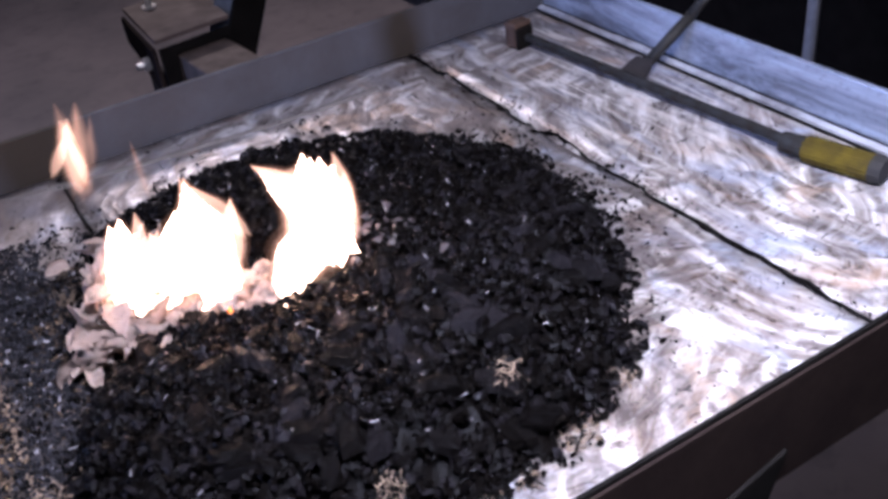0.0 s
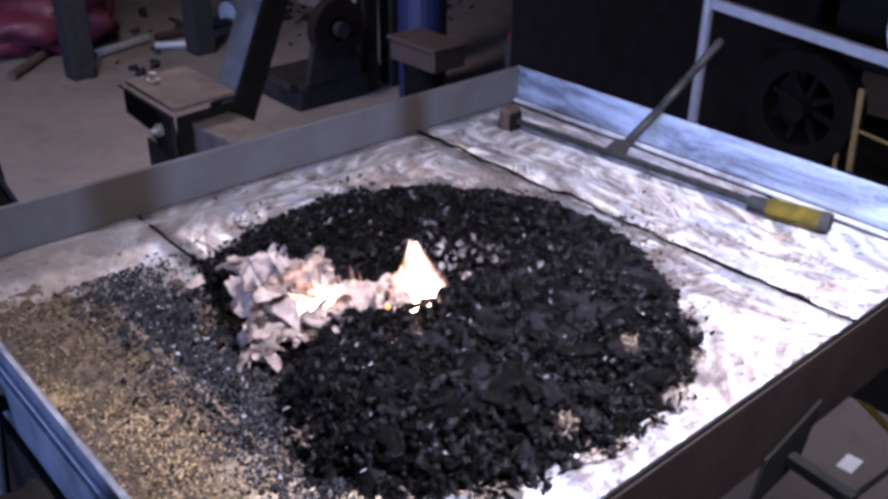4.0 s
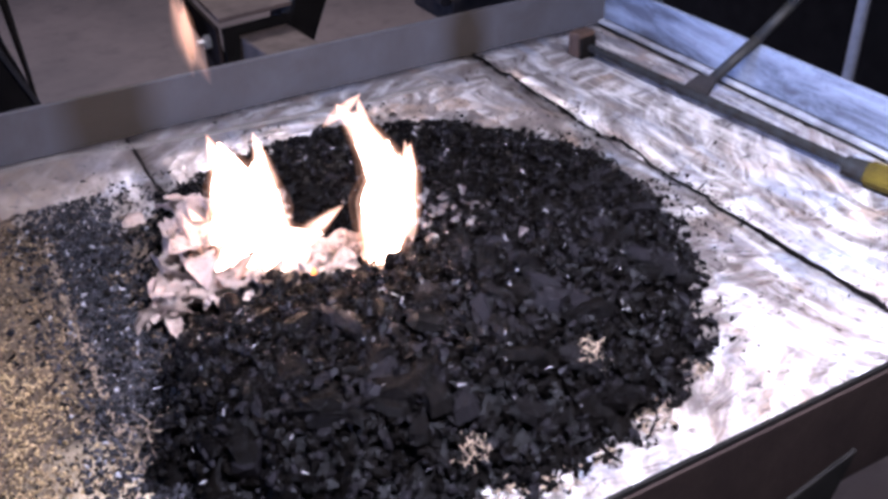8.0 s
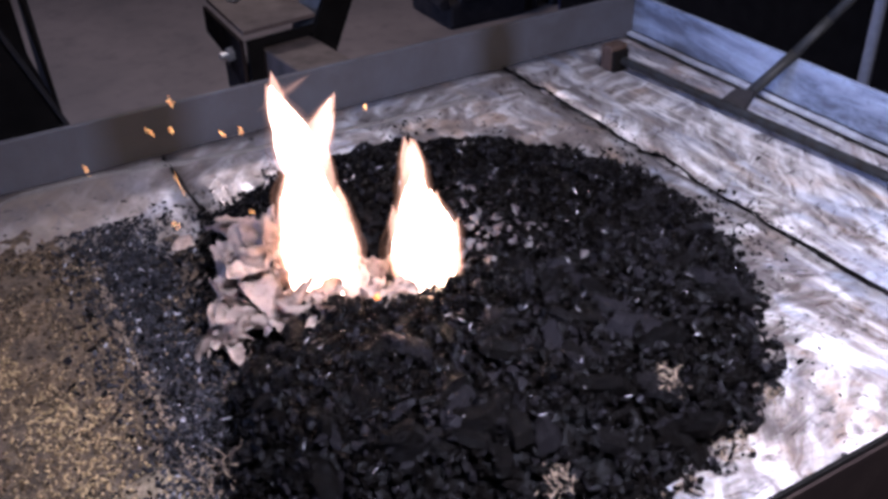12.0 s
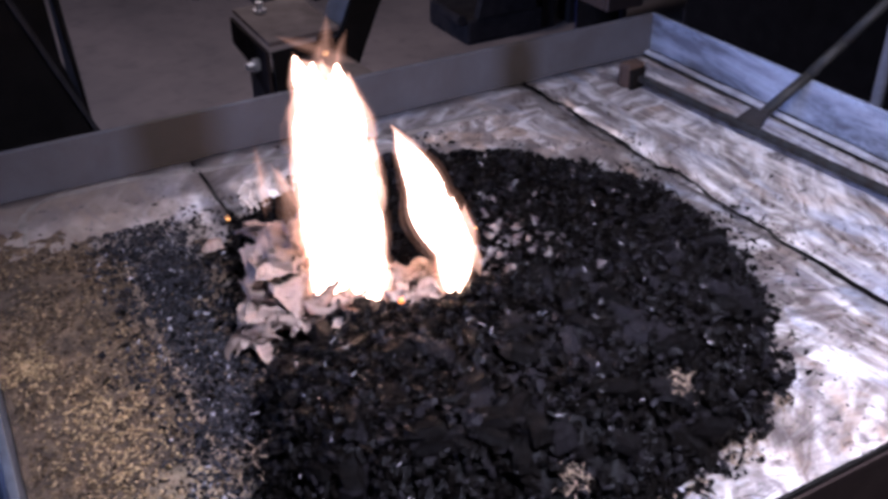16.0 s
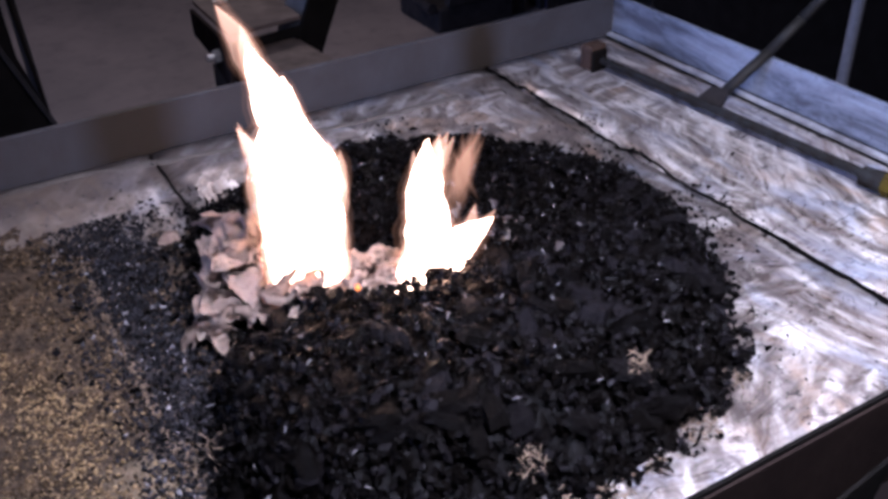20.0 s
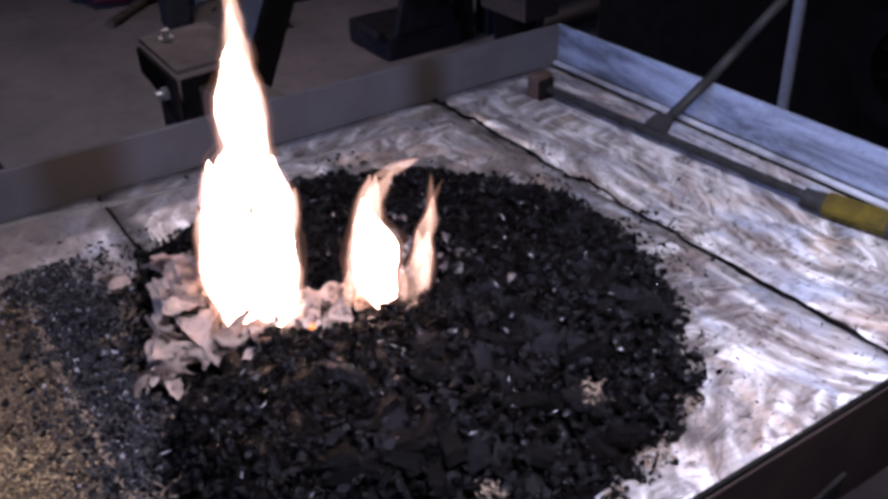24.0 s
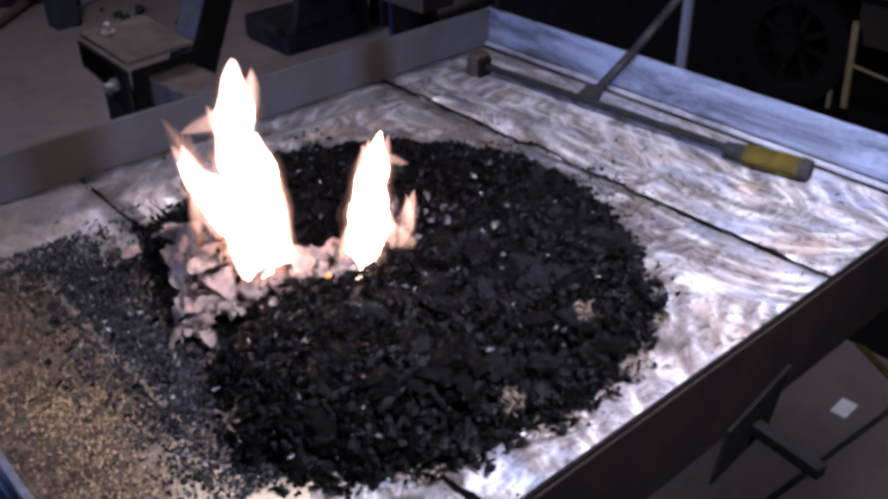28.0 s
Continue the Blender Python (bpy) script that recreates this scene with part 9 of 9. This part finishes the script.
    rise(flames[44], 0.000, [
        (0,0.102,0.081,0), (0.5,0.048,0.085,0), (1,0.024,0.133,0), (1.5,-0.03,0.037,0), (2,-0.028,0.007,0), (2.5,-0.04,0.007,0), (3,-0.04,0.007,0),
        (3.5,-0.036,0.013,0), (4,-0.042,0.007,0), (4.5,-0.042,0.007,0), (5,0.044,0.049,0), (5.5,0.032,0.021,0), (6,-0.028,-0.003,0),
        (6.5,-0.028,0.007,0), (7,-0.012,-0.001,-6), (7.5,-0.022,-0.001,0), (8,-0.01,-0.001,-6), (8.5,0.004,0.025,-6), (9,-0.004,0.097,0),
        (9.5,-0.006,0.089,0), (10,-0.024,0.111,24), (10.5,-0.054,0.097,0), (11,-0.066,0.097,0), (11.5,-0.006,0.079,-6), (12,-0.052,0.151,-6),
        (12.5,-0.042,0.185,0), (13,-0.018,0.133,0), (13.5,-0.006,0.141,0), (14,-0.002,0.145,0), (14.5,0.041,0.098,-14), (15,0.028,0.109,-6),
        (15.5,0.041,0.096,-14), (16,-0.005,0.15,-14), (16.5,-0.029,0.152,-14), (17,-0.036,0.209,6), (17.5,-0.03,0.191,6), (18,-0.038,0.165,0),
        (18.5,-0.032,0.159,0), (19,0,0.139,6), (19.5,-0.005,0.098,-14), (20,0.004,0.081,-6), (20.5,0,0.077,0), (21,0.002,0.069,-6),
        (21.5,0.002,0.053,0), (22,-0.006,0.017,6), (22.5,-0.004,0.017,6), (23,0.026,0.005,-6), (23.5,0.052,0.025,-6), (24,0,0.041,0),
        (24.5,-0.044,0.007,0), (25,-0.08,0.037,-6), (25.5,-0.078,0.039,-6), (26,-0.066,0.035,0), (26.5,-0.082,0.067,6), (27,-0.081,0.094,14),
        (27.5,-0.076,0.073,6), (28,-0.078,0.067,0),
    ])
    rise(flames[45], -0.004, [
        (0,0.048,0.116,70), (0.5,-0.04,0.006,70), (1,-0.084,0.001,0), (1.5,-0.076,0.011,0), (2,-0.078,0.007,6), (2.5,-0.068,0.007,0),
        (3,-0.068,0.007,0), (3.5,-0.05,0.005,0), (4,-0.048,0.005,0), (4.5,-0.048,0.003,0), (5,0.05,0.045,0), (5.5,0.032,0.013,0),
        (6,-0.028,-0.003,0), (6.5,-0.028,0.007,0), (7,-0.056,0.039,-6), (7.5,-0.005,0.108,14), (8,0.067,0.118,-35), (8.5,0.058,0.131,-6),
        (9,0.051,0.094,35), (9.5,0.046,0.057,6), (10,0.081,0.084,14), (10.5,0.056,0.051,0), (11,0.058,0.077,-6), (11.5,0.032,0.025,-6),
        (12,0.024,0.025,0), (12.5,0.03,0.015,-6), (13,0.032,0.025,-6), (13.5,0.01,0.067,0), (14,0,0.095,0), (14.5,-0.058,0.059,0),
        (15,-0.046,0.061,-6), (15.5,0.024,0.017,-6), (16,-0.004,0.003,0), (16.5,-0.028,0.011,0), (17,0.03,0.063,0), (17.5,0.072,0.049,-6),
        (18,0.03,0.009,6), (18.5,0.084,0.019,6), (19,0.09,0.037,6), (19.5,0.088,0.055,0), (20,0.062,0.095,0), (20.5,0.066,0.107,0),
        (21,0.076,0.117,0), (21.5,0.07,0.085,6), (22,0.09,0.059,24), (22.5,0.048,0.081,6), (23,0.058,0.097,6), (23.5,0.086,0.059,6),
        (24,0.08,0.027,0), (24.5,0.051,0.008,35), (25,0.091,0.068,50), (25.5,0.093,0.08,35), (26,0.061,0.03,35), (26.5,0.042,0.019,24),
        (27,0.05,0.001,6), (27.5,0.062,0.009,6), (28,0.072,0.035,0),
    ])
    rise(flames[46], -0.006, [
        (0,0.033,0.008,50), (0.5,0.058,0.027,6), (1,0.044,0.003,-6), (1.5,0.022,0.007,0), (2,0.048,0.001,6), (2.5,-0.04,0.001,0), (3,-0.04,0.001,0),
        (3.5,-0.024,0.001,0), (4,0.03,0.005,0), (4.5,-0.03,0.001,0), (5,0.054,0.037,0), (5.5,0.032,0.013,0), (6,-0.028,-0.003,0),
        (6.5,-0.028,0.007,0), (7,-0.013,0.014,14), (7.5,0,0.015,6), (8,-0.012,0.027,0), (8.5,-0.004,0.109,6), (9,-0.01,0.093,6),
        (9.5,-0.052,0.089,6), (10,-0.089,0.132,-35), (10.5,-0.043,0.132,-14), (11,-0.003,0.144,-14), (11.5,-0.018,0.133,0), (12,-0.022,0.121,0),
        (12.5,-0.012,0.089,-6), (13,-0.006,0.079,-6), (13.5,-0.052,0.083,0), (14,-0.058,0.069,0), (14.5,-0.056,0.011,-6), (15,-0.046,0.021,-6),
        (15.5,-0.017,0.046,14), (16,-0.006,0.045,6), (16.5,-0.018,0.067,6), (17,0,0.061,6), (17.5,-0.01,0.069,6), (18,-0.062,0.061,6),
        (18.5,-0.036,0.011,-24), (19,-0.056,-0.001,6), (19.5,-0.062,0.025,6), (20,-0.06,-0.001,0), (20.5,-0.063,0.03,14), (21,-0.054,0.035,24),
        (21.5,-0.054,0.027,6), (22,-0.058,0.013,6), (22.5,-0.054,0.017,-6), (23,-0.064,0.007,-6), (23.5,-0.034,0.005,0), (24,-0.019,0.006,35),
        (24.5,-0.041,0.008,50), (25,-0.043,0.018,50), (25.5,-0.018,0.031,24), (26,-0.012,0.033,6), (26.5,0,0.037,6), (27,-0.064,0.003,6),
        (27.5,-0.062,-0.001,0), (28,-0.05,0.001,0),
    ])
    rise(flames[47], 0.003, [
        (0,-0.1,0.009,6), (0.5,-0.048,-0.001,6), (1,-0.038,-0.001,0), (1.5,-0.028,-0.001,-24), (2,-0.03,0.023,-24), (2.5,-0.026,0.005,-24),
        (3,-0.026,0.005,-24), (3.5,-0.034,0.003,0), (4,-0.038,0.003,0), (4.5,-0.038,0.003,0), (5,0.054,0.037,0), (5.5,0.032,0.013,0),
        (6,-0.028,-0.003,0), (6.5,-0.028,0.007,0), (7,-0.012,0.017,6), (7.5,0.024,0.055,0), (8,0.048,0.013,0), (8.5,0.084,0.011,6),
        (9,-0.002,0.003,6), (9.5,0,0.029,0), (10,-0.008,0.025,0), (10.5,-0.02,0.013,24), (11,-0.01,-0.001,-6), (11.5,-0.002,0.009,-6),
        (12,-0.012,0.007,6), (12.5,-0.006,0.009,6), (13,-0.034,-0.001,0), (13.5,-0.016,-0.001,0), (14,-0.052,0.007,-6), (14.5,-0.054,0.007,0),
        (15,-0.028,-0.001,0), (15.5,-0.024,0.001,0), (16,-0.036,-0.001,0), (16.5,-0.032,0.009,0), (17,-0.048,0.003,0), (17.5,-0.052,0.017,0),
        (18,-0.014,-0.001,0), (18.5,-0.03,0.001,0), (19,-0.03,-0.001,0), (19.5,-0.016,0.003,0), (20,-0.004,-0.001,-6), (20.5,0.035,0.01,-14),
        (21,-0.002,0.039,0), (21.5,0.004,0.023,0), (22,0.034,0.009,0), (22.5,0.05,0.011,0), (23,0.044,-0.001,0), (23.5,0.064,0.027,0),
        (24,0.002,0.099,0), (24.5,0.066,0.119,6), (25,0.069,0.122,14), (25.5,0.064,0.097,0), (26,0.068,0.107,-6), (26.5,0.082,0.097,-6),
        (27,0.092,0.057,0), (27.5,0.036,0.065,0), (28,0.044,0.007,6),
    ])
    rise(flames[48], 0.003, [
        (0,-0.014,-0.001,0), (0.5,-0.004,0.023,6), (1,-0.018,0.001,-6), (1.5,0.008,0.019,-6), (2,0.012,0.003,6), (2.5,-0.04,0.003,0),
        (3,-0.04,0.003,0), (3.5,-0.04,0.003,0), (4,-0.04,0.003,0), (4.5,-0.04,0.003,0), (5,0.054,0.037,0), (5.5,0.032,0.013,0), (6,-0.028,-0.003,0),
        (6.5,-0.028,0.007,0), (7,-0.012,0.005,0), (7.5,-0.002,0.011,0), (8,-0.084,-0.003,6), (8.5,-0.046,0.009,0), (9,-0.062,0.035,0),
        (9.5,-0.054,0.019,-6), (10,-0.052,-0.001,0), (10.5,-0.026,0.007,0), (11,-0.01,0.027,0), (11.5,0.002,0.021,0), (12,0.024,0.025,0),
        (12.5,0.026,0.045,0), (13,-0.05,0.057,0), (13.5,-0.056,0.037,0), (14,-0.058,0.045,0), (14.5,-0.058,0.047,0), (15,-0.048,0.067,0),
        (15.5,-0.046,0.143,0), (16,-0.06,0.175,0), (16.5,-0.068,0.175,0), (17,-0.04,0.179,0), (17.5,-0.054,0.105,6), (18,-0.004,0.133,6),
        (18.5,0.094,0.071,24), (19,0.087,0.054,35), (19.5,0.055,0.07,14), (20,0.056,0.091,0), (20.5,0.056,0.103,0), (21,0.046,0.242,-70),
        (21.5,-0.03,0.185,-6), (22,-0.016,0.185,0), (22.5,0.002,0.149,0), (23,-0.06,0.109,0), (23.5,-0.052,0.107,0), (24,-0.01,0.177,0),
        (24.5,-0.012,0.157,0), (25,-0.006,0.171,0), (25.5,-0.012,0.165,0), (26,-0.032,0.173,-6), (26.5,-0.042,0.225,0), (27,-0.05,0.179,0),
        (27.5,-0.064,0.139,0), (28,-0.057,0.144,-14),
    ])
    rise(wisps[0], 0.008, [
        (0,-0.085,0.123,14), (1,0.054,0.107,-24), (2,-0.03,-0.072,0), (5,-0.03,0,0), (6,-0.046,0.006,0), (7,-0.03,-0.072,0), (8,-0.03,-0.072,0),
        (9,-0.06,0.137,24), (10,-0.03,-0.072,0), (11,-0.03,-0.072,0), (13.5,-0.03,-0.072,0), (14,-0.047,0.117,-35), (15,-0.078,0.02,0),
        (16,-0.073,0.06,-6), (17,-0.03,-0.072,0), (18,-0.03,-0.072,0), (19,-0.027,0.165,-35), (20,0.078,0.081,24), (21,-0.03,-0.072,0),
        (23.5,-0.03,-0.072,0), (24,-0.03,-0.072,0), (25,-0.03,-0.072,0), (25.5,-0.03,-0.072,0), (26,-0.048,0.184,0), (26.5,-0.048,-0.072,0),
        (27,-0.03,-0.072,0), (28,-0.084,0.092,0),
    ])
    rise(wisps[1], 0.004, [
        (0,-0.08,0.124,0), (1,0.051,0.113,-35), (2,-0.03,-0.072,0), (5,-0.005,-0.001,-14), (6,-0.023,-0.004,-6), (7,-0.03,-0.072,0),
        (8,-0.03,-0.072,0), (9,-0.056,0.145,24), (10,-0.03,-0.072,0), (11,-0.03,-0.072,0), (13.5,-0.03,-0.072,0), (14,-0.052,0.115,-24),
        (15,-0.056,0.023,-24), (16,-0.041,0.176,6), (17,-0.03,-0.072,0), (18,-0.03,-0.072,0), (19,-0.029,0.169,-35), (20,0.083,0.079,14),
        (21,-0.03,-0.072,0), (23.5,-0.03,-0.072,0), (24,-0.03,-0.072,0), (25,-0.03,-0.072,0), (25.5,-0.03,-0.072,0), (26,-0.024,0.209,-24),
        (26.5,-0.036,-0.072,0), (27,-0.03,-0.072,0), (28,-0.066,0.076,0),
    ])
    rise(wisps[2], 0.009, [
        (0,-0.085,0.123,14), (1,0.053,0.099,-14), (2,-0.03,-0.072,0), (5,-0.051,-0.004,6), (6,-0.065,-0.004,6), (7,-0.03,-0.072,0),
        (8,-0.03,-0.072,0), (9,-0.058,0.137,24), (10,-0.03,-0.072,0), (11,-0.03,-0.072,0), (13.5,-0.03,-0.072,0), (14,-0.047,0.117,-35),
        (15,-0.077,0.016,-6), (16,-0.054,0.063,-24), (17,-0.03,-0.072,0), (18,-0.03,-0.072,0), (19,-0.025,0.165,-35), (20,0.078,0.081,24),
        (21,-0.03,-0.072,0), (23.5,-0.03,-0.072,0), (24,-0.03,-0.072,0), (25,-0.03,-0.072,0), (25.5,-0.03,-0.072,0), (26,-0.066,0.184,70),
        (26.5,-0.038,-0.072,0), (27,-0.03,-0.072,0), (28,-0.074,0.109,-24),
    ])
    rise(wisps[3], 0.007, [
        (0,-0.08,0.124,0), (1,-0.009,0.148,-24), (2,-0.088,0.048,6), (5,-0.057,0.044,70), (6,0.015,0.012,70), (7,0.041,0.067,14),
        (8,-0.062,0.186,-6), (9,-0.061,0.136,24), (10,-0.099,0.152,-35), (11,-0.03,-0.056,0), (13.5,-0.03,-0.056,0), (14,-0.062,0.12,-6),
        (15,-0.027,0.186,-70), (16,-0.09,0.096,-6), (17,-0.024,0.224,0), (18,-0.057,0.19,35), (19,-0.054,0.188,-6), (20,0.092,0.082,6),
        (21,0.015,0.23,70), (23.5,-0.005,0.182,50), (24,0.012,-0.056,0), (25,-0.03,-0.056,0), (25.5,-0.03,-0.056,0), (26,0.086,0.102,6),
        (26.5,-0.035,0.243,14), (27,-0.079,0.05,24), (28,-0.073,0.076,-35),
    ])
    rise(wisps[4], 0.010, [
        (0,-0.082,0.124,0), (1,0.052,0.094,-6), (2,-0.001,0.064,-35), (5,-0.063,-0.003,14), (6,-0.017,0.048,-70), (7,0.012,0.036,-6),
        (8,-0.057,0.173,-14), (9,-0.059,0.138,24), (10,-0.091,0.144,-35), (11,-0.03,-0.056,0), (13.5,-0.03,-0.056,0), (14,-0.062,0.12,-6),
        (15,-0.073,0.018,35), (16,-0.023,0.21,-70), (17,-0.024,0.226,0), (18,-0.059,0.19,35), (19,-0.052,0.174,-6), (20,0.071,0.088,35),
        (21,0.021,0.224,50), (23.5,0.015,0.189,14), (24,0.02,-0.056,0), (25,-0.03,-0.056,0), (25.5,-0.03,-0.056,0), (26,-0.058,0.178,-6),
        (26.5,-0.033,0.249,14), (27,-0.039,0.192,24), (28,-0.054,0.084,-6),
    ])
    rise(wisps[5], 0.003, [
        (0,-0.08,0.126,0), (1,-0.02,0.146,-6), (2,-0.092,0.048,6), (5,-0.033,0.004,70), (6,-0.083,-0,35), (7,0.035,0.066,24), (8,-0.064,0.188,-6),
        (9,-0.059,0.138,24), (10,-0.099,0.158,-50), (11,-0.03,-0.056,0), (13.5,-0.03,-0.056,0), (14,-0.062,0.12,-6), (15,-0.088,0.022,6),
        (16,-0.041,0.188,24), (17,-0.024,0.224,0), (18,-0.057,0.19,35), (19,-0.032,0.164,0), (20,0.092,0.092,0), (21,0.015,0.23,70),
        (23.5,-0.001,0.178,35), (24,0.012,-0.056,0), (25,-0.03,-0.056,0), (25.5,-0.03,-0.056,0), (26,-0.044,0.224,-6), (26.5,-0.035,0.243,14),
        (27,-0.076,0.05,6), (28,-0.092,0.114,0),
    ])
    rise(wisps[6], -0.007, [
        (0,-0.08,0.126,0), (1,0.051,0.124,-24), (2,-0.081,0.049,-14), (5,-0.038,0,0), (6,-0.031,0.004,-70), (7,0.044,0.066,6), (8,-0.062,0.186,-6),
        (9,-0.059,0.138,24), (10,-0.099,0.152,-35), (11,-0.03,-0.056,0), (13.5,-0.03,-0.056,0), (14,-0.062,0.12,-6), (15,-0.076,0.036,6),
        (16,-0.049,0.183,14), (17,-0.024,0.224,0), (18,-0.057,0.19,35), (19,-0.054,0.176,0), (20,0.088,0.082,0), (21,0.015,0.23,70),
        (23.5,-0.007,0.182,50), (24,0.01,-0.056,0), (25,-0.03,-0.056,0), (25.5,-0.03,-0.056,0), (26,-0.028,0.188,0), (26.5,-0.035,0.243,14),
        (27,-0.057,0.052,-35), (28,-0.06,0.08,0),
    ])
    rise(wisps[7], 0.007, [
        (0,-0.04,0.116,0), (1,-0,0.16,-50), (2,-0.009,0.062,-24), (5,0.002,0.004,-6), (6,-0.01,-0.006,-6), (7,0.05,0.07,-6), (8,-0.064,0.186,0),
        (9,0.09,0.172,50), (10,-0.108,0.153,-14), (11,-0.056,0.15,0), (13.5,-0.061,0.14,24), (14,-0.07,0.137,-14), (15,-0.084,0.046,0),
        (16,-0.072,0.06,50), (17,-0.03,0.229,14), (18,-0.051,0.194,24), (19,-0.058,0.206,0), (20,-0.054,0.223,-35), (21,0.031,0.238,70),
        (23.5,0.026,0.212,-6), (24,0.102,0.094,6), (25,0.071,0.136,24), (25.5,0.01,0.08,0), (26,0.08,0.106,6), (26.5,-0.03,0.261,14),
        (27,-0.029,0.21,24), (28,-0.066,0.104,-6),
    ])
    rise(wisps[8], 0.009, [
        (0,-0.072,0.139,14), (1,0.032,0.123,-35), (2,-0.014,0.069,-14), (5,-0.004,0.016,-6), (6,-0.069,0.034,24), (7,0.042,0.07,6),
        (8,-0.064,0.186,0), (9,-0.041,0.176,24), (10,-0.1,0.145,-14), (11,-0.062,0.145,14), (13.5,-0.051,0.142,-24), (14,-0.067,0.14,-24),
        (15,-0.072,0.046,-6), (16,-0.032,0.18,6), (17,-0.024,0.228,-6), (18,-0.051,0.194,24), (19,-0.034,0.172,6), (20,0.071,0.09,24),
        (21,0.032,0.23,50), (23.5,0.022,0.198,0), (24,-0.022,0.25,0), (25,0.08,0.134,6), (25.5,0.012,0.08,-6), (26,0.094,0.106,-6),
        (26.5,-0.03,0.246,0), (27,-0.034,0.193,14), (28,-0.072,0.078,0),
    ])
    rise(wisps[9], 0.008, [
        (0,-0.078,0.122,-6), (1,-0.005,0.152,-24), (2,-0.099,0.054,24), (5,-0,0.002,-6), (6,0.013,0.02,70), (7,0.042,0.07,6), (8,-0.064,0.186,0),
        (9,-0.034,0.17,0), (10,-0.105,0.156,-24), (11,-0.057,0.17,24), (13.5,-0.071,0.15,70), (14,-0.064,0.126,0), (15,-0.084,0.046,6),
        (16,-0.069,0.094,-24), (17,-0.024,0.228,-6), (18,-0.051,0.194,24), (19,-0.03,0.172,-6), (20,0.101,0.088,-24), (21,0.018,0.226,50),
        (23.5,0.022,0.198,0), (24,0.106,0.096,0), (25,0.071,0.136,24), (25.5,0.01,0.08,0), (26,-0.058,0.206,6), (26.5,-0.028,0.254,0),
        (27,-0.034,0.193,14), (28,-0.07,0.078,0),
    ])
    rise(wisps[10], 0.001, [
        (0,-0.089,0.124,24), (1,-0.029,0.15,24), (2,-0.084,0.052,6), (5,-0.01,0.016,0), (6,0.024,0.002,50), (7,0.042,0.07,6), (8,-0.064,0.186,0),
        (9,0.088,0.172,50), (10,-0.102,0.147,-14), (11,0.055,0.084,24), (13.5,-0.049,0.142,-24), (14,-0.068,0.137,-14), (15,-0.078,0.046,0),
        (16,-0.092,0.092,0), (17,-0.024,0.228,-6), (18,-0.051,0.194,24), (19,-0.056,0.182,0), (20,0.091,0.102,24), (21,0.03,0.23,50),
        (23.5,0.022,0.198,0), (24,0.097,0.096,24), (25,0.071,0.136,24), (25.5,0.01,0.08,0), (26,0.075,0.108,24), (26.5,-0.033,0.264,24),
        (27,-0.033,0.202,24), (28,-0.088,0.124,0),
    ])


motions()
